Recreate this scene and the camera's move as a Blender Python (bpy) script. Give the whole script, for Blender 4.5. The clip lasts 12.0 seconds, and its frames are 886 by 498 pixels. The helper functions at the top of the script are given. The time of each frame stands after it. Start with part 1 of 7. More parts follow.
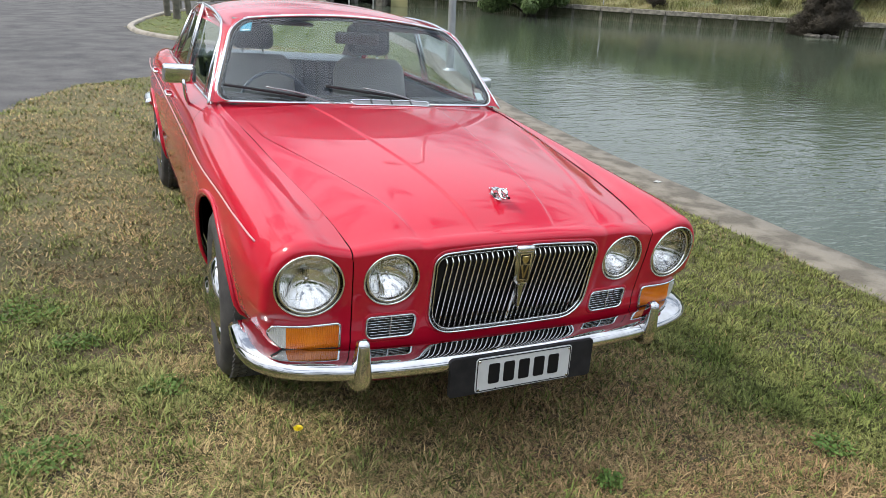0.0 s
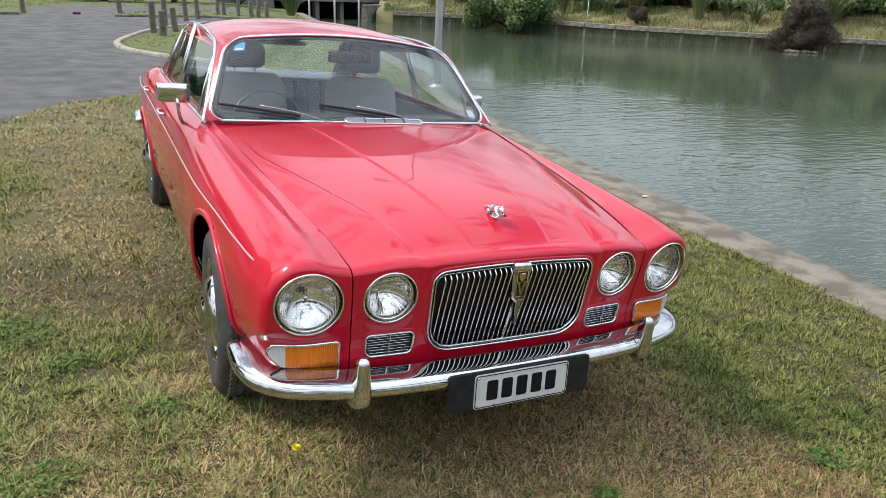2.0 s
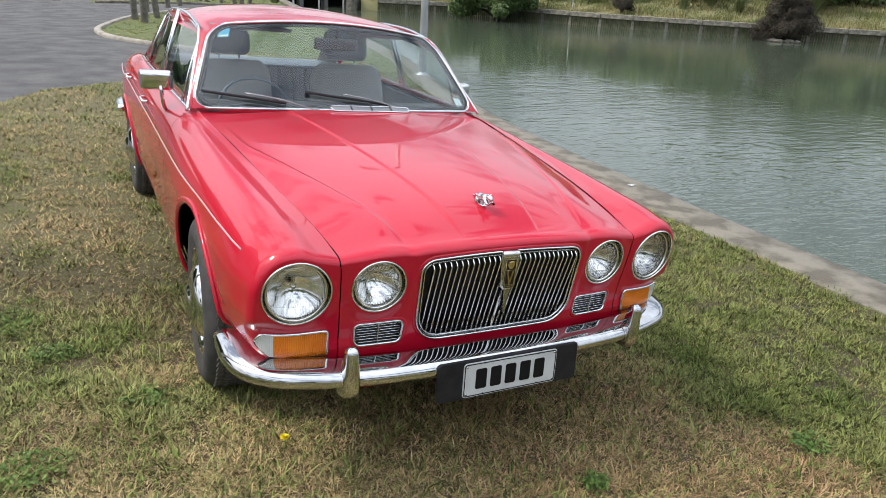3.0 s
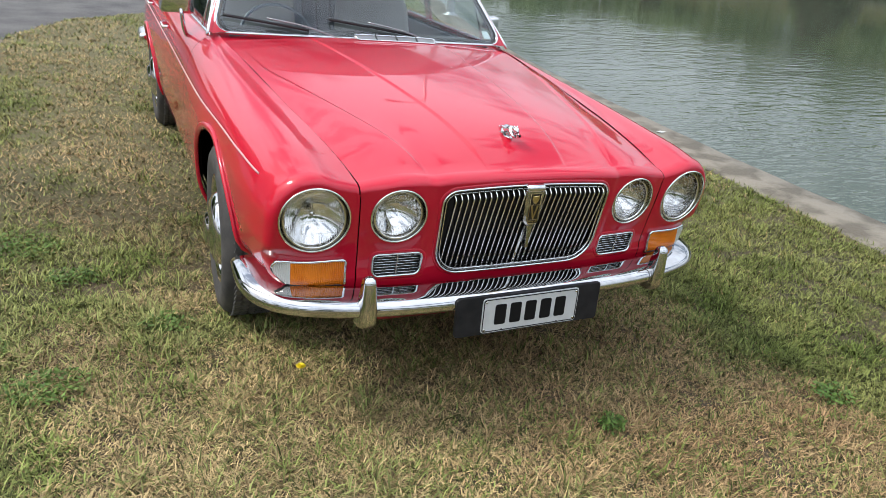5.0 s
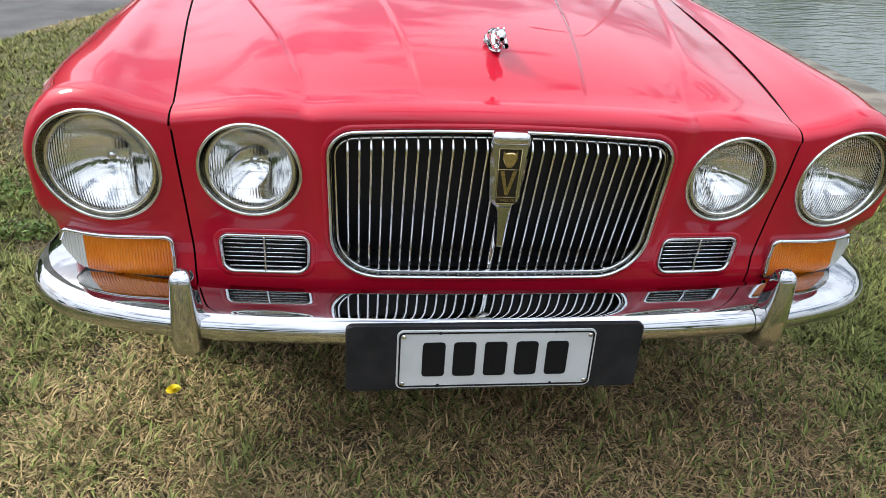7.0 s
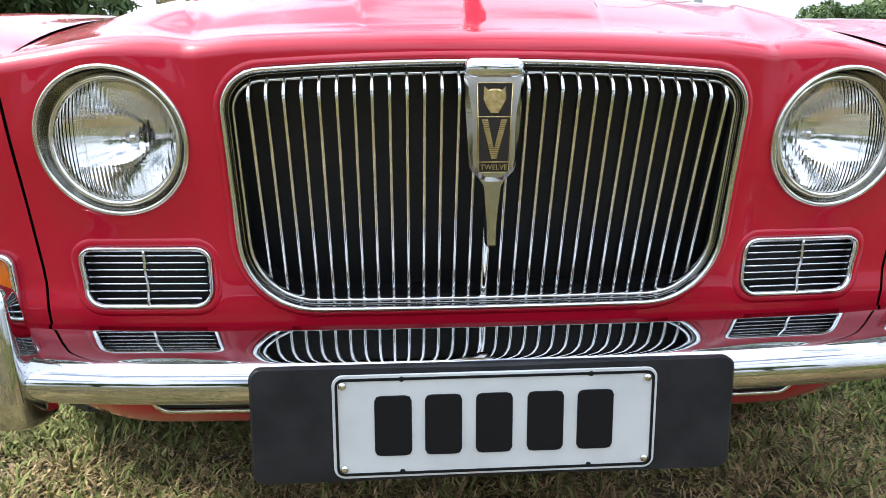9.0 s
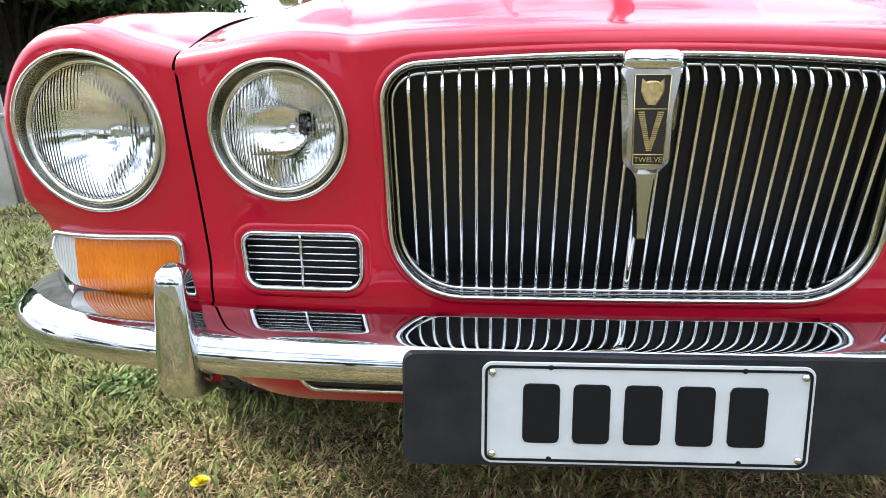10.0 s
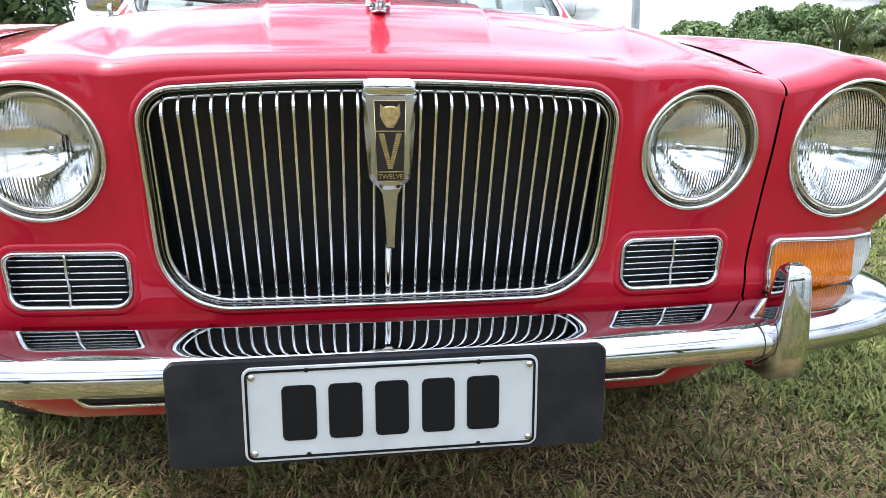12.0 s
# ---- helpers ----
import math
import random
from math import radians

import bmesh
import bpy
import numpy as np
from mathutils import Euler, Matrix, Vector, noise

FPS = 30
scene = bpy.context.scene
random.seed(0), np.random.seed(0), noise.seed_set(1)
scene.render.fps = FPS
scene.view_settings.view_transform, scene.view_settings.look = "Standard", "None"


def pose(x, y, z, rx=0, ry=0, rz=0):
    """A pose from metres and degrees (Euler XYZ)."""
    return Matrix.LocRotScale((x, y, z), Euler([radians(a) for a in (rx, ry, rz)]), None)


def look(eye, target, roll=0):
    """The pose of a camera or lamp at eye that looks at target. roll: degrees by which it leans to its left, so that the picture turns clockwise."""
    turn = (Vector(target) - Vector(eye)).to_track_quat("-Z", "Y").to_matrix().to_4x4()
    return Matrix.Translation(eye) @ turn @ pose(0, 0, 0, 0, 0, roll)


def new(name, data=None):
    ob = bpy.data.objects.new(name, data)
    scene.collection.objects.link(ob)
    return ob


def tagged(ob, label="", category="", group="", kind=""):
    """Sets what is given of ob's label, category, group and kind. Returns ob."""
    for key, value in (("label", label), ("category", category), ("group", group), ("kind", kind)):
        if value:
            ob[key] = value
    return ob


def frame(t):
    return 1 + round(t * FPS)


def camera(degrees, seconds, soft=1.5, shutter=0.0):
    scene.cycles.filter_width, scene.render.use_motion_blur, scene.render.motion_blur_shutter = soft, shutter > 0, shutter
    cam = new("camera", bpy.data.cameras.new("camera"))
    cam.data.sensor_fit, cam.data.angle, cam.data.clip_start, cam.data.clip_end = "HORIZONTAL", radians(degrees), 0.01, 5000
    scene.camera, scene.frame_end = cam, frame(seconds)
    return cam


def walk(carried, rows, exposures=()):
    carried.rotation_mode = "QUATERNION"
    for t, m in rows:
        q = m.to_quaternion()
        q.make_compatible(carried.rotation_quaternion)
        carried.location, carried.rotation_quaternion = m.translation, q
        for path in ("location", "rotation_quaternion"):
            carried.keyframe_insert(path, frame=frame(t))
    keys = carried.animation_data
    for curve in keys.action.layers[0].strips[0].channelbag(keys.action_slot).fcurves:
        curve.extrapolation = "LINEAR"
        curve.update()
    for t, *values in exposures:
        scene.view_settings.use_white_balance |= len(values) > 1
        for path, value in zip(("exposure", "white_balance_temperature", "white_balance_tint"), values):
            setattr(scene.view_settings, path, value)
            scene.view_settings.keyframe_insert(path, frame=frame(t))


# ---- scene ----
cam = camera(64.3, 12.0, soft=0.5)
PATH = [
    (0, (-1.141, -2.695, 1.642), (-0.331, -1.025, 0.898), 2.64),
    (0.5, (-1.145, -2.698, 1.652), (-0.329, -1.022, 0.926), 2.57),
    (1, (-1.158, -2.697, 1.660), (-0.333, -1.019, 0.949), 2.51),
    (1.5, (-1.170, -2.693, 1.658), (-0.332, -1.017, 0.958), 2.54),
    (2, (-1.182, -2.691, 1.658), (-0.332, -1.024, 0.954), 2.64),
    (2.5, (-1.183, -2.687, 1.655), (-0.316, -1.032, 0.941), 2.76),
    (3, (-1.187, -2.680, 1.652), (-0.304, -1.041, 0.921), 2.98),
    (5, (-1.167, -2.650, 1.581), (-0.358, -1.041, 0.712), 4.16),
    (5.5, (-0.968, -2.627, 1.544), (-0.263, -0.994, 0.629), 3.61),
    (6, (-0.696, -2.412, 1.436), (-0.152, -0.733, 0.495), 2.96),
    (6.5, (-0.435, -2.195, 1.327), (-0.037, -0.478, 0.382), 1.73),
    (7, (-0.221, -2.019, 1.187), (0.006, -0.262, 0.260), 0.96),
    (7.2, (-0.179, -1.934, 1.100), (0.040, -0.125, 0.275), 0.63),
    (8.8, (-0.079, -1.707, 0.815), (0.066, 0.221, 0.303), -2.82),
    (9, (-0.077, -1.702, 0.797), (0.039, 0.232, 0.301), -3.08),
    (9.5, (-0.089, -1.698, 0.782), (-0.097, 0.240, 0.290), -3.52),
    (10, (-0.153, -1.717, 0.797), (-0.281, 0.217, 0.304), -3.30),
    (10.3, (-0.185, -1.748, 0.816), (-0.375, 0.180, 0.319), -3.42),
    (10.5, (-0.216, -1.768, 0.814), (-0.397, 0.164, 0.327), -2.84),
    (11, (-0.170, -1.782, 0.817), (-0.279, 0.156, 0.334), -2.44),
    (11.5, (-0.091, -1.778, 0.820), (-0.040, 0.159, 0.325), -2.51),
    (12, (-0.020, -1.791, 0.818), (0.235, 0.128, 0.314), -2.58),
]
EXPOSURES = [(0.0, -0.03, 6450, 10), (3.0, -0.03, 6450, 10), (5.0, 0.03, 6400, 10), (6.0, 0.06, 6400, 10), (7.0, 0.12, 6350, 10), (9.0, 0.58, 6100, 10), (9.5, 0.64, 6100, 10), (10.0, 0.82, 6100, 10), (10.5, 0.90, 6100, 10), (11.0, 0.78, 6100, 10), (11.5, 0.68, 6100, 10), (12.0, 0.73, 6100, 10)]
walk(cam, [(t, look(eye, target, roll)) for t, eye, target, roll in PATH], EXPOSURES)

# ---- sky and sun ----
SUN_ELEVATION, SUN_AZIMUTH = 50.0, -60.0  # azimuth: degrees from +y towards +x
world = bpy.data.worlds.new("world")
scene.world = world
world.use_nodes = True
wn, wl = world.node_tree.nodes, world.node_tree.links
wn.clear()
sky = wn.new("ShaderNodeTexSky")
sky.sky_type, sky.sun_disc = "NISHITA", False
sky.sun_elevation, sky.sun_rotation = radians(SUN_ELEVATION), radians(SUN_AZIMUTH)
sky.air_density, sky.dust_density, sky.ozone_density = 1.2, 3.0, 1.0
coords = wn.new("ShaderNodeTexCoord")
stretch = wn.new("ShaderNodeMapping")
stretch.inputs["Scale"].default_value = (1.0, 1.0, 2.2)
clouds = wn.new("ShaderNodeTexNoise")
clouds.inputs["Scale"].default_value, clouds.inputs["Detail"].default_value = 2.9, 7.0
clouds.inputs["Roughness"].default_value = 0.58
cover = wn.new("ShaderNodeValToRGB")
cover.color_ramp.elements[0].position, cover.color_ramp.elements[1].position = 0.385, 0.485
cover.color_ramp.elements[0].color, cover.color_ramp.elements[1].color = (0.12, 0.12, 0.12, 1), (1, 1, 1, 1)
mix = wn.new("ShaderNodeMix")
mix.data_type = "RGBA"
glow = wn.new("ShaderNodeMix")
glow.data_type, glow.blend_type = "RGBA", "ADD"
glow.inputs["Factor"].default_value = 0.45
glow.inputs["A"].default_value = (11.0, 11.7, 13.0, 1)
back = wn.new("ShaderNodeBackground")
back.inputs["Strength"].default_value = 0.108
out = wn.new("ShaderNodeOutputWorld")
wl.new(coords.outputs["Generated"], stretch.inputs["Vector"])
wl.new(stretch.outputs["Vector"], clouds.inputs["Vector"])
wl.new(clouds.outputs["Fac"], cover.inputs["Fac"])
wl.new(cover.outputs["Color"], mix.inputs["Factor"])
wl.new(sky.outputs["Color"], mix.inputs["A"])
wl.new(sky.outputs["Color"], glow.inputs["B"])
wl.new(glow.outputs["Result"], mix.inputs["B"])
# an overcast sky: brighter overhead than at the horizon
height, vault, dim = wn.new("ShaderNodeSeparateXYZ"), wn.new("ShaderNodeMapRange"), wn.new("ShaderNodeVectorMath")
dim.operation = "SCALE"
vault.inputs["From Min"].default_value, vault.inputs["From Max"].default_value = 0.0, 0.85
vault.inputs["To Min"].default_value, vault.inputs["To Max"].default_value = 0.56, 1.42
wl.new(coords.outputs["Generated"], height.inputs["Vector"])
wl.new(height.outputs["Z"], vault.inputs["Value"])
wl.new(mix.outputs["Result"], dim.inputs[0])
wl.new(vault.outputs["Result"], dim.inputs["Scale"])
wl.new(dim.outputs["Vector"], back.inputs["Color"])
wl.new(back.outputs["Background"], out.inputs["Surface"])
sun = new("sun", bpy.data.lights.new("sun", "SUN"))
sun.data.energy, sun.data.angle, sun.data.color = 3.5, radians(12.0), (1.0, 0.96, 0.905)
far_sun = Vector((math.sin(radians(SUN_AZIMUTH)) * math.cos(radians(SUN_ELEVATION)), math.cos(radians(SUN_AZIMUTH)) * math.cos(radians(SUN_ELEVATION)), math.sin(radians(SUN_ELEVATION))))
sun.matrix_world = look(far_sun * 50, (0, 0, 0))


# ---- materials ----
def material(name, color, rough=0.5, metal=0.0, coat=0.0, second=None, scale=8.0, detail=6.0, spread=(0.35, 0.65), bump=0.0, bump_scale=80.0,
             rough2=None, island=0.0, spec=0.5, local=True):
    """A Principled material: two colours mixed by noise, fine relief, and a spread of brightness from piece to piece."""
    m = bpy.data.materials.new(name)
    m.use_nodes = True
    n, l = m.node_tree.nodes, m.node_tree.links
    b = n["Principled BSDF"]
    b.inputs["Base Color"].default_value = (*color, 1)
    b.inputs["Roughness"].default_value, b.inputs["Metallic"].default_value = rough, metal
    b.inputs["Coat Weight"].default_value, b.inputs["Coat Roughness"].default_value = coat, 0.03
    b.inputs["Specular IOR Level"].default_value = spec
    tc = n.new("ShaderNodeTexCoord")
    where = tc.outputs["Object"]
    shade = None
    if second:
        noise_1 = n.new("ShaderNodeTexNoise")
        noise_1.inputs["Scale"].default_value, noise_1.inputs["Detail"].default_value = scale, detail
        l.new(where, noise_1.inputs["Vector"])
        ramp = n.new("ShaderNodeMapRange")
        ramp.inputs["From Min"].default_value, ramp.inputs["From Max"].default_value = spread
        l.new(noise_1.outputs["Fac"], ramp.inputs["Value"])
        mx = n.new("ShaderNodeMix")
        mx.data_type = "RGBA"
        mx.inputs["A"].default_value, mx.inputs["B"].default_value = (*color, 1), (*second, 1)
        l.new(ramp.outputs["Result"], mx.inputs["Factor"])
        shade = mx.outputs["Result"]
        if rough2 is not None:
            rr = n.new("ShaderNodeMapRange")
            rr.inputs["To Min"].default_value, rr.inputs["To Max"].default_value = rough, rough2
            l.new(ramp.outputs["Result"], rr.inputs["Value"])
            l.new(rr.outputs["Result"], b.inputs["Roughness"])
    if island:
        geo = n.new("ShaderNodeNewGeometry")
        mr = n.new("ShaderNodeMapRange")
        mr.inputs["To Min"].default_value, mr.inputs["To Max"].default_value = 1 - island, 1 + island
        l.new(geo.outputs["Random Per Island"], mr.inputs["Value"])
        hsv = n.new("ShaderNodeHueSaturation")
        hsv.inputs["Color"].default_value = (*color, 1)
        if shade:
            l.new(shade, hsv.inputs["Color"])
        l.new(mr.outputs["Result"], hsv.inputs["Value"])
        shade = hsv.outputs["Color"]
    if shade:
        l.new(shade, b.inputs["Base Color"])
    if bump:
        n2 = n.new("ShaderNodeTexNoise")
        n2.inputs["Scale"].default_value, n2.inputs["Detail"].default_value = bump_scale, 8.0
        l.new(where, n2.inputs["Vector"])
        bp = n.new("ShaderNodeBump")
        bp.inputs["Strength"].default_value, bp.inputs["Distance"].default_value = bump, 0.02
        l.new(n2.outputs["Fac"], bp.inputs["Height"])
        l.new(bp.outputs["Normal"], b.inputs["Normal"])
    return m


def glass(name, color=(1, 1, 1), rough=0.0, face_on=0.07):
    """Thin clear glass: mostly see-through, with more mirror gloss towards grazing angles."""
    m = bpy.data.materials.new(name)
    m.use_nodes = True
    n, l = m.node_tree.nodes, m.node_tree.links
    n.clear()
    o = n.new("ShaderNodeOutputMaterial")
    clear, gloss, fres, mixer = n.new("ShaderNodeBsdfTransparent"), n.new("ShaderNodeBsdfGlossy"), n.new("ShaderNodeLayerWeight"), n.new("ShaderNodeMixShader")
    power, span = n.new("ShaderNodeMath"), n.new("ShaderNodeMapRange")
    power.operation = "POWER"
    power.inputs[1].default_value = 4.5
    span.inputs["To Min"].default_value = face_on
    clear.inputs["Color"].default_value = (*color, 1)
    gloss.inputs["Roughness"].default_value = rough
    fres.inputs["Blend"].default_value = 0.5
    l.new(fres.outputs["Facing"], power.inputs[0])
    l.new(power.outputs["Value"], span.inputs["Value"])
    l.new(span.outputs["Result"], mixer.inputs["Fac"])
    l.new(clear.outputs["BSDF"], mixer.inputs[1])
    l.new(gloss.outputs["BSDF"], mixer.inputs[2])
    l.new(mixer.outputs["Shader"], o.inputs["Surface"])
    return m


PAINT = material("red_paint", (0.43, 0.004, 0.021), rough=0.45, coat=1.0, second=(0.46, 0.005, 0.025), scale=3.0, spec=0.12)
PAINT.node_tree.nodes["Principled BSDF"].inputs["Coat IOR"].default_value = 1.42
dust, haze = PAINT.node_tree.nodes.new("ShaderNodeTexNoise"), PAINT.node_tree.nodes.new("ShaderNodeMapRange")
dust.inputs["Scale"].default_value, dust.inputs["Detail"].default_value = 7.0, 9.0
haze.inputs["From Min"].default_value, haze.inputs["From Max"].default_value = 0.4, 0.7
haze.inputs["To Min"].default_value, haze.inputs["To Max"].default_value = 0.012, 0.06
PAINT.node_tree.links.new(dust.outputs["Fac"], haze.inputs["Value"])
PAINT.node_tree.links.new(haze.outputs["Result"], PAINT.node_tree.nodes["Principled BSDF"].inputs["Coat Roughness"])
CHROME = material("chrome", (0.72, 0.73, 0.745), rough=0.025, metal=1.0, second=(0.62, 0.62, 0.62), scale=25.0, rough2=0.07)
WORN_CHROME = material("worn_chrome", (0.80, 0.79, 0.75), rough=0.10, metal=1.0, second=(0.55, 0.53, 0.47), scale=40.0, rough2=0.25)
# Darker copy of CHROME: its colour dims the front bumper's bright reflections.
BUMPER_CHROME = material("dimmed_chrome", (0.60, 0.605, 0.61), rough=0.02, metal=1.0, second=(0.52, 0.515, 0.505), scale=18.0, rough2=0.05)
BLACK = material("black_trim", (0.012, 0.012, 0.013), rough=0.45, second=(0.02, 0.02, 0.02), scale=30.0)
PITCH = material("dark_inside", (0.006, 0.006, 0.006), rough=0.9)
RUBBER = material("tyre_rubber", (0.024, 0.023, 0.023), rough=0.75, second=(0.052, 0.049, 0.045), scale=14.0, bump=0.1, bump_scale=120)
GLASS = glass("window_glass", (0.86, 0.93, 0.92), 0.0, 0.075)
LENS = glass("lamp_glass", (0.96, 0.96, 0.94), 0.02, 0.05)


# ---- mesh helpers ----
def part(name, bm, mat, parent=None, label="", smooth=True, matrix=None):
    """Links a bmesh as one mesh object, under a thing or a part where one is given."""
    me = bpy.data.meshes.new(name)
    bm.normal_update()
    bm.to_mesh(me)
    bm.free()
    me.materials.append(mat)
    if smooth:
        me.shade_smooth()
    ob = new(name, me)
    if parent is not None:
        ob.parent = parent
    if matrix is not None:
        ob.matrix_basis = matrix
    if label:
        tagged(ob, label)
    return ob


def thing(name, label, category, group="", m=None, kind=""):
    ob = new(name)
    ob.empty_display_size = 0.1
    if m is not None:
        ob.matrix_basis = m
    return tagged(ob, label, category, group, kind)


def grid(points, bm=None, wrap_u=False, wrap_v=False, keep=None):
    """Quads over a (rows, columns, 3) array of points."""
    bm = bm or bmesh.new()
    pts = np.asarray(points, float)
    r, c = pts.shape[:2]
    vs = [[bm.verts.new(pts[i, j]) for j in range(c)] for i in range(r)]
    for i in range(r if wrap_u else r - 1):
        for j in range(c if wrap_v else c - 1):
            if keep is None or keep(i, j):
                quad = (vs[i][j], vs[i][(j + 1) % c], vs[(i + 1) % r][(j + 1) % c], vs[(i + 1) % r][j])
                bm.faces.new(quad)
    return bm


def lathe(profile, m, segs=40, bm=None, arc=(0.0, 2 * math.pi)):
    """Turns a profile of (radius, height) round z, then lays it by the matrix m."""
    full = arc[1] - arc[0] > 6.28
    n = segs if full else segs + 1
    pts = np.zeros((len(profile), n, 3))
    for i, (r, h) in enumerate(profile):
        for j in range(n):
            a = arc[0] + (arc[1] - arc[0]) * j / segs
            pts[i, j] = m @ Vector((r * math.cos(a), r * math.sin(a), h))
    return grid(pts, bm, wrap_v=full)


def sweep(path, section, closed=False, up=Vector((0, 0, 1)), bm=None, caps=True, wrap=True):
    """Carries a section of (across, up) points along a path; across is to the right of travel."""
    path = [Vector(p) for p in path]
    n = len(path)
    pts = np.zeros((n, len(section), 3))
    for i, p in enumerate(path):
        a = path[(i - 1) % n] if closed or i else p
        b = path[(i + 1) % n] if closed or i < n - 1 else p
        t = (b - a).normalized()
        side = t.cross(up).normalized()
        top = side.cross(t)
        for j, (s, h) in enumerate(section):
            pts[i, j] = p + side * s + top * h
    bm = grid(pts, bm, wrap_u=closed, wrap_v=wrap)
    if caps and not closed and wrap:
        bm.verts.ensure_lookup_table()
        k, base = len(section), len(bm.verts) - n * len(section)
        bm.faces.new([bm.verts[base + j] for j in range(k)][::-1])
        bm.faces.new([bm.verts[base + (n - 1) * k + j] for j in range(k)])
    return bm


def ring(r, n=10, squash=1.0):
    return [(r * math.cos(2 * math.pi * i / n), squash * r * math.sin(2 * math.pi * i / n)) for i in range(n)]


def tube(path, r, n=10, closed=False, bm=None, up=Vector((0, 0, 1)), squash=1.0):
    return sweep(path, ring(r, n, squash), closed, up, bm)


def box(size, centre=(0, 0, 0), bevel=0.0, bm=None, m=None, segs=2):
    own = bmesh.new()
    bmesh.ops.create_cube(own, size=1.0, matrix=Matrix.Translation(centre) @ Matrix.Diagonal((*size, 1)))
    if bevel:
        bmesh.ops.bevel(own, geom=own.edges[:], offset=bevel, segments=segs, affect="EDGES", profile=0.5)
    if m is not None:
        own.transform(m)
    if bm is None:
        return own
    me = bpy.data.meshes.new("scratch")
    own.to_mesh(me)
    own.free()
    bm.from_mesh(me)
    bpy.data.meshes.remove(me)
    return bm


def spline(x, xs, vs):
    """A smooth curve through knots, with no overshoot to speak of."""
    xs, vs = np.asarray(xs, float), np.asarray(vs, float)
    d = np.diff(vs) / np.diff(xs)
    m = np.r_[d[0], (d[1:] + d[:-1]) / 2, d[-1]]
    m[1:-1] = np.where(d[1:] * d[:-1] <= 0, 0, m[1:-1])
    x = np.clip(x, xs[0], xs[-1])
    i = np.clip(np.searchsorted(xs, x) - 1, 0, len(xs) - 2)
    h = xs[i + 1] - xs[i]
    t = (x - xs[i]) / h
    return (2 * t**3 - 3 * t**2 + 1) * vs[i] + (t**3 - 2 * t**2 + t) * h * m[i] + (-2 * t**3 + 3 * t**2) * vs[i + 1] + (t**3 - t**2) * h * m[i + 1]


def through_points(points, n, closed=False):
    """n points along a smooth curve through the given ones, by length."""
    p = np.asarray(points, float)
    if closed:
        p = np.vstack([p, p[:1]])
    s = np.r_[0, np.cumsum(np.linalg.norm(np.diff(p, axis=0), axis=1))]
    at = np.linspace(0, s[-1], n + (1 if closed else 0))
    got = np.stack([spline(at, s, p[:, k]) for k in range(p.shape[1])], 1)
    return got[:-1] if closed else got


def step(a, b, x):
    t = np.clip((x - a) / (b - a), 0, 1)
    return t * t * (3 - 2 * t)


def rounded(corners, radii, n=6):
    """A closed outline in two dimensions with rounded corners."""
    out_points = []
    k = len(corners)
    for i, (c, r) in enumerate(zip(corners, radii)):
        c, a, b = Vector(c), Vector(corners[i - 1]), Vector(corners[(i + 1) % k])
        u, v = (a - c).normalized(), (b - c).normalized()
        half = math.acos(max(-1, min(1, u.dot(v)))) / 2
        cut = r / math.tan(half)
        p, q = c + u * cut, c + v * cut
        mid = c + (u + v).normalized() * (r / math.sin(half))
        for j in range(n + 1):
            w = p.lerp(q, j / n)
            out_points.append(tuple(mid + (w - mid).normalized() * r))
    return out_points


def fill_out(outline, n):
    """n even points round a closed outline."""
    p = np.asarray(list(outline) + [outline[0]], float)
    s = np.r_[0, np.cumsum(np.linalg.norm(np.diff(p, axis=0), axis=1))]
    at = np.linspace(0, s[-1], n, endpoint=False)
    return np.stack([np.interp(at, s, p[:, k]) for k in range(p.shape[1])], 1)


def inside_distance(p, poly):
    """Distance of points to a closed outline, less than nought inside, and the way out."""
    p, a = np.asarray(p, float), np.asarray(poly, float)
    b = np.roll(a, -1, axis=0)
    ab = b - a
    t = np.clip(((p[:, None] - a) * ab).sum(-1) / np.maximum((ab**2).sum(-1), 1e-12), 0, 1)
    near = a + t[..., None] * ab
    d = np.linalg.norm(p[:, None] - near, axis=-1)
    k = d.argmin(1)
    hit = near[np.arange(len(p)), k]
    cross = (a[:, 1] > p[:, None, 1]) != (b[:, 1] > p[:, None, 1])
    with np.errstate(divide="ignore", invalid="ignore"):
        xs = a[:, 0] + (p[:, None, 1] - a[:, 1]) * ab[:, 0] / ab[:, 1]
    odd = (cross & (p[:, None, 0] < xs)).sum(1) % 2 == 1
    return np.where(odd, -1, 1) * d.min(1), hit


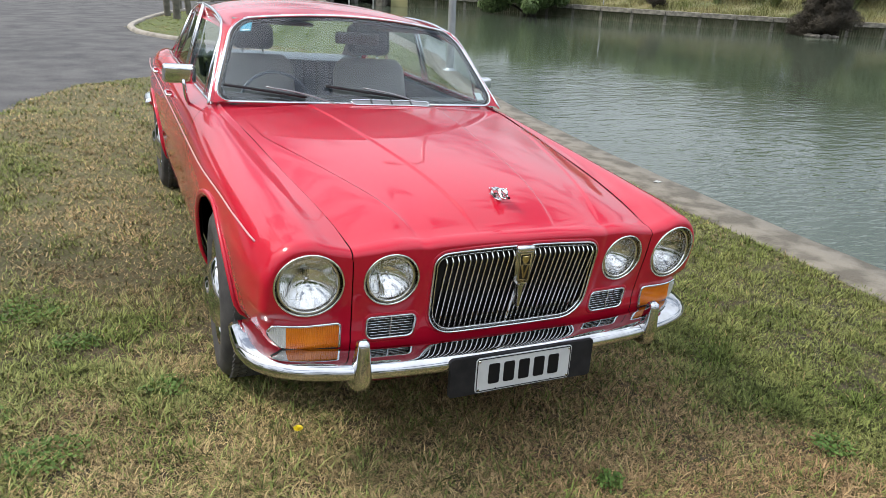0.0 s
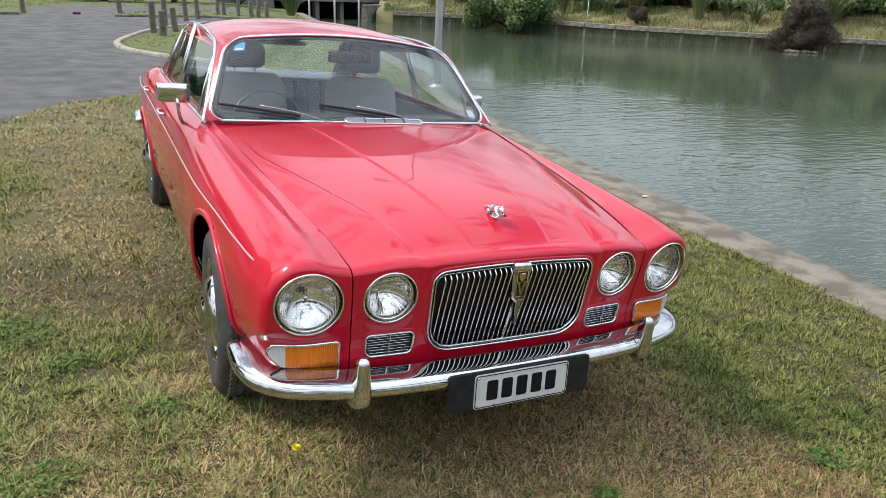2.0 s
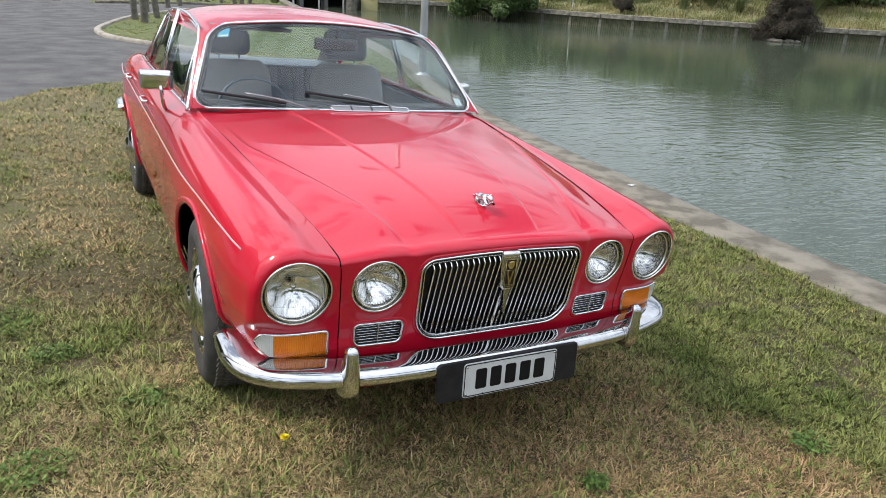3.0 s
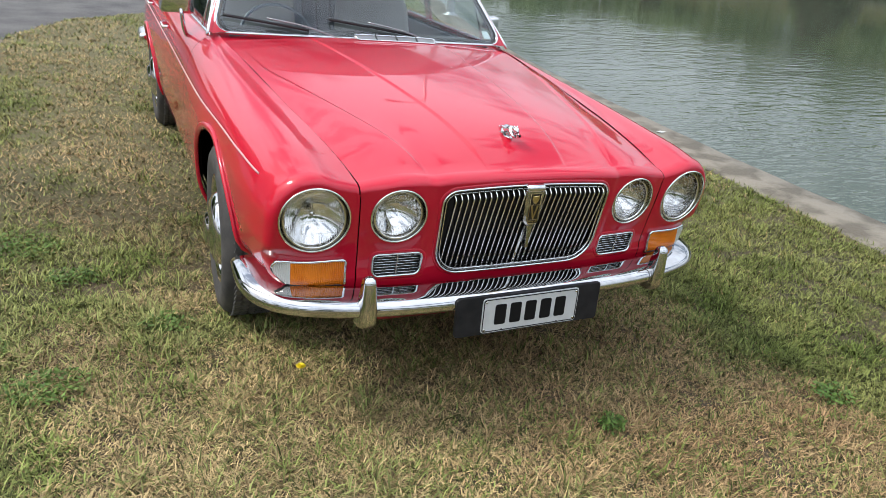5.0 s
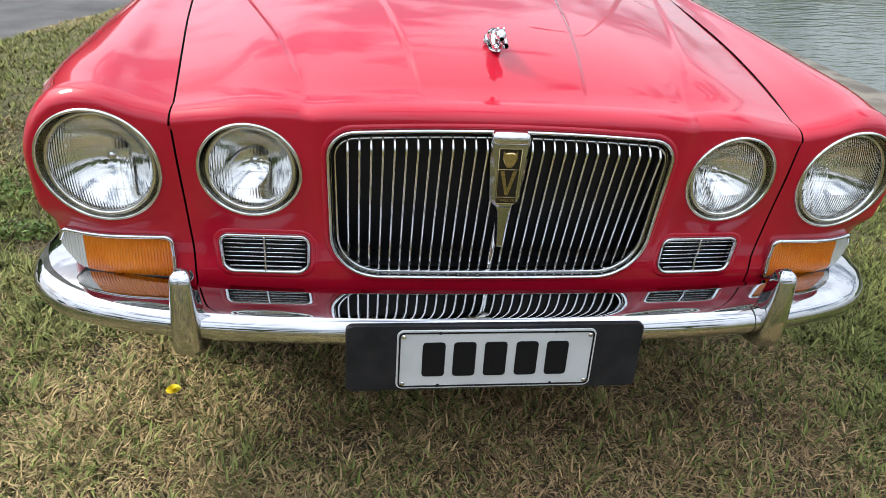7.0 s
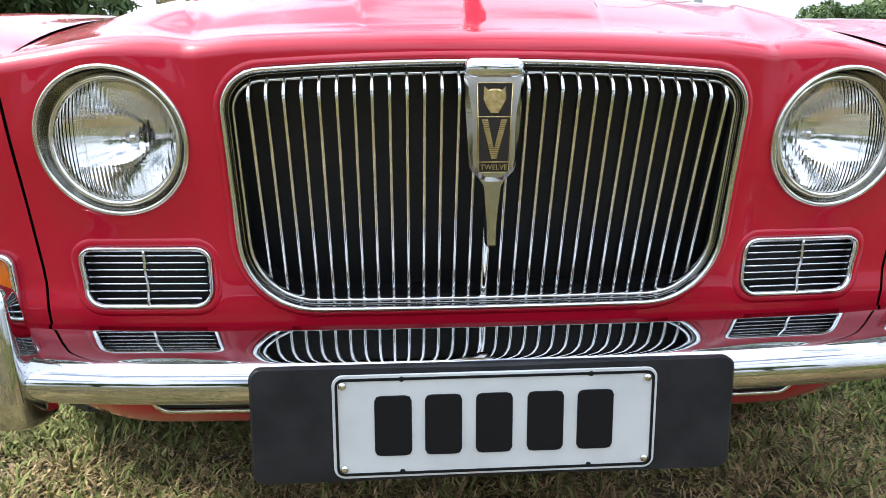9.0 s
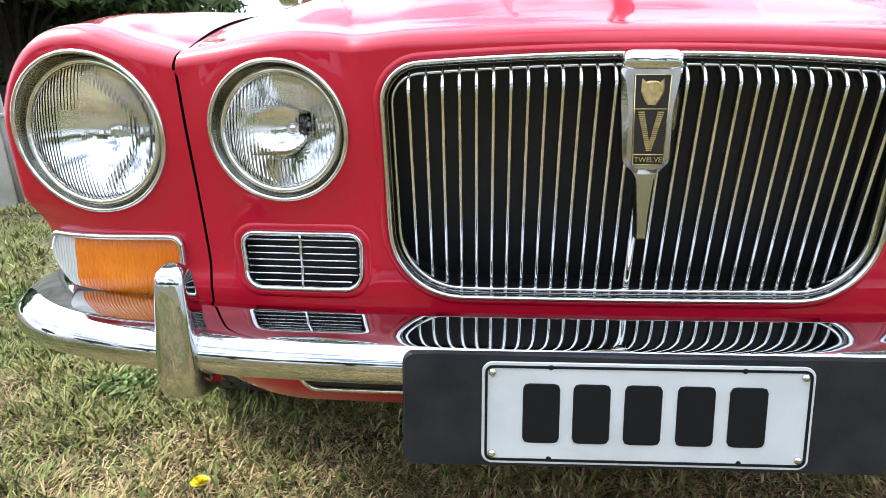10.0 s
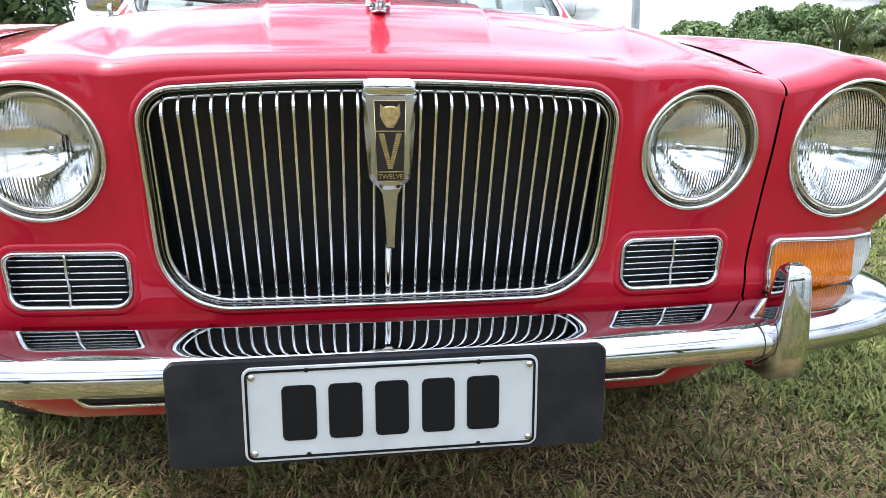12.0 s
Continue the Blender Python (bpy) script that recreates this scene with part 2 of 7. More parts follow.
def cut(bm, outline, axes, place=None, only=None, keep_inside=False):
    """Cuts a hole (or all else) out of a fine sheet along an outline in two of its axes, with a clean edge. place gives the third."""
    vs = [v for v in bm.verts if only is None or only(v.co)]
    if not vs:
        return
    flat = np.array([[v.co[axes[0]], v.co[axes[1]]] for v in vs])
    d, hit = inside_distance(flat, outline)
    gone = {v: (dd > 0 if keep_inside else dd < 0) for v, dd in zip(vs, d)}
    goal = dict(zip(vs, hit))
    was_edge = {v for v in vs if v.is_boundary}
    faces = [f for f in bm.faces if all(gone.get(v, False) for v in f.verts)]
    half = [f for f in bm.faces if f not in set(faces) and any(gone.get(v, False) for v in f.verts)]
    for f in half:
        if sum(gone.get(v, False) for v in f.verts) > len(f.verts) / 2:
            faces.append(f)
    bmesh.ops.delete(bm, geom=list(set(faces)), context="FACES")
    alive = {v for v in bm.verts}
    for v, g in gone.items():
        if v in alive and v.is_valid and (g or (v.is_boundary and v not in was_edge and abs(inside_distance([[v.co[axes[0]], v.co[axes[1]]]], outline)[0][0]) < 0.012)):
            if v.is_boundary:
                v.co[axes[0]], v.co[axes[1]] = goal[v]
                third = 3 - axes[0] - axes[1]
                if place is not None:
                    v.co[third] = place(*v.co)


# ---- the car: body ----
LEAN_TO_WATER = 3.05
CAR = pose(0, 0, 0, 0, LEAN_TO_WATER, 0)
car = thing("car", "glossy red vintage four-door saloon with chrome grille, parked on grass", "car", m=CAR)

NOSE, ROLL, ROLL_IN = -0.812, 0.050, 0.027
KY = (-0.826, -0.70, -0.55, -0.2, 0.3, 0.7, 1.5, 2.4, 3.0, 3.5, 3.8)
RAILS = dict(
    zc=(0.836, 0.886, 0.921, 0.960, 0.986, 0.990, 0.97, 0.97, 0.955, 0.92, 0.87),
    xs=(0.575, 0.588, 0.605, 0.645, 0.690, 0.720, 0.720, 0.710, 0.70, 0.66, 0.62),
    zs=(0.808, 0.836, 0.858, 0.893, 0.935, 0.962, 0.965, 0.965, 0.945, 0.90, 0.85),
    xc=(0.706, 0.710, 0.715, 0.730, 0.750, 0.765, 0.775, 0.775, 0.75, 0.70, 0.64),
    zf=(0.843, 0.864, 0.876, 0.900, 0.928, 0.952, 0.958, 0.965, 0.955, 0.905, 0.85),
    xa=(0.803, 0.822, 0.835, 0.845, 0.850, 0.852, 0.855, 0.855, 0.845, 0.79, 0.72),
    za=(0.801, 0.812, 0.815, 0.825, 0.845, 0.865, 0.875, 0.880, 0.885, 0.85, 0.79),
    xm=(0.841, 0.858, 0.868, 0.872, 0.885, 0.885, 0.885, 0.885, 0.88, 0.83, 0.75),
    zm=(0.705, 0.703, 0.70, 0.70, 0.69, 0.68, 0.66, 0.66, 0.68, 0.68, 0.66),
    xd=(0.832, 0.848, 0.856, 0.862, 0.878, 0.876, 0.876, 0.876, 0.87, 0.81, 0.73),
    xl=(0.800, 0.818, 0.832, 0.838, 0.850, 0.845, 0.845, 0.845, 0.84, 0.78, 0.70),
    zl=(0.48, 0.475, 0.47, 0.40, 0.34, 0.33, 0.33, 0.33, 0.36, 0.38, 0.42),
    zb=(0.45, 0.445, 0.44, 0.34, 0.24, 0.22, 0.22, 0.22, 0.28, 0.32, 0.36),
)
WHEELS = ((0.035, 0.415), (2.78, 0.385))
ARCHES = ((0.0, 0.438), (2.78, 0.385))
AXLE_Z, ARCH_Z = 0.326, 0.312


def rail(name, y):
    return float(spline(np.array(y), KY, RAILS[name]))


def bonnet_z(x, y):
    """Height of the bonnet: a raised middle panel, two outer creases, and swellings over the inner lamps."""
    x = abs(x)
    xs, zs, zc = rail("xs", y), rail("zs", y), rail("zc", y)
    z = zc - (zc - zs) * (x / xs) ** 2.4
    inner, outer = creases(y)
    front = float(1 - step(-0.80, -0.40, y))
    z += (0.0060 * float(1 - step(inner - 0.004, inner + 0.006, x)) - 0.003) * float(step(-0.815, -0.70, y))
    z += 0.0050 * float(step(outer - 0.012, outer + 0.002, x)) * float(1 - step(outer + 0.004, outer + 0.12, x)) * float(step(-0.815, -0.72, y)) * float(1 - step(0.1, 0.5, y))
    z += front * (0.009 * math.exp(-(((x - 0.452) / 0.080) ** 2)) - 0.004 * math.exp(-(((x - 0.345) / 0.035) ** 2)))
    return z


def creases(y):
    """The two pressed lines on each half of the bonnet."""
    return 0.143 + 0.125 * (y + 0.85), min(0.36 + 0.29 * (y + 0.80), rail("xs", y) - 0.04)


def bonnet_section(y):
    xs = rail("xs", y) - 0.0017
    inner, outer = creases(y)
    near = (-0.012, -0.006, -0.003, 0.0, 0.003, 0.006, 0.012)
    at = np.r_[np.linspace(0, inner - 0.02, 8), [inner + d for d in near], np.linspace(inner + 0.02, outer - 0.02, 18), [outer + d for d in near], np.linspace(outer + 0.018, xs, 18)]
    return np.array([(x, bonnet_z(x, y)) for x in at])


def wing_section(y, n=52):
    g = {k: rail(k, y) for k in RAILS}
    front = float(1 - step(-0.8, -0.5, y))
    ctrl = [(g["xs"] + 0.0017, g["zs"]), (0.55 * g["xs"] + 0.45 * g["xc"], 0.45 * g["zs"] + 0.55 * g["zf"] - 0.004), (g["xc"], g["zf"]), (0.5 * (g["xc"] + g["xa"]) + 0.008, 0.5 * (g["zf"] + g["za"]) + 0.012),
            (g["xa"], g["za"]), (g["xm"] - 0.012, 0.55 * g["za"] + 0.45 * g["zm"]), (g["xm"], g["zm"]), (g["xd"], 0.55), (g["xl"], g["zl"]), (g["xl"] - 0.05, g["zb"])]
    return through_points(ctrl, n)


LAMPS = ((0.704, 0.7055, 0.1035), (0.4485, 0.710, 0.0875))


def swell(x, z):
    """How far the skin bulges forward round the headlamps."""
    d = min(max(0.0, math.hypot(abs(x) - cx, z - cz) - r - 0.004) for cx, cz, r in LAMPS)
    return 0.0065 * math.exp(-(d / 0.024) ** 2)


def bow(x, z):
    """How far the nose falls back towards its sides and its lower edge."""
    low = float(1 - step(0.56, 0.62, z))
    shell_step = 0.008 * float(step(0.332, 0.362, abs(x))) * float(step(0.49, 0.53, z))
    return shell_step - swell(x, z) + 0.036 * (min(abs(x), 0.83) / 0.75) ** 2 + 0.12 * max(0.0, 0.81 - max(z, 0.44)) + 2.0 * low * max(0.0, min(abs(x), 0.83) - 0.69) ** 2


def stations(y0, y1, gap=0.04):
    return np.linspace(y0, y1, max(2, int(round((y1 - y0) / gap)) + 1))


def shell(sections, ys, side=1):
    pts = np.zeros((len(ys), len(sections[0]), 3))
    for i, (sec, y) in enumerate(zip(sections, ys)):
        w = float(1 - step(-0.80, -0.30, y))
        for j, (x, z) in enumerate(sec):
            pts[i, j] = (side * x, y + w * bow(x, z), z)
    return pts


def rolled(section):
    """The rounded front edge: the nose's section drawn in and carried forward, ring by ring."""
    t = np.gradient(section, axis=0)
    nrm = np.stack([-t[:, 1], t[:, 0]], 1)
    soft_ = np.ones(17) / 17
    nrm = np.stack([np.convolve(np.pad(nrm[:, k] / np.linalg.norm(nrm, axis=1), 8, "edge"), soft_, "valid") for k in (0, 1)], 1)
    nrm[0] = (0, 1)
    nrm /= np.linalg.norm(nrm, axis=1)[:, None]
    rings = []
    for a in np.linspace(0, math.pi / 2, 9)[1:]:
        rings.append((section - nrm * ROLL_IN * (1 - math.cos(a)), NOSE - ROLL * math.sin(a)))
    rings.append((section - nrm * (ROLL_IN + 0.007), NOSE - ROLL + 0.0015))
    return rings[::-1]


nose_half = np.vstack([bonnet_section(NOSE), wing_section(NOSE)])
NB = len(bonnet_section(NOSE))
rings = rolled(nose_half)
face_half = rings[1][0]
FACE_Y = NOSE - ROLL


def face_y(x, z):
    return FACE_Y + bow(x, z)


def oriented(bm):
    bmesh.ops.recalc_face_normals(bm, faces=bm.faces[:])
    return bm


def arch_outline(y, r):
    return [(y + 1.055 * r * math.cos(a), ARCH_Z + r * math.sin(a)) for a in np.linspace(0, 2 * math.pi, 72, endpoint=False)]


# openings in the face, as outlines in x and z
GRILLE = rounded([(-0.3135, 0.787), (0.3135, 0.787), (0.3055, 0.4935), (-0.3055, 0.4935)], (0.040, 0.040, 0.090, 0.090), 8)
GRILLE = [(x, z + (0.0145 * (1 - (x / 0.325) ** 2) if z > 0.65 else 0.0)) for x, z in fill_out(GRILLE, 140)]
VENT = rounded([(0.350, 0.574), (0.514, 0.574), (0.511, 0.497), (0.353, 0.497)], (0.016, 0.016, 0.022, 0.022), 5)
BLINKER = rounded([(0.600, 0.566), (0.80, 0.562), (0.818, 0.53), (0.775, 0.484), (0.600, 0.476)], (0.012, 0.018, 0.02, 0.03, 0.008), 4)


def circle(cx, cz, r, n=64):
    return [(cx + r * math.cos(2 * math.pi * i / n), cz + r * math.sin(2 * math.pi * i / n)) for i in range(n)]


def face_sheet(x0, x1):
    xs, zs = np.arange(x0, x1 + 0.0001, (x1 - x0) / max(2, round((x1 - x0) / 0.0085))), np.arange(0.40, 0.86, 0.0085)
    # the shut line beside the bonnet leans inward towards its foot
    ease = lambda x, z: x - math.copysign(0.012 * min(1.0, max(0.0, 0.79 - z) / 0.24) * max(0.0, 1 - abs(abs(x) - 0.575) / 0.06), x)
    return grid([[(ease(x, z), face_y(ease(x, z), z), z) for x in xs] for z in zs])


half = [tuple(p) for p in face_half if p[1] > 0.50] + [(0.775, 0.44)]
FACE_RIM = half[1:] + [(-x, z) for x, z in half[:0:-1]]


def cut_face(bm, sides, lamps, more):
    at = lambda x, y, z: face_y(x, z)
    cut(bm, FACE_RIM, (0, 2), at, keep_inside=True)
    for s in sides:
        for cx, cz, r in lamps:
            cut(bm, circle(s * cx, cz, r), (0, 2), at)
        for shape in more:
            cut(bm, [(s * x, z) for x, z in shape], (0, 2), at)


def merge(bm, other):
    me = bpy.data.meshes.new("scratch")
    other.to_mesh(me)
    other.free()
    bm.from_mesh(me)
    bpy.data.meshes.remove(me)
    return bm


# bonnet with the middle of the face
ys = stations(NOSE, 0.632)
hood = shell([bonnet_section(y) for y in ys], ys)
front = np.array([[(x, y + bow(x, z), z) for x, z in sec[:NB]] for sec, y in rings])
hood = np.concatenate([front, hood])
mirror = hood[:, ::-1].copy()
mirror[..., 0] *= -1
bm = grid(np.concatenate([mirror[:, :-1], hood], 1))
sheet = face_sheet(-0.5731, 0.5731)
cut_face(sheet, (1, -1), LAMPS[1:], (VENT,))
cut(sheet, GRILLE, (0, 2), lambda x, y, z: face_y(x, z))
merge(bm, sheet)
bonnet = part("bonnet", oriented(bm), PAINT, car)

# front wings with the outer parts of the face
for side in (1, -1):
    ys = stations(NOSE, 0.735)
    wing = shell([wing_section(y) for y in ys], ys, side)
    front = np.array([[(side * x, y + bow(x, z), z) for x, z in sec[NB:]] for sec, y in rings])
    bm = grid(np.concatenate([front, wing]))
    cut(bm, arch_outline(*ARCHES[0]), (1, 2), None, only=lambda c: abs(c.x) > 0.74)
    sheet = face_sheet(*sorted((side * 0.5769, side * 0.87)))
    cut_face(sheet, (side,), LAMPS[:1], (BLINKER,))
    merge(bm, sheet)
    part("front_wing", oriented(bm), PAINT, car)

# doors, rear wings, boot
door_spans = ((0.741, 1.72), (1.726, 2.62))
for side in (1, -1):
    for y0, y1 in door_spans:
        ys = stations(y0, y1)
        bm = grid(shell([wing_section(y) for y in ys], ys, side))
        cut(bm, arch_outline(*ARCHES[1]), (1, 2), None, only=lambda c: abs(c.x) > 0.74)
        door = part("door", oriented(bm), PAINT, car)
        hy = y1 - 0.13
        hx = side * (rail("xa", hy) + 0.034)
        hb = tube(through_points([(hx - side * 0.03, hy - 0.07, 0.865), (hx, hy - 0.055, 0.866), (hx, hy + 0.055, 0.868), (hx - side * 0.03, hy + 0.07, 0.868)], 14), 0.008)
        part("door_handle", hb, CHROME, door, "chrome pull handle")
    ys = stations(2.626, 3.78)
    bm = grid(shell([wing_section(y) for y in ys], ys, side))
    cut(bm, arch_outline(*ARCHES[1]), (1, 2), None, only=lambda c: abs(c.x) > 0.74)
    part("rear_wing", oriented(bm), PAINT, car)
ys = stations(2.93, 3.78)
boot = shell([np.array([(x, rail("zc", y) - (rail("zc", y) - rail("zs", y)) * (x / rail("xs", y)) ** 2.4) for x in np.linspace(0, rail("xs", y) - 0.002, 30)]) for y in ys], ys)
mirror = boot[:, ::-1].copy()
mirror[..., 0] *= -1
part("boot_lid", oriented(grid(np.concatenate([mirror[:, :-1], boot], 1))), PAINT, car)
tail_half = wing_section(3.78)
tail = np.array([[(x * k, 3.78 + 0.05 * (1 - k), z) for x, z in np.vstack([tail_half, [(-a, b) for a, b in tail_half[::-1]]])] for k in (1.0, 0.95, 0.5, 0.05)])
part("tail_panel", oriented(grid(tail)), PAINT, car)

# scuttle between bonnet and windscreen
bm = grid([[(x, y, 0.962 + 0.10 * (y - 0.6) - 0.022 * (x / 0.75) ** 2) for x in np.linspace(-0.76, 0.76, 24)] for y in (0.60, 0.70, 0.80)])
part("scuttle", oriented(bm), PAINT, car)

# dark lining inside the skin, and the underside
bm = bmesh.new()
ys = stations(NOSE + 0.05, 3.74, 0.08)
for side in (1, -1):
    pts = shell([np.vstack([[(0.0, rail("zc", y) - 0.05)] if y < 0.58 else [(rail("xs", y) - 0.02, rail("zs", y) - 0.04)], wing_section(y, 24) * (0.975, 1) - (0, 0.022)]) for y in ys], ys, side)
    lining = grid(pts)
    for w in ARCHES:
        cut(lining, arch_outline(w[0], w[1] + 0.01), (1, 2), None, only=lambda c: abs(c.x) > 0.6)
    merge(bm, lining)
for side in (1, -1):
    merge(bm, grid([[(side * x, face_y(x, z) + 0.03 + (0.05 if z > 0.8 else 0.0), z) for x in (0.535, 0.565, 0.60)] for z in (0.44, 0.55, 0.65, 0.75, 0.785)]))
part("inner_lining", bm, PITCH, car)
bm = box((1.56, 4.0, 0.03), (0, 1.65, 0.245))
box((1.4, 0.04, 0.14), (0, -0.68, 0.40), 0, bm)
for y, r in WHEELS:
    for s in (1, -1):
        box((0.05, 0.9, 0.5), (s * 0.60, y, 0.5), 0.0, bm)
part("underbody", bm, PITCH, car, smooth=False)

# arch lips
for y, r in ARCHES:
    for side in (1, -1):
        path = []
        for a in np.linspace(-0.12, math.pi - (0.24 if y < 1 else -0.05), 44):
            py, pz = y + 1.055 * r * math.cos(a), ARCH_Z + r * math.sin(a)
            sec = wing_section(py)
            x = float(np.interp(-pz, -sec[20:, 1], sec[20:, 0]))
            w = float(1 - step(-0.80, -0.30, py))
            path.append((side * (x + 0.001), py + w * bow(x, pz), pz))
        bm = sweep(path, [(-0.004, -0.006), (-0.004, 0.006), (0.004, 0.0105), (0.016, 0.0085), (0.026, 0.002), (0.028, -0.006)], up=Vector((side, 0, 0)))
        part("wheel_arch_lip", bm, PAINT, car)

# pinstripe along the flank
for side in (1, -1):
    pts = []
    for y in np.linspace(-0.70, 3.3, 64):
        z = 0.80 + 0.012 * (y + 0.5)
        sec = wing_section(y)
        x = float(np.interp(-z, -sec[20:, 1], sec[20:, 0]))
        w = float(1 - step(-0.80, -0.30, y))
        pts.append((side * (x + 0.0005), y + w * bow(x, z), z))
    part("pinstripe", tube(pts, 0.0035, 6), material("pinstripe", (0.45, 0.27, 0.27), 0.4), car, "thin pale coachline")


# ---- the car: wheels ----
TREAD = material("tyre_tread", (0.055, 0.054, 0.052), rough=0.85, second=(0.095, 0.09, 0.08), scale=30)


def build_wheel(parent, m):
    """A wheel lying on z, its face up; m lays it into the car."""
    wheel = new("wheel")
    wheel.parent, wheel.matrix_basis = parent, m
    prof = [(0.195, -0.18), (0.25, -0.20), (0.295, -0.185), (0.314, -0.16), (0.318, -0.14), (0.318, -0.06), (0.314, -0.04), (0.297, -0.012), (0.275, 0.0), (0.25, 0.003), (0.235, -0.002), (0.222, -0.004), (0.205, -0.010), (0.193, -0.016)]
    part("tyre", lathe(prof, Matrix(), 64), RUBBER, wheel, "black tyre with worn tread")
    bm = bmesh.new()
    for k in range(72):
        for j, h in enumerate((-0.155, -0.125, -0.10, -0.075, -0.045)):
            a = 2 * math.pi * (k + 0.5 * (j % 2)) / 72
            mm = Matrix.Rotation(a, 4, "Z") @ Matrix.Translation((0.3185, 0, h)) @ Matrix.Rotation(0.35 if j % 2 else -0.35, 4, "X")
            box((0.006, 0.021, 0.021), (0, 0, 0), 0, bm, mm)
    part("tread", bm, TREAD, wheel, smooth=False)
    rim = [(0.19, -0.16), (0.186, -0.03), (0.196, -0.016), (0.200, -0.012), (0.196, -0.008), (0.185, -0.02), (0.165, -0.05), (0.14, -0.058), (0.11, -0.05), (0.10, -0.04)]
    part("rim", lathe(rim, Matrix(), 56), CHROME, wheel, "bright chrome rim")
    for k in range(14):
        mm = Matrix.Rotation(2 * math.pi * k / 14, 4, "Z") @ Matrix.Translation((0.150, 0, -0.050))
        part("rim_slot", box((0.035, 0.022, 0.008), (0, 0, 0), 0.003, None, mm, 1), BLACK, wheel, smooth=False)
    cap = [(0.135, -0.048), (0.140, -0.036), (0.138, -0.020), (0.128, -0.004), (0.110, 0.010), (0.088, 0.018), (0.074, 0.021), (0.066, 0.025), (0.060, 0.031), (0.048, 0.036), (0.025, 0.039), (0.0, 0.040)]
    part("hubcap", lathe(cap, Matrix(), 48), CHROME, wheel, "domed chrome hubcap")
    return wheel


for y, r in WHEELS:
    for side in (1, -1):
        build_wheel(car, Matrix.Translation((side * 0.862, y, AXLE_Z)) @ Matrix.Rotation(radians(-3.0 if y < 1 else 0.0), 4, "Z") @ Matrix.Rotation(side * math.pi / 2, 4, "Y") @ Matrix.Scale(1.10, 4))


# ---- the car: lamps, grille, vents, bumper ----
REFLECTOR = material("lamp_reflector", (0.88, 0.88, 0.86), rough=0.06, metal=1.0, second=(0.7, 0.7, 0.68), scale=10)
BOWL = material("bezel_bowl", (0.48, 0.48, 0.46), rough=0.14, metal=1.0, second=(0.34, 0.34, 0.32), scale=20)


def ribbed_lens():
    m = glass("fluted_lamp_glass", (0.97, 0.97, 0.95), 0.03, 0.06)
    n, l = m.node_tree.nodes, m.node_tree.links
    bent = n.new("ShaderNodeBsdfRefraction")
    bent.inputs["IOR"].default_value, bent.inputs["Roughness"].default_value = 1.18, 0.02
    for node in n:
        if node.type == "MIX_SHADER":
            l.new(bent.outputs["BSDF"], node.inputs[1])
    tc, wave, bump = n.new("ShaderNodeTexCoord"), n.new("ShaderNodeTexWave"), n.new("ShaderNodeBump")
    wave.inputs["Scale"].default_value = 62.0
    bump.inputs["Strength"].default_value, bump.inputs["Distance"].default_value = 0.36, 0.003
    l.new(tc.outputs["Object"], wave.inputs["Vector"])
    # flutes above, below and beside a plain middle pane
    axes, most, blend = n.new("ShaderNodeSeparateXYZ"), n.new("ShaderNodeMath"), n.new("ShaderNodeMath")
    most.operation, blend.operation = "MAXIMUM", "MULTIPLY"
    l.new(tc.outputs["Object"], axes.inputs["Vector"])
    for k, (axis, reach) in enumerate((("X", 0.042), ("Y", 0.030))):
        size, past, gain = n.new("ShaderNodeMath"), n.new("ShaderNodeMath"), n.new("ShaderNodeMapRange")
        size.operation, past.operation = "ABSOLUTE", "GREATER_THAN"
        past.inputs[1].default_value = reach
        gain.inputs["To Min"].default_value = 0.16
        l.new(axes.outputs[axis], size.inputs[0])
        l.new(size.outputs["Value"], past.inputs[0])
        l.new(past.outputs["Value"], gain.inputs["Value"])
        l.new(gain.outputs["Result"], most.inputs[k])
    l.new(wave.outputs["Fac"], blend.inputs[0])
    l.new(most.outputs["Value"], blend.inputs[1])
    l.new(blend.outputs["Value"], bump.inputs["Height"])
    for node in n:
        if node.type in ("BSDF_GLOSSY", "BSDF_REFRACTION"):
            l.new(bump.outputs["Normal"], node.inputs["Normal"])
    return m


FLUTED = ribbed_lens()


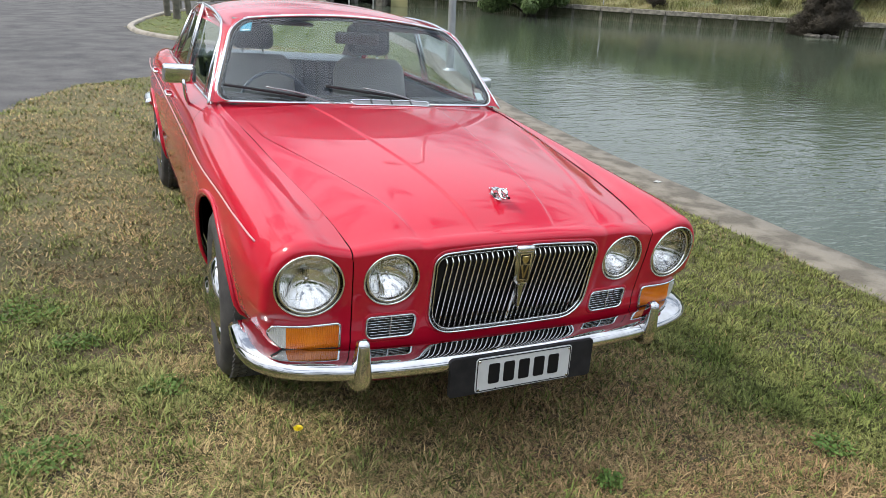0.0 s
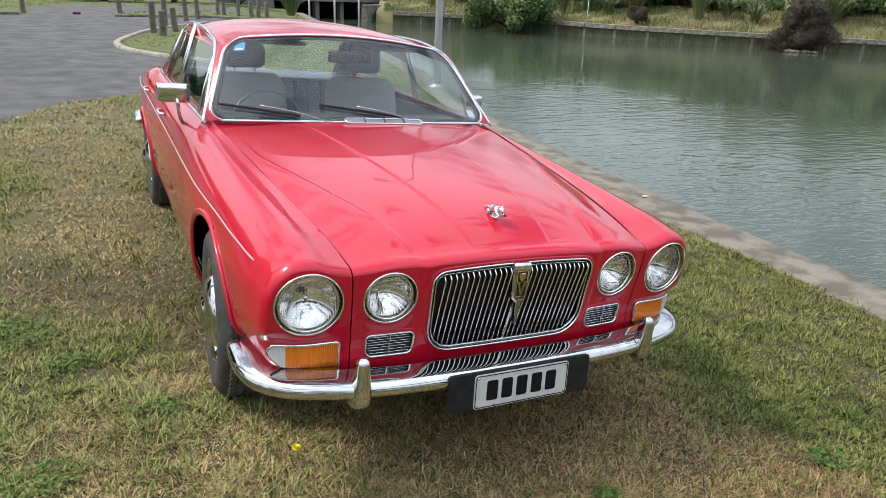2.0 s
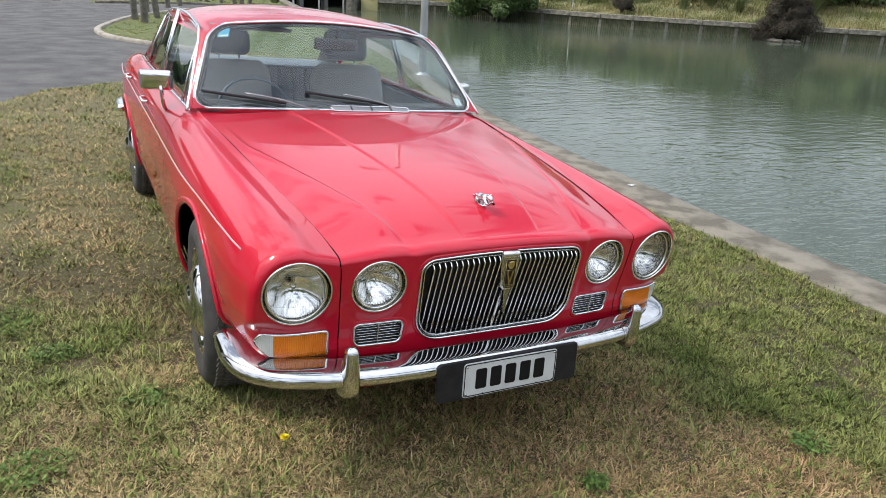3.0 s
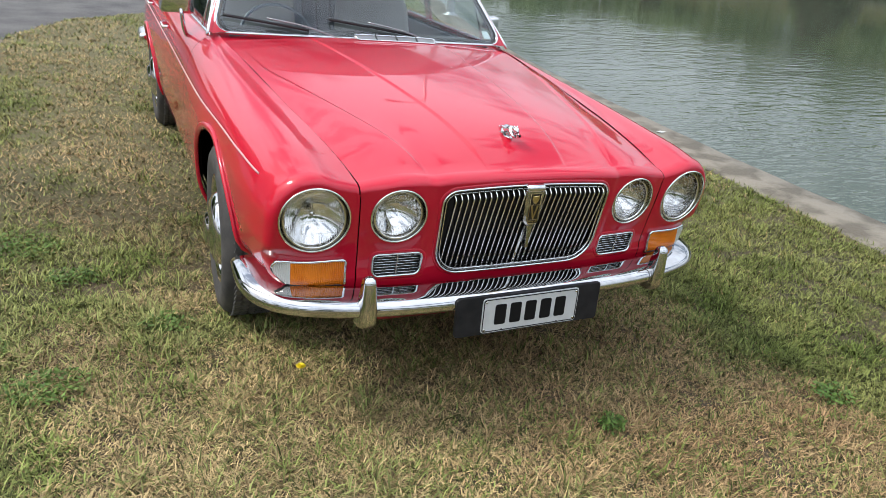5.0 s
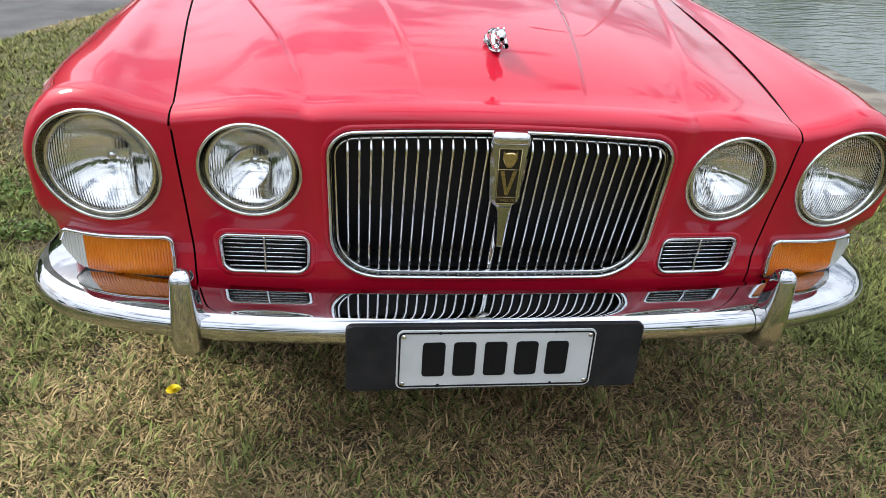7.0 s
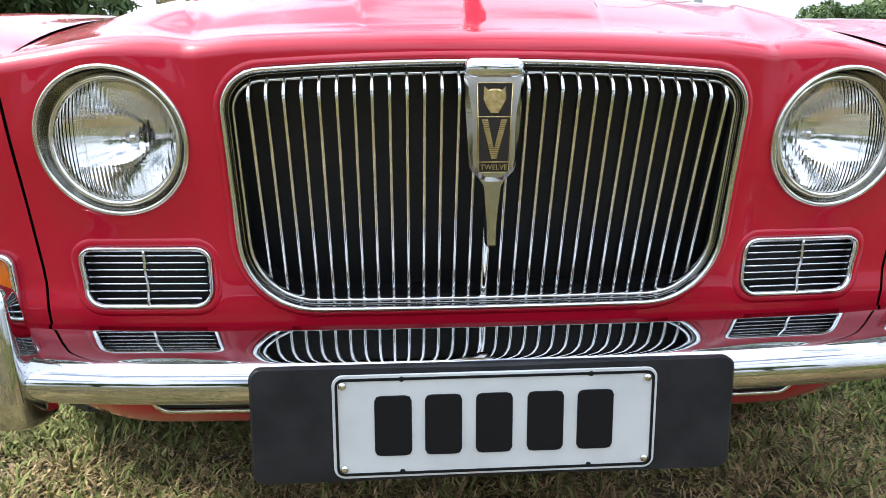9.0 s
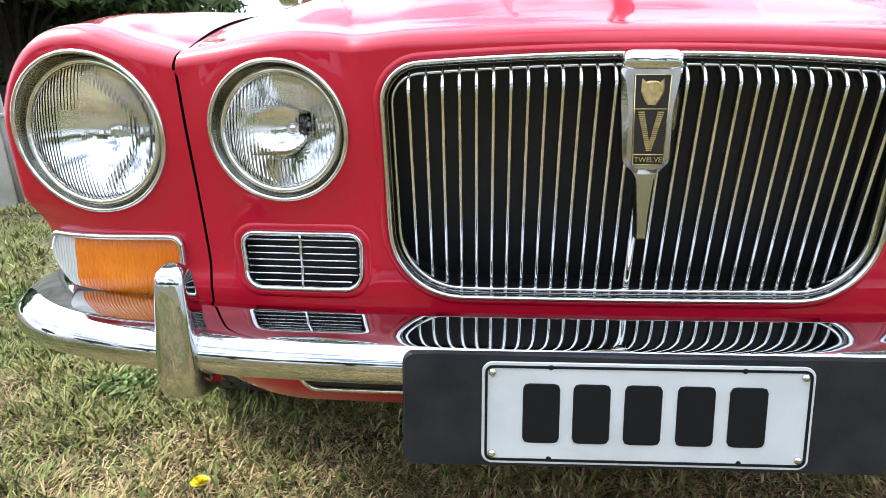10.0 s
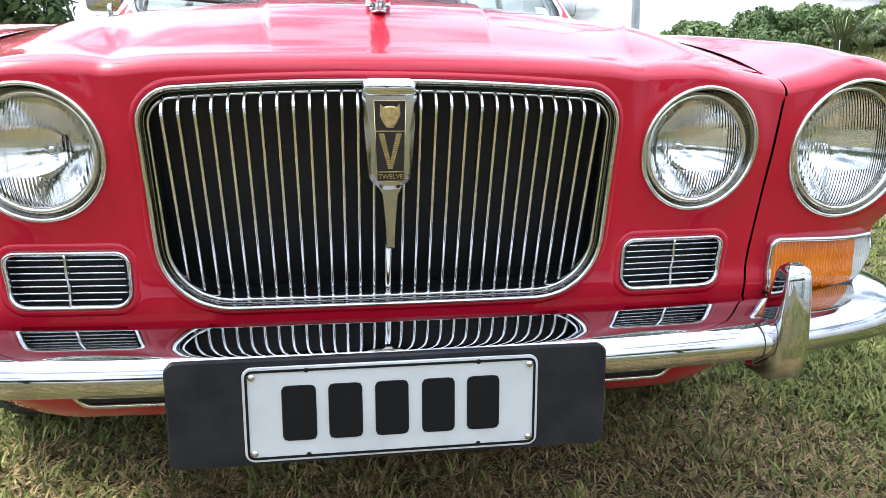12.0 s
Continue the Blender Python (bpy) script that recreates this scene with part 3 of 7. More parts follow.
def build_lamp(side, cx, cz, r):
    """A headlamp: chrome rim on the skin, sunk bowl, fluted lens before a mirror."""
    y = face_y(cx, cz)
    lamp = new("headlamp")
    lamp.parent = car
    turn = -math.degrees(math.atan(0.12 * cx / 0.75 / 0.75)) * side * -0.6
    lamp.matrix_basis = Matrix.Translation((side * cx, y, cz)) @ pose(0, 0, 0, 90, 0, turn)
    tip = pose(0, 0, 0, 6.8, 0, 0)
    rim = [(r + 0.003, -0.012), (r + 0.004, 0.0), (r + 0.003, 0.004), (r + 0.0005, 0.0055), (r - 0.002, 0.004), (r - 0.003, -0.002)]
    part("bezel", lathe(rim, tip, 64), WORN_CHROME, lamp, "chrome lamp rim")
    bowl = [(r - 0.003, 0.002), (r - 0.004, -0.008), (r - 0.008, -0.017), (r - 0.011, -0.019)]
    a_, b_ = np.array([[tip @ Vector((q * math.cos(u), q * math.sin(u), h)) for u in np.linspace(0, 2 * math.pi, 64, endpoint=False)] for q, h in bowl[:2]]), np.array([[Vector((q * math.cos(u), q * math.sin(u), h)) for u in np.linspace(0, 2 * math.pi, 64, endpoint=False)] for q, h in bowl[2:]])
    part("bowl", grid(np.concatenate([a_, b_]), wrap_v=True), BOWL, lamp, "tarnished metal bowl")
    rl = r - 0.0095
    seat_ = Matrix.Translation((0, 0, 0.009))
    ret = [(rl + 0.002, -0.028), (rl + 0.002, -0.018), (rl - 0.002, -0.013), (rl - 0.006, -0.016), (rl - 0.008, -0.024)]
    part("retaining_ring", lathe(ret, seat_, 56), WORN_CHROME, lamp)
    rr = rl - 0.004
    mirror_profile = [(rr * k, -0.026 - 0.058 * (1 - k * k)) for k in np.linspace(1, 0.02, 16)]
    part("reflector", lathe(mirror_profile, seat_, 48), REFLECTOR, lamp, "silvered reflector")
    shield = [(0.007, -0.07), (0.009, -0.060), (0.008, -0.054), (0.0, -0.052)]
    part("bulb_shield", lathe(shield, seat_, 24), CHROME, lamp)
    dome = [(rr * math.sin(a), -0.026 + 0.020 * (math.cos(a))) for a in np.linspace(0, math.pi / 2, 14)]
    lens = part("lens", lathe(dome, seat_, 56), FLUTED, lamp, "fluted clear glass lens")
    lens.visible_shadow = False
    for h in (-0.45, 0.0, 0.38):
        w = math.sqrt(1 - h * h) * rr * 0.97
        bar = tube([(x, h * rr, -0.015 + 0.019 * math.sqrt(max(0, 1 - (x * x + (h * rr) ** 2) / rr**2))) for x in np.linspace(-w, w, 15)], 0.0011, 5)
        part("lens_bar", bar, LENS, lamp, "moulded glass bar").visible_shadow = False
    for v in (-0.42, 0.42):
        w = 0.85 * rr
        bar = tube([(v * rr, q, -0.015 + 0.019 * math.sqrt(max(0, 1 - (q * q + (v * rr) ** 2) / rr**2))) for q in np.linspace(-w, w, 15)], 0.0011, 5, up=Vector((1, 0, 0)))
        part("lens_bar", bar, LENS, lamp, "moulded glass bar").visible_shadow = False


for side in (1, -1):
    for spec in LAMPS:
        build_lamp(side, *spec)


def framed(outline, section, n=120, at=face_y):
    """A frame of the given section swept round an outline on the face; across is outward, up is forward."""
    p = fill_out(outline, n)
    c = p.mean(0)
    t = np.roll(p, -1, 0) - np.roll(p, 1, 0)
    t /= np.linalg.norm(t, axis=1)[:, None]
    nrm = np.stack([t[:, 1], -t[:, 0]], 1)
    nrm *= np.sign(((p - c) * nrm).sum(1).mean())
    pts = np.zeros((n, len(section), 3))
    for j, (a, h) in enumerate(section):
        q = p + nrm * a
        pts[:, j, 0], pts[:, j, 2] = q[:, 0], q[:, 1]
        pts[:, j, 1] = [at(x, z) - h for x, z in q]
    return oriented(grid(pts, wrap_u=True, wrap_v=True))


for side in (1, -1):
    part("vent_surround", framed([(side * x, z) for x, z in VENT], [(0.002, -0.012), (0.003, 0.001), (0.006, 0.0022), (0.010, 0.0016), (0.018, -0.002)], 90), PAINT, car, "raised red lip round a vent")

GRID_BLACK = material("grille_black", (0.004, 0.004, 0.0045), rough=0.6, second=(0.008, 0.008, 0.009), scale=60)
grille = new("grille")
grille.parent = car
part("grille_frame", framed(GRILLE, [(0.004, -0.02), (0.005, 0.002), (0.004, 0.008), (0.002, 0.010), (-0.001, 0.009), (-0.002, 0.002), (-0.003, -0.02)], 160), CHROME, grille, "rounded chrome grille surround")
part("grille_lip", framed(GRILLE, [(0.004, -0.01), (0.005, 0.003), (0.008, 0.0042), (0.012, 0.002), (0.016, -0.003)], 160), PAINT, grille, "raised red lip round the grille")
part("grille_groove", framed(GRILLE, [(-0.003, -0.03), (-0.003, -0.004), (-0.0045, -0.006), (-0.0045, -0.03)], 160), BOWL, grille, "dull groove in the surround")
part("grille_inner_frame", framed(GRILLE, [(-0.0085, -0.006), (-0.0088, 0.002), (-0.0105, 0.0045), (-0.0125, 0.003), (-0.0138, -0.004), (-0.0120, -0.007)], 160), CHROME, grille, "slim chrome inner frame")
inner = np.array(GRILLE)


def grille_span(x):
    """Lower and upper edge of the grille's opening at x."""
    a, b = inner, np.roll(inner, -1, 0)
    zs = [p[1] + (x - p[0]) / (q[0] - p[0]) * (q[1] - p[1]) for p, q in zip(a, b) if (p[0] - x) * (q[0] - x) < 0]
    return min(zs), max(zs)


SLAT_CHROME = material("slat_chrome", (0.84, 0.84, 0.83), rough=0.06, metal=1.0, second=(0.74, 0.73, 0.70), scale=40, rough2=0.12)
SLATS, PITCH_X = 31, 0.0200


def slat_y(x, z):
    """The slats lean back more than the surround towards their feet."""
    return -0.874 + 0.036 * (x / 0.75) ** 2 + 0.272 * (0.757 - z)


for k in range(SLATS):
    x = (k - (SLATS - 1) / 2) * PITCH_X
    if abs(x) < 0.006 or abs(x) > 0.2965:
        continue
    lo, hi = grille_span(x)
    pts = []
    for t in (0, 0.03, 0.07, 0.2, 0.35, 0.5, 0.65, 0.8, 0.9, 0.94, 0.96, 0.98, 1.0):
        z = lo + 0.002 + (hi - lo - 0.013) * t
        curl = 0.024 * (max(0, t - 0.94) / 0.06) ** 1.5
        pts.append((x * (1.0 - 0.012 * (1 - t)), slat_y(x, z) + curl, z))
    sec = [(-0.0019, -0.008), (-0.0025, 0.0012), (-0.0020, 0.0038), (-0.0008, 0.0050), (0.0008, 0.0050), (0.0020, 0.0038), (0.0025, 0.0012), (0.0019, -0.008)]
    part("grille_slat", sweep(pts, sec, up=Vector((0, -1, 0))), SLAT_CHROME, grille)
pts = [(0, slat_y(0, z) - 0.003, z) for z in np.linspace(0.497, 0.66, 9)]
part("grille_centre_bar", sweep(pts, [(-0.0048, -0.008), (-0.0052, 0.001), (-0.0030, 0.0060), (0.0030, 0.0060), (0.0052, 0.001), (0.0048, -0.008)], up=Vector((0, -1, 0))), SLAT_CHROME, grille, "chrome centre bar below the badge")
bm = grid([[(x, FACE_Y + 0.050 + 0.30 * (0.80 - z), z) for x in np.linspace(-0.33, 0.33, 8)] for z in np.linspace(0.46, 0.80, 6)])
part("grille_backing", bm, GRID_BLACK, grille)
part("grille_well", framed(GRILLE, [(-0.0005, -0.012), (-0.0005, -0.13), (0.002, -0.13), (0.002, -0.012)], 160), GRID_BLACK, grille, "black inner wall of the grille")

# badge on the grille
GOLD = material("gilt", (0.72, 0.56, 0.28), rough=0.28, metal=1.0, second=(0.5, 0.37, 0.16), scale=200)
badge = new("badge")
badge.parent = car
badge.matrix_basis = pose(0, FACE_Y - 0.006, 0, 0, 0, 0)


def prism(outline, y0, y1, bevel=0.0):
    """A solid between y0 (back) and y1 (front) over an outline in x and z, its front edge bevelled inward."""
    bm = bmesh.new()
    c = np.mean(outline, axis=0)
    rings_ = [(outline, y0), (outline, y1 + bevel), ([tuple(np.array(p) + (c - p) / max(1e-6, np.linalg.norm(c - p)) * bevel) for p in outline], y1)]
    if not bevel:
        rings_ = rings_[:2]
    vs = [[bm.verts.new((x, y, z)) for x, z in ol] for ol, y in rings_]
    for a, b in zip(vs, vs[1:]):
        for i in range(len(a)):
            bm.faces.new((a[i], a[(i + 1) % len(a)], b[(i + 1) % len(a)], b[i]))
    bm.faces.new(vs[-1])
    bm.faces.new(vs[0][::-1])
    return oriented(bm)


shield = fill_out(rounded([(-0.033, 0.806), (0.033, 0.806), (0.035, 0.780), (0.0275, 0.680), (0.012, 0.664), (-0.012, 0.664), (-0.0275, 0.680), (-0.035, 0.780)], (0.008, 0.008, 0.01, 0.008, 0.006, 0.006, 0.008, 0.01), 3), 64)
BADGE_CHROME = material("badge_chrome", (0.56, 0.55, 0.51), rough=0.16, metal=1.0, second=(0.40, 0.39, 0.36), scale=30)
part("badge_housing", prism([tuple(p) for p in shield], 0.014, -0.016, 0.007), BADGE_CHROME, badge, "tapered chrome badge housing", smooth=False)
part("badge_cap", box((0.069, 0.034, 0.024), (0, -0.003, 0.795), 0.010, segs=4), CHROME, badge, "", matrix=None)
spear = [(-0.018, 0.674), (0.018, 0.674), (0.0105, 0.660), (0.0065, 0.615), (0.0052, 0.585), (-0.0052, 0.585), (-0.0065, 0.615), (-0.0105, 0.660)]
bm = prism(spear, 0.014, -0.010, 0.002)
part("badge_spear", bm, BADGE_CHROME, badge, smooth=False)
plaque = [(-0.0210, 0.779), (0.0210, 0.779), (0.0180, 0.677), (-0.0180, 0.677)]
part("badge_plaque", prism(plaque, -0.012, -0.0175), material("badge_black", (0.012, 0.009, 0.007), 0.3), badge, "black enamel plaque", smooth=False)
bm = bmesh.new()
for a, b in ((plaque[0], plaque[1]), (plaque[1], plaque[2]), (plaque[2], plaque[3]), (plaque[3], plaque[0]), ((-0.0213, 0.741), (0.0213, 0.741)), ((-0.0195, 0.689), (0.0195, 0.689))):
    tube([(a[0] * 0.96, -0.0178, a[1]), (b[0] * 0.96, -0.0178, b[1])], 0.0008, 4, bm=bm, up=Vector((0, 1, 0)))
part("badge_outline", bm, GOLD, badge)
face = [(-0.0125, 0.7755), (-0.008, 0.771), (-0.004, 0.7725), (0.004, 0.7725), (0.008, 0.771), (0.0125, 0.7755), (0.013, 0.761), (0.009, 0.752), (0.0045, 0.7455), (-0.0045, 0.7455), (-0.009, 0.752), (-0.013, 0.761)]
part("badge_emblem", prism(face, -0.0172, -0.0205, 0.0018), GOLD, badge, "gilt relief emblem", smooth=False)
bm = bmesh.new()
for z in np.arange(0.694, 0.738, 0.0024):
    t = (z - 0.693) / 0.044
    xo, xi = 0.0028 + 0.0117 * t, max(0.0, (z - 0.703) / 0.034 * 0.0075)
    for s in (1, -1):
        box((xo - xi, 0.0016, 0.0017), (s * (xo + xi) / 2, -0.0180, z), 0, bm)
part("badge_chevron", bm, GOLD, badge, "ribbed gilt chevron", smooth=False)


def lettering(text, size, m, mat, parent, name="lettering", depth=0.0004, label=""):
    cu = bpy.data.curves.new(name, "FONT")
    cu.body, cu.size, cu.align_x, cu.align_y, cu.extrude = text, size, "CENTER", "CENTER", depth
    scratch = bpy.data.objects.new(name, cu)
    scene.collection.objects.link(scratch)
    dg = bpy.context.evaluated_depsgraph_get()
    me = bpy.data.meshes.new_from_object(scratch.evaluated_get(dg))
    bpy.data.objects.remove(scratch)
    me.materials.clear()
    me.materials.append(mat)
    ob = new(name, me)
    ob.parent, ob.matrix_basis = parent, m
    if label:
        tagged(ob, label)
    return ob


lettering("TWELVE", 0.0086, pose(0, -0.0182, 0.6828, 90, 0, 0), GOLD, badge, "badge_lettering")

# small side vents beside the grille
for side in (1, -1):
    vent = new("air_vent")
    vent.parent = car
    ol = [(side * x, z) for x, z in VENT]
    part("vent_frame", framed(ol, [(0.003, -0.01), (0.003, 0.004), (0.0005, 0.006), (-0.003, 0.004), (-0.004, -0.015)], 90), CHROME, vent, "chrome vent frame")
    bm = grid([[(side * x, face_y(x, z) + 0.03, z) for x in np.linspace(0.34, 0.53, 6)] for z in np.linspace(0.485, 0.58, 4)])
    part("vent_backing", bm, GRID_BLACK, vent)
    for k in range(7):
        z = 0.5070 + k * 0.0096
        trim = 0.012 if k in (0,) else 0.004
        pts = [(side * x, face_y(x, z) + 0.001, z) for x in np.linspace(0.354 + trim, 0.511 - trim, 9)]
        part("vent_slat", sweep(pts, [(-0.0010, -0.004), (-0.0011, 0.0015), (0.0, 0.0022), (0.0011, 0.0015), (0.0010, -0.004)], up=Vector((0, -1, 0))), CHROME, vent)
    pts = [(side * (0.433), face_y(0.433, z) - 0.003 - 0.003 * math.exp(-(((z - 0.545) / 0.012) ** 2)), z) for z in np.linspace(0.498, 0.573, 14)]
    part("vent_bar", tube(pts, 0.0022, 6, up=Vector((0, 1, 0))), CHROME, vent)

# indicators
AMBER = material("amber_lens", (0.75, 0.20, 0.012), rough=0.16, coat=0.15, second=(0.62, 0.13, 0.008), scale=12)
CLEAR = material("clear_lens", (0.62, 0.62, 0.58), rough=0.12, coat=0.6, second=(0.45, 0.45, 0.42), scale=12)
for m in (AMBER, CLEAR):
    n, l = m.node_tree.nodes, m.node_tree.links
    tc, wave, bump = n.new("ShaderNodeTexCoord"), n.new("ShaderNodeTexWave"), n.new("ShaderNodeBump")
    wave.inputs["Scale"].default_value = 55.0
    bump.inputs["Strength"].default_value, bump.inputs["Distance"].default_value = 0.6, 0.003
    l.new(tc.outputs["Object"], wave.inputs["Vector"])
    l.new(wave.outputs["Fac"], bump.inputs["Height"])
    l.new(bump.outputs["Normal"], n["Principled BSDF"].inputs["Normal"])
for side in (1, -1):
    unit = new("indicator")
    unit.parent = car
    ol = [(side * x, z) for x, z in BLINKER]
    loop = fill_out(BLINKER, 160)
    start = int(np.argmin(np.hypot(loop[:, 0] - 0.60, loop[:, 1] - 0.482)))
    way_ = [loop[(start + d) % 160] for d in range(161)]
    if way_[12][1] < way_[0][1] + 0.02:
        way_ = way_[::-1]
    stop = next(i for i, p in enumerate(way_) if i > 40 and p[1] < 0.535)
    rim = [(side * x, face_y(x, z) - 0.006, z) for x, z in way_[:stop]]
    part("indicator_frame", sweep(rim, [(-0.004, -0.014), (-0.004, 0.004), (0.0, 0.007), (0.004, 0.004), (0.004, -0.014)], up=Vector((0, -1, 0))), CHROME, unit, "chrome indicator frame")
    under = [(side * x, face_y(x, z) - 0.001, z) for x, z in way_[stop:]]
    part("indicator_gasket", tube(under, 0.004, 6, up=Vector((0, -1, 0))), BLACK, unit, "black rubber gasket")
    for name, mat_, x0, x1 in (("amber_lens", AMBER, 0.60, 0.764), ("clear_lens", CLEAR, 0.764, 0.82)):
        xs, zs = np.linspace(x0, x1, 22), np.linspace(0.470, 0.570, 18)
        puff = lambda x, z: 0.010 * max(0.0, 1 - ((z - 0.52) / 0.05) ** 2)
        bm = grid([[(side * x, face_y(x, z) - puff(x, z), z) for x in xs] for z in zs])
        cut(bm, ol, (0, 2), None, keep_inside=True)
        part(name, oriented(bm), mat_, unit)

# bumper
plan = through_points([(0, -0.965), (0.25, -0.961), (0.50, -0.942), (0.68, -0.905), (0.795, -0.855), (0.862, -0.787), (0.893, -0.705), (0.899, -0.60), (0.893, -0.52)], 44)
full = [(-x, y) for x, y in plan[:0:-1]] + [tuple(p) for p in plan]
section = [(-0.100, 0.483), (-0.085, 0.482), (-0.055, 0.4782), (-0.035, 0.4746), (-0.022, 0.4712), (-0.012, 0.4668), (-0.0045, 0.4602), (0.0, 0.4515), (0.0012, 0.4425), (0.0, 0.433), (-0.004, 0.4255), (-0.012, 0.421), (-0.040, 0.419), (-0.052, 0.429), (-0.08, 0.470)]
bumper = new("front_bumper")
bumper.parent = car
path = [(x, y, 0.0) for x, y in full]
blade = sweep(path, [(a, h) for a, h in section])
for v in blade.verts:
    e = float(step(-0.60, -0.50, v.co.y)) if abs(v.co.x) > 0.8 else 0.0
    v.co.z = v.co.z * (1 - e) + (0.462 + (v.co.z - 0.462) * 0.6) * e
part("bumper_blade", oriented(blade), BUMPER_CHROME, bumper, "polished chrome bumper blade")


def overrider(side):
    """An upright horn: narrow rounded top, broad foot, flanks that spread back to the blade."""
    rows_ = []
    n = 28
    for t in np.linspace(0, 1, 24):
        z = 0.386 + 0.175 * t
        cap = math.sqrt(max(0.0, 1 - (max(0, t - 0.90) / 0.10) ** 2)) * math.sqrt(max(0.0, 1 - 0.8 * (max(0, 0.07 - t) / 0.07) ** 2))
        front_w = (0.0275 - 0.0100 * t ** 1.3) * (0.45 + 0.55 * cap)
        back_w = (0.0400 - 0.0215 * t) * (0.45 + 0.55 * cap)
        front_y = -0.950 + 0.020 * max(0, t - 0.35) ** 1.4 + 0.020 * (1 - cap) + 0.16 * max(0, 0.22 - t) ** 1.6
        back_y = -0.875 - 0.030 * t - 0.012 * (1 - cap)
        cx = side * (0.563 - 0.003 * (1 - t))
        loop = []
        for a in np.linspace(0, 2 * math.pi, n, endpoint=False):
            c, s = math.cos(a), math.sin(a)
            c, s = math.copysign(abs(c) ** 0.55, c), math.copysign(abs(s) ** 0.55, s)
            w = front_w + (back_w - front_w) * (s + 1) / 2
            loop.append((cx + w * c, (front_y + back_y) / 2 + (back_y - front_y) / 2 * s, z))
        rows_.append(loop)
    bm = grid(rows_, wrap_v=True)
    bm.verts.ensure_lookup_table()
    bm.faces.new([bm.verts[i] for i in range(n)])
    bm.faces.new([bm.verts[len(bm.verts) - n + i] for i in range(n)])
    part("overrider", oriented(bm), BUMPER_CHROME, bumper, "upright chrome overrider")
    i = int(np.argmin([abs(p[0] - side * 0.515) for p in full]))
    q, q2 = Vector((*full[i], 0)), Vector((*full[i + 1], 0))
    way = (q2 - q).normalized().cross(Vector((0, 0, 1)))
    collar = [q + way * (a - 0.0005) * 1.01 + Vector((0, 0, 0.455 + (h - 0.455) * 1.05)) for a, h in section[4:11]]
    if side > 0:
        part("overrider_collar", tube(collar, 0.0013, 6, up=Vector((1, 0, 0))), BLACK, bumper, "dark rubber joint strip")


for side in (1, -1):
    overrider(side)

# rear bumper, wrapped round the tail
back_half = through_points([(0, 3.93), (0.45, 3.91), (0.72, 3.85), (0.86, 3.72), (0.905, 3.52), (0.905, 3.30)], 30)
tail_path = [(x, y, 0.06) for x, y in back_half[::-1]] + [(-x, y, 0.06) for x, y in back_half[1:]]
part("rear_bumper", oriented(sweep(tail_path, [(a, h) for a, h in section])), CHROME, car, "polished chrome rear bumper")

# number plate and its black holder
holder = new("plate_holder")
holder.parent = car
holder.matrix_basis = pose(0, -0.972, 0.402, -4, 0, 0)
part("holder_panel", prism(fill_out(rounded([(-0.282, 0.069), (0.276, 0.069), (0.276, -0.068), (-0.282, -0.068)], (0.012,) * 4, 5), 420).tolist(), 0.012, 0.0, 0.003), material("holder_plastic", (0.010, 0.010, 0.012), 0.5, spec=0.25, second=(0.02, 0.02, 0.022), scale=20, bump=0.05, bump_scale=200), holder, "satin black plate holder", smooth=False)
WHITE = material("plate_white", (0.55, 0.56, 0.55), rough=0.35, second=(0.49, 0.50, 0.49), scale=14, spread=(0.45, 0.7))
INK = material("plate_black", (0.008, 0.008, 0.009), rough=0.5, spec=0.15)
plate = new("number_plate")
plate.parent = car
plate.matrix_basis = pose(-0.004, -0.976, 0.402, -4, 0, 0)
edge = fill_out(rounded([(-0.186, 0.0615), (0.186, 0.0615), (0.186, -0.0615), (-0.186, -0.0615)], (0.012,) * 4, 5), 300).tolist()
part("plate_panel", prism(edge, 0.003, 0.0, 0.001), WHITE, plate, "white pressed metal plate", smooth=False)
flat = lambda x, z: 0.0
part("plate_border", framed(edge, [(-0.0035, -0.001), (-0.0035, 0.0012), (-0.0065, 0.0012), (-0.0065, -0.001)], 300, flat), INK, plate, "black border line", smooth=False)
for k, x in enumerate((-0.118, -0.061, -0.003, 0.056, 0.114)):
    bm = prism(fill_out(rounded([(x - 0.021, 0.037), (x + 0.021, 0.037), (x + 0.021, -0.035), (x - 0.021, -0.035)], (0.006,) * 4, 4), 40).tolist(), 0.001, -0.0016, 0.0006)
    part("plate_bar", bm, INK, plate, smooth=False)
for x in (-0.174, 0.174):
    for z in (-0.049, 0.050):
        part("plate_screw", lathe([(0.0045, 0.0), (0.0045, 0.0022), (0.003, 0.0035), (0.0, 0.004)], pose(x, 0, z, 90, 0, 0), 16), WORN_CHROME, plate)
for x in (-0.108, 0.108):
    for z in (-0.055, 0.056):
        part("plate_hole", lathe([(0.0032, 0.0), (0.0028, 0.0008), (0.0, 0.0010)], pose(x, 0, z, 90, 0, 0), 12), INK, plate)

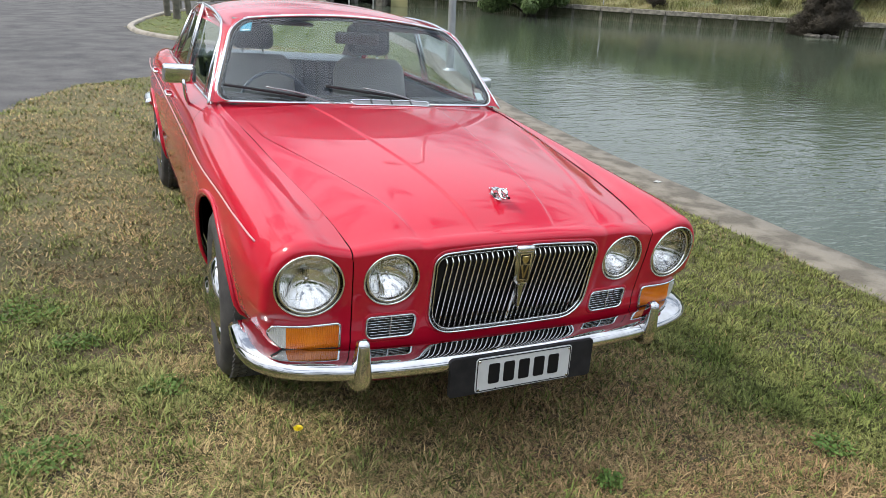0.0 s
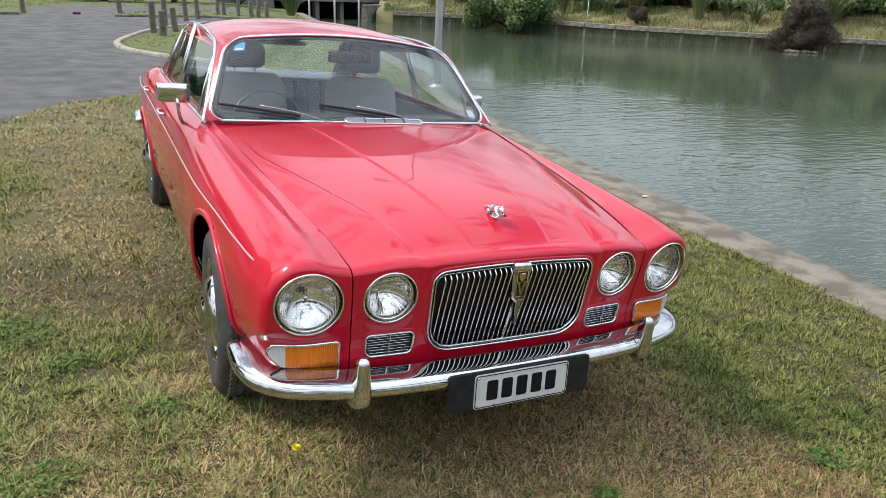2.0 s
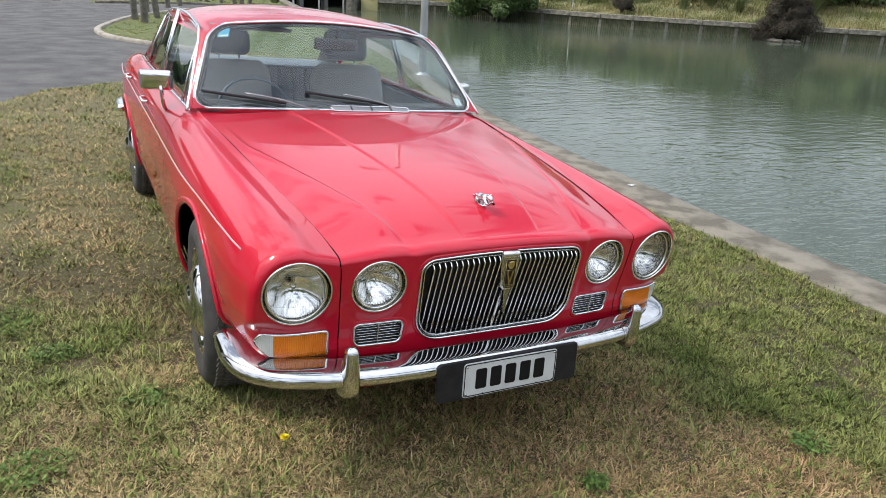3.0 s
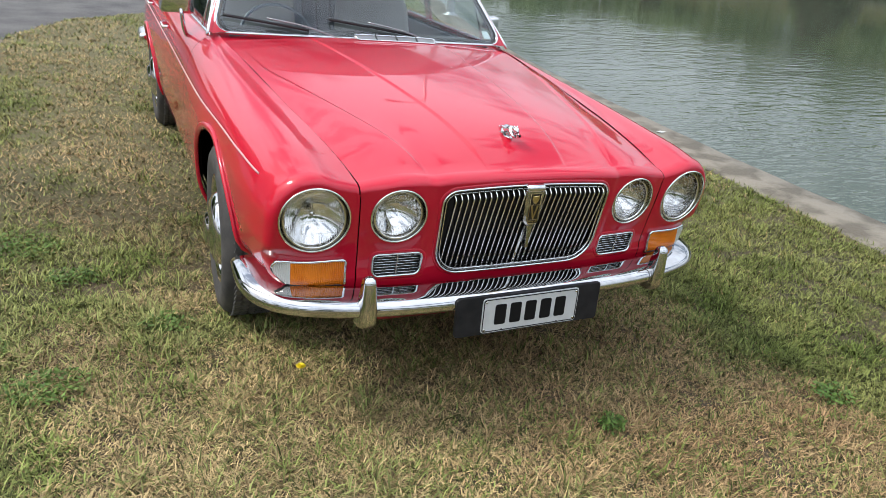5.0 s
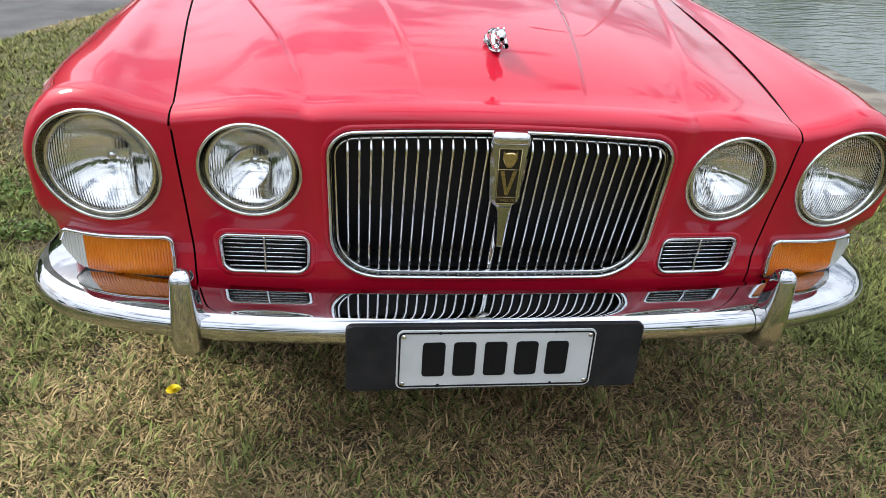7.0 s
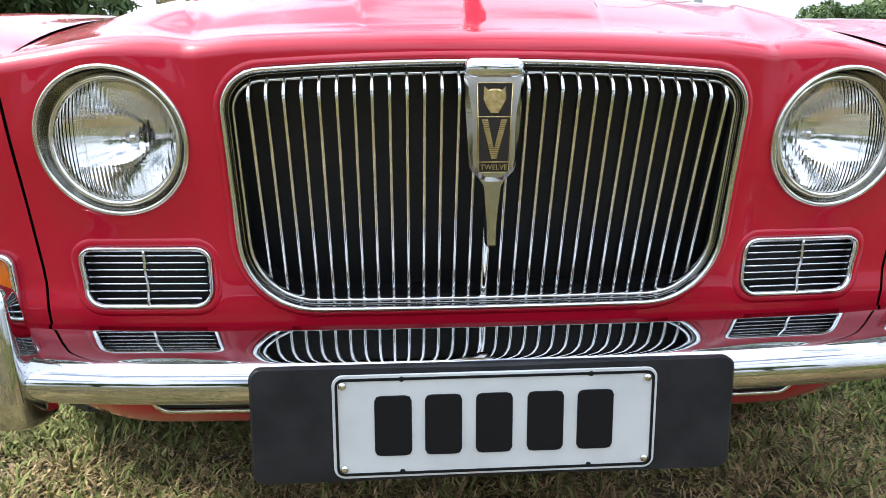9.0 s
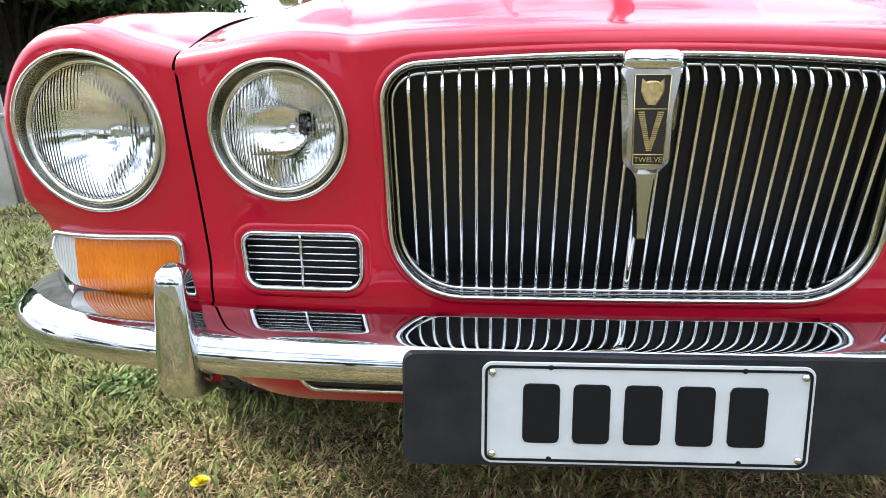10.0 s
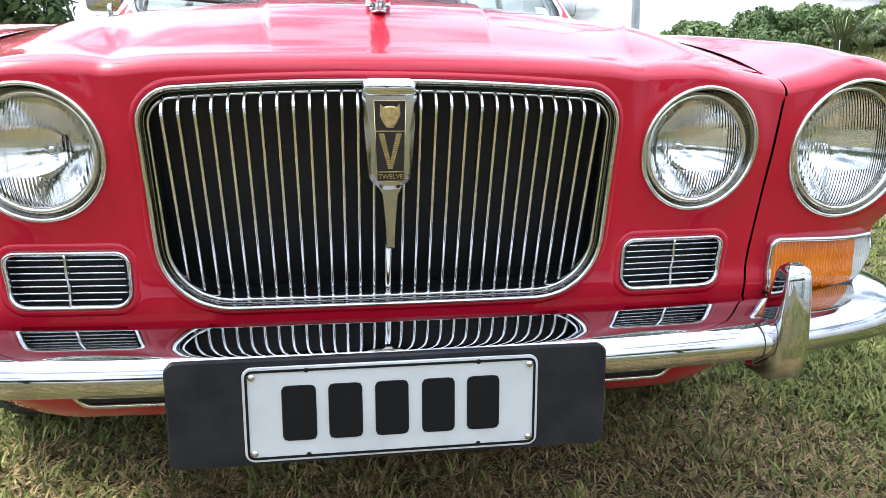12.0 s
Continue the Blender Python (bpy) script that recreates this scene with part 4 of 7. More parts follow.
# valance under the bumper with its slots
rows_ = []
for z, dy in ((0.455, 0.0), (0.43, 0.004), (0.39, 0.012), (0.35, 0.03), (0.315, 0.06), (0.295, 0.10), (0.29, 0.16)):
    rows_.append([(x, face_y(x, 0.45) - 0.030 + dy + 0.05 * max(0, abs(x) - 0.6), min(0.455, z + 2.2 * max(0, abs(x) - 0.44) ** 2)) for x in np.linspace(-0.64, 0.64, 72)])
part("valance", oriented(grid(rows_)), PAINT, car)
for side in (1, -1):
    slot = new("valance_slot")
    slot.parent = car
    ol = rounded([(side * 0.16, 0.392), (side * 0.455, 0.392), (side * 0.43, 0.350), (side * 0.16, 0.352)], (0.01, 0.012, 0.02, 0.01), 4)
    at = lambda x, z: face_y(x, 0.45) - 0.032 + max(0.0, 0.42 - z) * 0.36
    part("slot_frame", framed(ol, [(0.003, -0.01), (0.004, 0.004), (0.0, 0.007), (-0.004, 0.004), (-0.005, -0.01)], 80, at), WORN_CHROME, slot)
    bm = grid([[(side * x, at(x, z) - 0.002, z) for x in np.linspace(0.165, 0.435, 8)] for z in (0.356, 0.372, 0.388)])
    part("slot_backing", bm, GRID_BLACK, slot)
    part("slot_bar", tube([(side * x, at(x, 0.372) - 0.005, 0.372) for x in np.linspace(0.165, 0.435, 8)], 0.003, 6, up=Vector((0, 1, 0))), WORN_CHROME, slot)


# ---- the car: cabin ----
def screen_low(a):
    return Vector((0.752 * a, 0.655 + 0.085 * a * a, 0.988 - 0.013 * a * a))


def screen_high(a):
    return Vector((0.605 * a, 0.995 + 0.085 * a * a, 1.378 - 0.056 * a * a))


def screen_point(a, b):
    p = screen_low(a).lerp(screen_high(a), b)
    bulge = 0.012 * 4 * b * (1 - b)
    return p + Vector((0, -0.75, 0.6)) * bulge


def screen_rim():
    pts = []
    k = 0.10
    for a in np.linspace(-1 + k, 1 - k, 30):
        pts.append((a, 0.0))
    for t in np.linspace(0, math.pi / 2, 7)[1:]:
        pts.append((1 - k + k * math.sin(t), 0.16 * (1 - math.cos(t))))
    for b in np.linspace(0.16, 0.78, 14)[1:]:
        pts.append((1.0, b))
    for t in np.linspace(0, math.pi / 2, 7)[1:]:
        pts.append((1 - 0.13 * (1 - math.cos(t)), 0.78 + 0.22 * math.sin(t)))
    for a in np.linspace(0.87, -0.87, 30)[1:]:
        pts.append((a, 1.0))
    for t in np.linspace(0, math.pi / 2, 7)[1:]:
        pts.append((-0.87 - 0.13 * math.sin(t), 1.0 - 0.22 * (1 - math.cos(t))))
    for b in np.linspace(0.78, 0.16, 14)[1:]:
        pts.append((-1.0, b))
    for t in np.linspace(0, math.pi / 2, 7)[1:-1]:
        pts.append((-1 + k * (1 - math.cos(t)), 0.16 * (1 - math.sin(t))))
    return pts


rim2 = screen_rim()
bm = grid([[screen_point(a * k, 0.5 + (b - 0.5) * k) for a, b in rim2] for k in np.linspace(0.02, 1, 12)], wrap_v=True)
windscreen = part("windscreen", oriented(bm), GLASS, car, "clear curved windscreen")
windscreen.visible_shadow = False
rim3 = [screen_point(a, b) for a, b in rim2]
part("windscreen_chrome", sweep(rim3, [(0.008 * math.cos(t), 0.007 * math.sin(t)) for t in np.linspace(0, 2 * math.pi, 8, endpoint=False)], True, up=Vector((0, -0.75, 0.66))), CHROME, windscreen, "chrome windscreen surround")
rim_in = [screen_point(a * 0.972, 0.03 + b * 0.94) + Vector((0, 0.003, -0.002)) for a, b in rim2]
part("windscreen_seal", sweep(rim_in, [(0.012, 0.003), (-0.012, 0.003), (-0.012, -0.003), (0.012, -0.003)], True, up=Vector((0, -0.75, 0.66))), BLACK, windscreen)

# painted corners outside the rounded surround
for ca, cb in ((1, 1), (-1, 1), (1, 0), (-1, 0)):
    arc = [(a, b) for a, b in rim2 if abs(a - ca) < 0.14 and abs(b - cb) < 0.23]
    arc.sort(key=lambda p: math.atan2(p[1] - cb, (p[0] - ca) * -ca))
    lift_ = Vector((0, -0.006, 0.005))
    bm = bmesh.new()
    tip_ = bm.verts.new(screen_point(ca * 1.0, cb + (0.0 if cb else -0.012)) + lift_ * 0.4)
    vs = [bm.verts.new(screen_point(a, b) + lift_) for a, b in arc]
    for p, q in zip(vs, vs[1:]):
        bm.faces.new((tip_, p, q))
    part("screen_corner", oriented(bm), PAINT, car)


def roof_point(a, v):
    f, r = screen_high(a * 0.98), Vector((0.58 * a, 2.62 - 0.06 * a * a, 1.335 - 0.05 * a * a))
    p = f.lerp(r, v)
    p.x *= 1 + 0.07 * math.sin(math.pi * v) * abs(a)
    p.z += 0.058 * (4 * v * (1 - v)) ** 0.8 * (1 - 0.25 * a * a) - 0.038 * abs(a) ** 9
    p.y -= 0.012 * (1 - v) ** 8
    return p


bm = grid([[roof_point(a, v) for a in np.linspace(-1.06, 1.06, 60)] for v in np.linspace(0, 1, 40)])
part("roof", oriented(bm), PAINT, car)
HEADLINING = material("headlining", (0.17, 0.17, 0.165), 0.9, second=(0.14, 0.14, 0.14), scale=20)
bm = grid([[roof_point(a, v) - Vector((0, 0, 0.03)) for a in np.linspace(-1.0, 1.0, 20)] for v in np.linspace(0.01, 0.98, 14)])
part("headlining", bm, HEADLINING, car)

rear_low = lambda a: Vector((0.60 * a, 3.02 - 0.06 * a * a, 0.985))
rear_high = lambda a: Vector((0.56 * a, 2.62 - 0.06 * a * a, 1.33 - 0.045 * a * a))
bm = grid([[rear_low(a).lerp(rear_high(a), b) + Vector((0, 0.03, 0.02)) * (4 * b * (1 - b)) for a in np.linspace(-1, 1, 20)] for b in np.linspace(0, 1, 8)])
part("rear_screen", oriented(bm), GLASS, car, "curved rear window").visible_shadow = False
for side in (1, -1):
    rail_pts = through_points([(side * 0.775, 0.725, 0.965), (side * 0.715, 0.90, 1.12), (side * 0.655, 1.09, 1.285), (side * 0.645, 1.30, 1.330), (side * 0.648, 1.7, 1.350), (side * 0.642, 2.1, 1.330), (side * 0.640, 2.4, 1.265), (side * 0.672, 2.62, 1.14), (side * 0.720, 2.80, 0.985)], 50)
    part("roof_gutter", tube(rail_pts.tolist(), 0.008, 8), CHROME, car, "chrome drip rail over the doors")
    strip = []
    fine_v = np.linspace(0, 1, 200)
    roof_edge = [roof_point(side * 1.04, v) for v in fine_v]
    for g in [Vector(p) for p in rail_pts]:
        if g.y < 1.12:
            b = min(1.0, max(0.0, (g.z - screen_low(1).z) / (screen_high(1).z - screen_low(1).z)))
            q = screen_point(side * 0.995, b)
        elif g.y < 2.52:
            q = min(roof_edge, key=lambda p: abs(p.y - g.y))
        else:
            continue
        strip.append([g, g.lerp(q, 0.35) + Vector((side * 0.004, 0, 0.006)), g.lerp(q, 0.7) + Vector((side * 0.002, 0, 0.004)), q])
    part("cant_rail", oriented(grid(strip)), PAINT, car)
    belt = lambda y: Vector((side * (rail("xc", y) - 0.012), y, rail("zf", y) + 0.004))
    part("belt_trim", tube([belt(y) for y in np.linspace(0.76, 2.82, 30)], 0.008, 6), CHROME, car)
    bm = bmesh.new()
    upper = [Vector(p) for p in rail_pts]
    ring_low = [belt(y) for y in np.linspace(0.76, 2.80, 50)]
    pane = grid([[lo.lerp(hi, t) - Vector((side * 0.012, 0, 0)) for lo, hi in zip(ring_low, upper)] for t in np.linspace(0, 1, 8)])
    part("side_glass", oriented(pane), GLASS, car, "clear side glass").visible_shadow = False
    inner_rail = [p + Vector((-side * 0.004, 0, -0.022)) for p in upper[3:-3]]
    part("window_frame", tube(inner_rail, 0.008, 6), CHROME, car, "chrome window frame")
    for y0, y1, wide in ((1.69, 1.73, 0.011), (1.75, 1.785, 0.011), (0.98, 1.02, 0.007), (2.42, 2.36, 0.009)):
        lo = belt(y0)
        hi = min(upper, key=lambda p: abs(p.y - y1))
        part("window_post", tube([lo, lo.lerp(hi, 0.5) + Vector((side * 0.006, 0, 0)), hi], wide, 6, up=Vector((0, 1, 0))), CHROME, car)
    quarter = grid([[Vector((side * 0.640, 2.42, 1.275)).lerp(Vector((side * 0.735, 2.88, 0.955)), t).lerp(Vector((side * 0.555, 2.60, 1.30)).lerp(Vector((side * 0.60, 3.03, 0.965)), t), s) for s in np.linspace(0, 1, 8)] for t in np.linspace(0, 1, 12)])
    part("rear_pillar", oriented(quarter), PAINT, car)
    inside = grid([[Vector((side * 0.615, 2.42, 1.265)).lerp(Vector((side * 0.70, 2.88, 0.955)), t).lerp(Vector((side * 0.535, 2.59, 1.28)).lerp(Vector((side * 0.58, 3.02, 0.965)), t), s) for s in np.linspace(0, 1, 4)] for t in np.linspace(0, 1, 4)])
    part("rear_pillar_trim", oriented(inside), HEADLINING, car)

# fittings before the screen
vent = new("scuttle_vent")
vent.parent = car
ol = rounded([(-0.130, 0.632), (0.300, 0.632), (0.280, 0.588), (-0.110, 0.588)], (0.012,) * 4, 4)
vz = lambda x: bonnet_z(x, 0.61) + 0.003
p2 = fill_out(ol, 80)
rise = lambda y: 0.016 * (y - 0.588) / 0.044
bm = tube([(x, y, vz(x) + rise(y)) for x, y in p2], 0.004, 6, closed=True)
part("scuttle_vent_frame", bm, CHROME, vent, "chrome scuttle vent frame")
bm = grid([[(x, y, vz(x) + rise(y) - 0.001) for x in np.linspace(-0.120, 0.290, 16)] for y in (0.591, 0.61, 0.629)])
part("scuttle_vent_mesh", bm, material("vent_grey", (0.25, 0.25, 0.25), 0.35, 0.8), vent)
for x in (-0.02, 0.085, 0.19):
    part("scuttle_vent_bar", tube([(x, 0.590, vz(x) + 0.002), (x + 0.004, 0.630, vz(x) + 0.018)], 0.004, 5), BLACK, vent)
for px, tip, blade_x in ((-0.18, (-0.52, 0.71, 1.028), (-0.72, -0.33)), (0.30, (-0.04, 0.70, 1.035), (-0.235, 0.21))):
    wiper = new("wiper")
    wiper.parent = car
    base_ = Vector((px, 0.640, 0.985))
    mid_ = Vector((tip[0], tip[1] - 0.025, tip[2] + 0.028))
    part("wiper_pivot", lathe([(0.016, 0.0), (0.016, 0.012), (0.010, 0.022), (0.0, 0.024)], Matrix.Translation(base_ - Vector((0, 0, 0.015))), 14), BLACK, wiper)
    part("wiper_arm", sweep(through_points([base_, base_.lerp(mid_, 0.5) + Vector((0, -0.012, 0.012)), mid_], 10).tolist(), [(-0.006, 0), (0, 0.004), (0.006, 0), (0, -0.003)]), material("wiper_grey", (0.34, 0.34, 0.34), 0.35, 0.7), wiper, "grey metal wiper arm")
    bl = []
    for x in np.linspace(*blade_x, 16):
        a = x / 0.752
        p = screen_point(a, 0.165 - 0.12 * (x - blade_x[0]) / (blade_x[1] - blade_x[0]))
        bl.append(p + Vector((0, -0.012, 0.010)))
    part("wiper_blade", sweep(bl, [(-0.006, -0.006), (-0.004, 0.006), (0.004, 0.007), (0.006, -0.006)]), BLACK, wiper, "black rubber wiper blade")

# mirrors on the doors
for side in (1, -1):
    mir = new("door_mirror")
    mir.parent = car
    mir.matrix_basis = pose(side * (0.872 if side < 0 else 0.81), 1.0, 1.058, 6, 0, side * (12 if side < 0 else 28))
    small = 1.0 if side < 0 else 0.72
    shell_ = box((0.155 * small, 0.050, 0.095 * small), (0, 0, 0), 0.018 * small, segs=4)
    for v in shell_.verts:
        if v.co.y < 0:
            v.co.x *= 0.93
            v.co.z *= 0.90
    part("mirror_shell", shell_, CHROME, mir, "chrome mirror housing")
    part("mirror_glass", box((0.13 * small, 0.003, 0.074 * small), (0, 0.026, 0), 0.001), material("mirror_silver", (0.9, 0.9, 0.9), 0.02, 1.0), mir)
    part("mirror_arm", tube(through_points([(-side * 0.02, -0.01, -0.02), (-side * 0.025, -0.035, -0.035), (-side * 0.03, -0.035, -0.09), (-side * 0.045, 0.01, -0.165)], 16).tolist(), 0.009, 8, up=Vector((0, 1, 0))), CHROME, mir)
    part("mirror_foot", box((0.028, 0.10, 0.018), (-side * 0.05, 0.03, -0.172), 0.006, segs=3), CHROME, mir)

# cabin
CLOTH = material("grey_cloth", (0.34, 0.335, 0.315), 0.9, second=(0.29, 0.285, 0.27), scale=12, bump=0.15, bump_scale=300)
HIDE = material("dark_blue_hide", (0.07, 0.085, 0.11), 0.5, second=(0.10, 0.12, 0.145), scale=9)
part("cabin_floor", box((1.36, 2.3, 0.02), (0, 1.85, 0.30)), PITCH, car, smooth=False)
for side in (1, -1):
    part("door_card", box((0.02, 2.15, 0.64), (side * 0.70, 1.82, 0.62), 0.005), HIDE, car, "dark door trim panel")
part("parcel_shelf", box((1.24, 0.46, 0.02), (0, 2.76, 0.965), 0.005), HIDE, car)
dash = box((1.38, 0.34, 0.16), (0, 0.90, 0.885), 0.03, segs=4)
part("dashboard", dash, BLACK, car, "black padded dashboard")


def cushion(size, centre, m=None, r=0.05):
    bm = box(size, centre, r, segs=5)
    if m is not None:
        bm.transform(m)
    return bm


for x in (-0.37, 0.37):
    seat = new("front_seat")
    seat.parent = car
    seat.matrix_basis = pose(x, 1.38, 0.30)
    part("seat_cushion", cushion((0.54, 0.52, 0.18), (0, 0, 0.14)), CLOTH, seat, "grey cloth seat cushion")
    bm = cushion((0.54, 0.14, 0.62), (0, 0, 0.31), pose(0, 0.24, 0.17, -14, 0, 0), 0.06)
    for v in bm.verts:
        # shoulders that draw in towards a crowned top
        t = min(1.0, max(0.0, (v.co.z - 0.45) / 0.32))
        v.co.z += 0.035 * t * (1 - (v.co.x / 0.27) ** 2)
        v.co.x *= 1 - 0.20 * t * t
    part("seat_backrest", bm, CLOTH, seat, "grey cloth backrest")
    part("headrest", cushion((0.28 if x > 0 else 0.25, 0.10, 0.19 if x > 0 else 0.15), (0, 0, 0), pose(0, 0.42, 0.90 if x > 0 else 0.885, -12, 0, 0), 0.045), HIDE, seat, "dark hide headrest")
    for hx in (-0.06, 0.06):
        part("headrest_rod", tube([(hx, 0.39, 0.72), (hx, 0.415, 0.86)], 0.006, 6, up=Vector((0, 1, 0))), CHROME, seat)
bench = new("rear_bench")
bench.parent = car
part("bench_cushion", cushion((1.34, 0.55, 0.18), (0, 2.28, 0.44)), HIDE, bench)
for k in range(13):
    x = -0.60 + k * 0.10
    part("bench_pleat", cushion((0.099, 0.13, 0.60), (0, 0, 0.26), pose(x, 2.50, 0.42, -16, 0, 0), 0.03), HIDE, bench)
wheel_ = new("steering_wheel")
wheel_.parent = car
wheel_.matrix_basis = pose(-0.37, 1.10, 0.885, 62, 0, 0)
part("steering_rim", tube([(0.195 * math.cos(a), 0.195 * math.sin(a), 0) for a in np.linspace(0, 2 * math.pi, 40, endpoint=False)], 0.009, 8, closed=True), HIDE, wheel_, "thin dark steering wheel rim")
part("steering_hub", lathe([(0.06, -0.03), (0.06, 0.0), (0.045, 0.012), (0.0, 0.015)], Matrix(), 20), BLACK, wheel_)
for a in (0.1, math.pi - 0.1, -math.pi / 2):
    part("steering_spoke", tube([(0.05 * math.cos(a), 0.05 * math.sin(a), 0), (0.19 * math.cos(a), 0.19 * math.sin(a), 0)], 0.008, 6), CHROME, wheel_)
rear_view = new("rear_view_mirror")
rear_view.parent = car
rear_view.matrix_basis = pose(0.02, 0.99, 1.272, 8, 0, 0)
part("rear_view_shell", box((0.24, 0.03, 0.062), (0, 0, 0), 0.014, segs=4), BLACK, rear_view)
part("rear_view_stem", tube([(0, 0.0, 0.02), (0.01, 0.03, 0.085)], 0.007, 6, up=Vector((0, 1, 0))), BLACK, rear_view)
for x in (-0.38, 0.38):
    part("sun_visor", box((0.40, 0.14, 0.018), (x, 1.19, 1.315), 0.006), HEADLINING, car, "pale sun visor")
# stickers on the screen
STICKER = material("blue_sticker", (0.05, 0.33, 0.48), 0.4)
bm = grid([[screen_point(a, b) + Vector((0, 0.004, -0.003)) for a in np.linspace(-0.92, -0.84, 5)] for b in np.linspace(0.83, 0.945, 4)])
sticker = part("windscreen_sticker", bm, STICKER, car, "small blue windscreen sticker")
bm = grid([[screen_point(a, b) + Vector((0, 0.003, -0.002)) for a in np.linspace(-0.91, -0.85, 8)] for b in (0.838, 0.858)])
part("sticker_bar", bm, material("sticker_white", (0.7, 0.75, 0.75), 0.5), sticker)
bm = grid([[screen_point(a, b) + Vector((0, 0.004, -0.003)) for a in np.linspace(0.87, 0.93, 4)] for b in np.linspace(0.08, 0.17, 4)])
part("windscreen_label", bm, material("sticker_pale", (0.55, 0.62, 0.62), 0.5), car, "pale square windscreen label")

# ornament on the bonnet
bm = bmesh.new()


def blob(centre, size, turn=(0, 0, 0)):
    bmesh.ops.create_icosphere(bm, subdivisions=3, radius=1.0, matrix=Matrix.Translation(centre) @ Euler([radians(a) for a in turn]).to_matrix().to_4x4() @ Matrix.Diagonal((*size, 1)))


def loft(path, radii, squash=1.0):
    """A closed tapering body along a path, of the given radii."""
    p = through_points(path, 14)
    r_ = spline(np.linspace(0, 1, 14), np.linspace(0, 1, len(radii)), radii)
    rows_ = []
    for i, (q, r) in enumerate(zip(p, r_)):
        d = Vector(p[min(i + 1, 13)] - p[max(i - 1, 0)]).normalized()
        side_ = d.cross(Vector((0, 0, 1)) if abs(d.z) < 0.9 else Vector((0, 1, 0))).normalized()
        up_ = side_.cross(d)
        rows_.append([Vector(q) + side_ * (r * squash * math.cos(a)) + up_ * (r * math.sin(a)) for a in np.linspace(0, 2 * math.pi, 10, endpoint=False)])
    merge(bm, grid(rows_, wrap_v=True))


# leaping animal: haunches low at the back, head forward
oz = bonnet_z(0, -0.665)
OY = -0.665
at_ = lambda y, z, x=0.0: (0.82 * x, OY + 0.82 * y, oz + 0.85 * z)
loft([at_(0.045, 0.020), at_(0.034, 0.026), at_(0.010, 0.032), at_(-0.016, 0.036), at_(-0.034, 0.040)], (0.009, 0.0155, 0.0125, 0.0145, 0.009))
loft([at_(-0.026, 0.040), at_(-0.040, 0.044), at_(-0.052, 0.043), at_(-0.064, 0.038)], (0.009, 0.0105, 0.0105, 0.0045))
for s in (1, -1):
    loft([at_(0.034, 0.024, s * 0.009), at_(0.026, 0.012, s * 0.013), at_(0.046, 0.008, s * 0.013), at_(0.058, 0.003, s * 0.012)], (0.011, 0.009, 0.006, 0.005))
    loft([at_(-0.024, 0.034, s * 0.009), at_(-0.040, 0.026, s * 0.012), at_(-0.052, 0.020, s * 0.012), at_(-0.066, 0.024, s * 0.011)], (0.009, 0.007, 0.0055, 0.005))
    blob(at_(-0.044, 0.0545, s * 0.0065), (0.003, 0.0035, 0.0045))
loft([at_(0.044, 0.024), at_(0.060, 0.030), at_(0.074, 0.022), at_(0.086, 0.024)], (0.005, 0.004, 0.0035, 0.002))
blob(at_(0.022, 0.003), (0.013, 0.040, 0.004))
blob(at_(0.014, 0.014), (0.006, 0.010, 0.012))
part("bonnet_ornament", bm, CHROME, car, "polished chrome leaping animal ornament")


# ---- ground, kerb, water ----
def bank_x(y):
    """The outer edge of the concrete kerb, along the water."""
    y = np.asarray(y, float)
    near = np.where(y < 0, 3.62 + 0.02 * y, 3.62 + 0.02 * y + 0.0125 * y**2)
    return np.where(y > 12, 5.66 + 0.17 * (y - 12), near)


KERB_W = 0.50
WATER_Z = -0.75


def ground_z(x, y):
    x, y = np.asarray(x, float), np.asarray(y, float)
    near = -0.0612 * np.clip(x, -2.6, 3.6)
    far = 0.13 - 0.33 * step(-5.0, -0.3, x - bank_x(y))
    w = step(5.0, 11.0, y)
    return near * (1 - w) + far * w


def road_edge(x, y):
    """More than nought on the road."""
    pts = [(-30, -30), (-9.0, -10.0), (-4.6, -2.2), (-2.9, 2.35), (-1.95, 6.15), (-1.34, 7.30), (-0.62, 7.85), (0.8, 8.2), (2.2, 9.4), (1.6, 10.4), (0.15, 12.15), (-0.45, 13.4), (-0.58, 14.6), (-0.2, 16.6),
           (0.6, 19.0), (2.5, 22.5), (6, 23.2), (6.5, 25.6), (3, 25.4), (-0.05, 25.0), (-0.2, 26.2), (1.0, 29.0), (6, 32), (6, 35), (-1, 33.5), (-2.9, 30), (-2.6, 25.2), (-5, 24.8), (-9.0, 22), (-9.5, 16), (-6.6, 8.7), (-10, 2), (-20, -12), (-40, -30)]
    return -inside_distance(np.stack([np.ravel(x), np.ravel(y)], 1), pts)[0].reshape(np.shape(x))


def sheet_mesh(xs, ys, zf, keep=None):
    gx, gy = np.meshgrid(xs, ys)
    gz = zf(gx, gy)
    n, m = gx.shape
    idx = np.arange(n * m).reshape(n, m)
    quads = np.stack([idx[:-1, :-1], idx[:-1, 1:], idx[1:, 1:], idx[1:, :-1]], -1).reshape(-1, 4)
    if keep is not None:
        quads = quads[keep(gx, gy).ravel()[quads].all(1)]
    return np.stack([gx, gy, gz], -1).reshape(-1, 3), quads


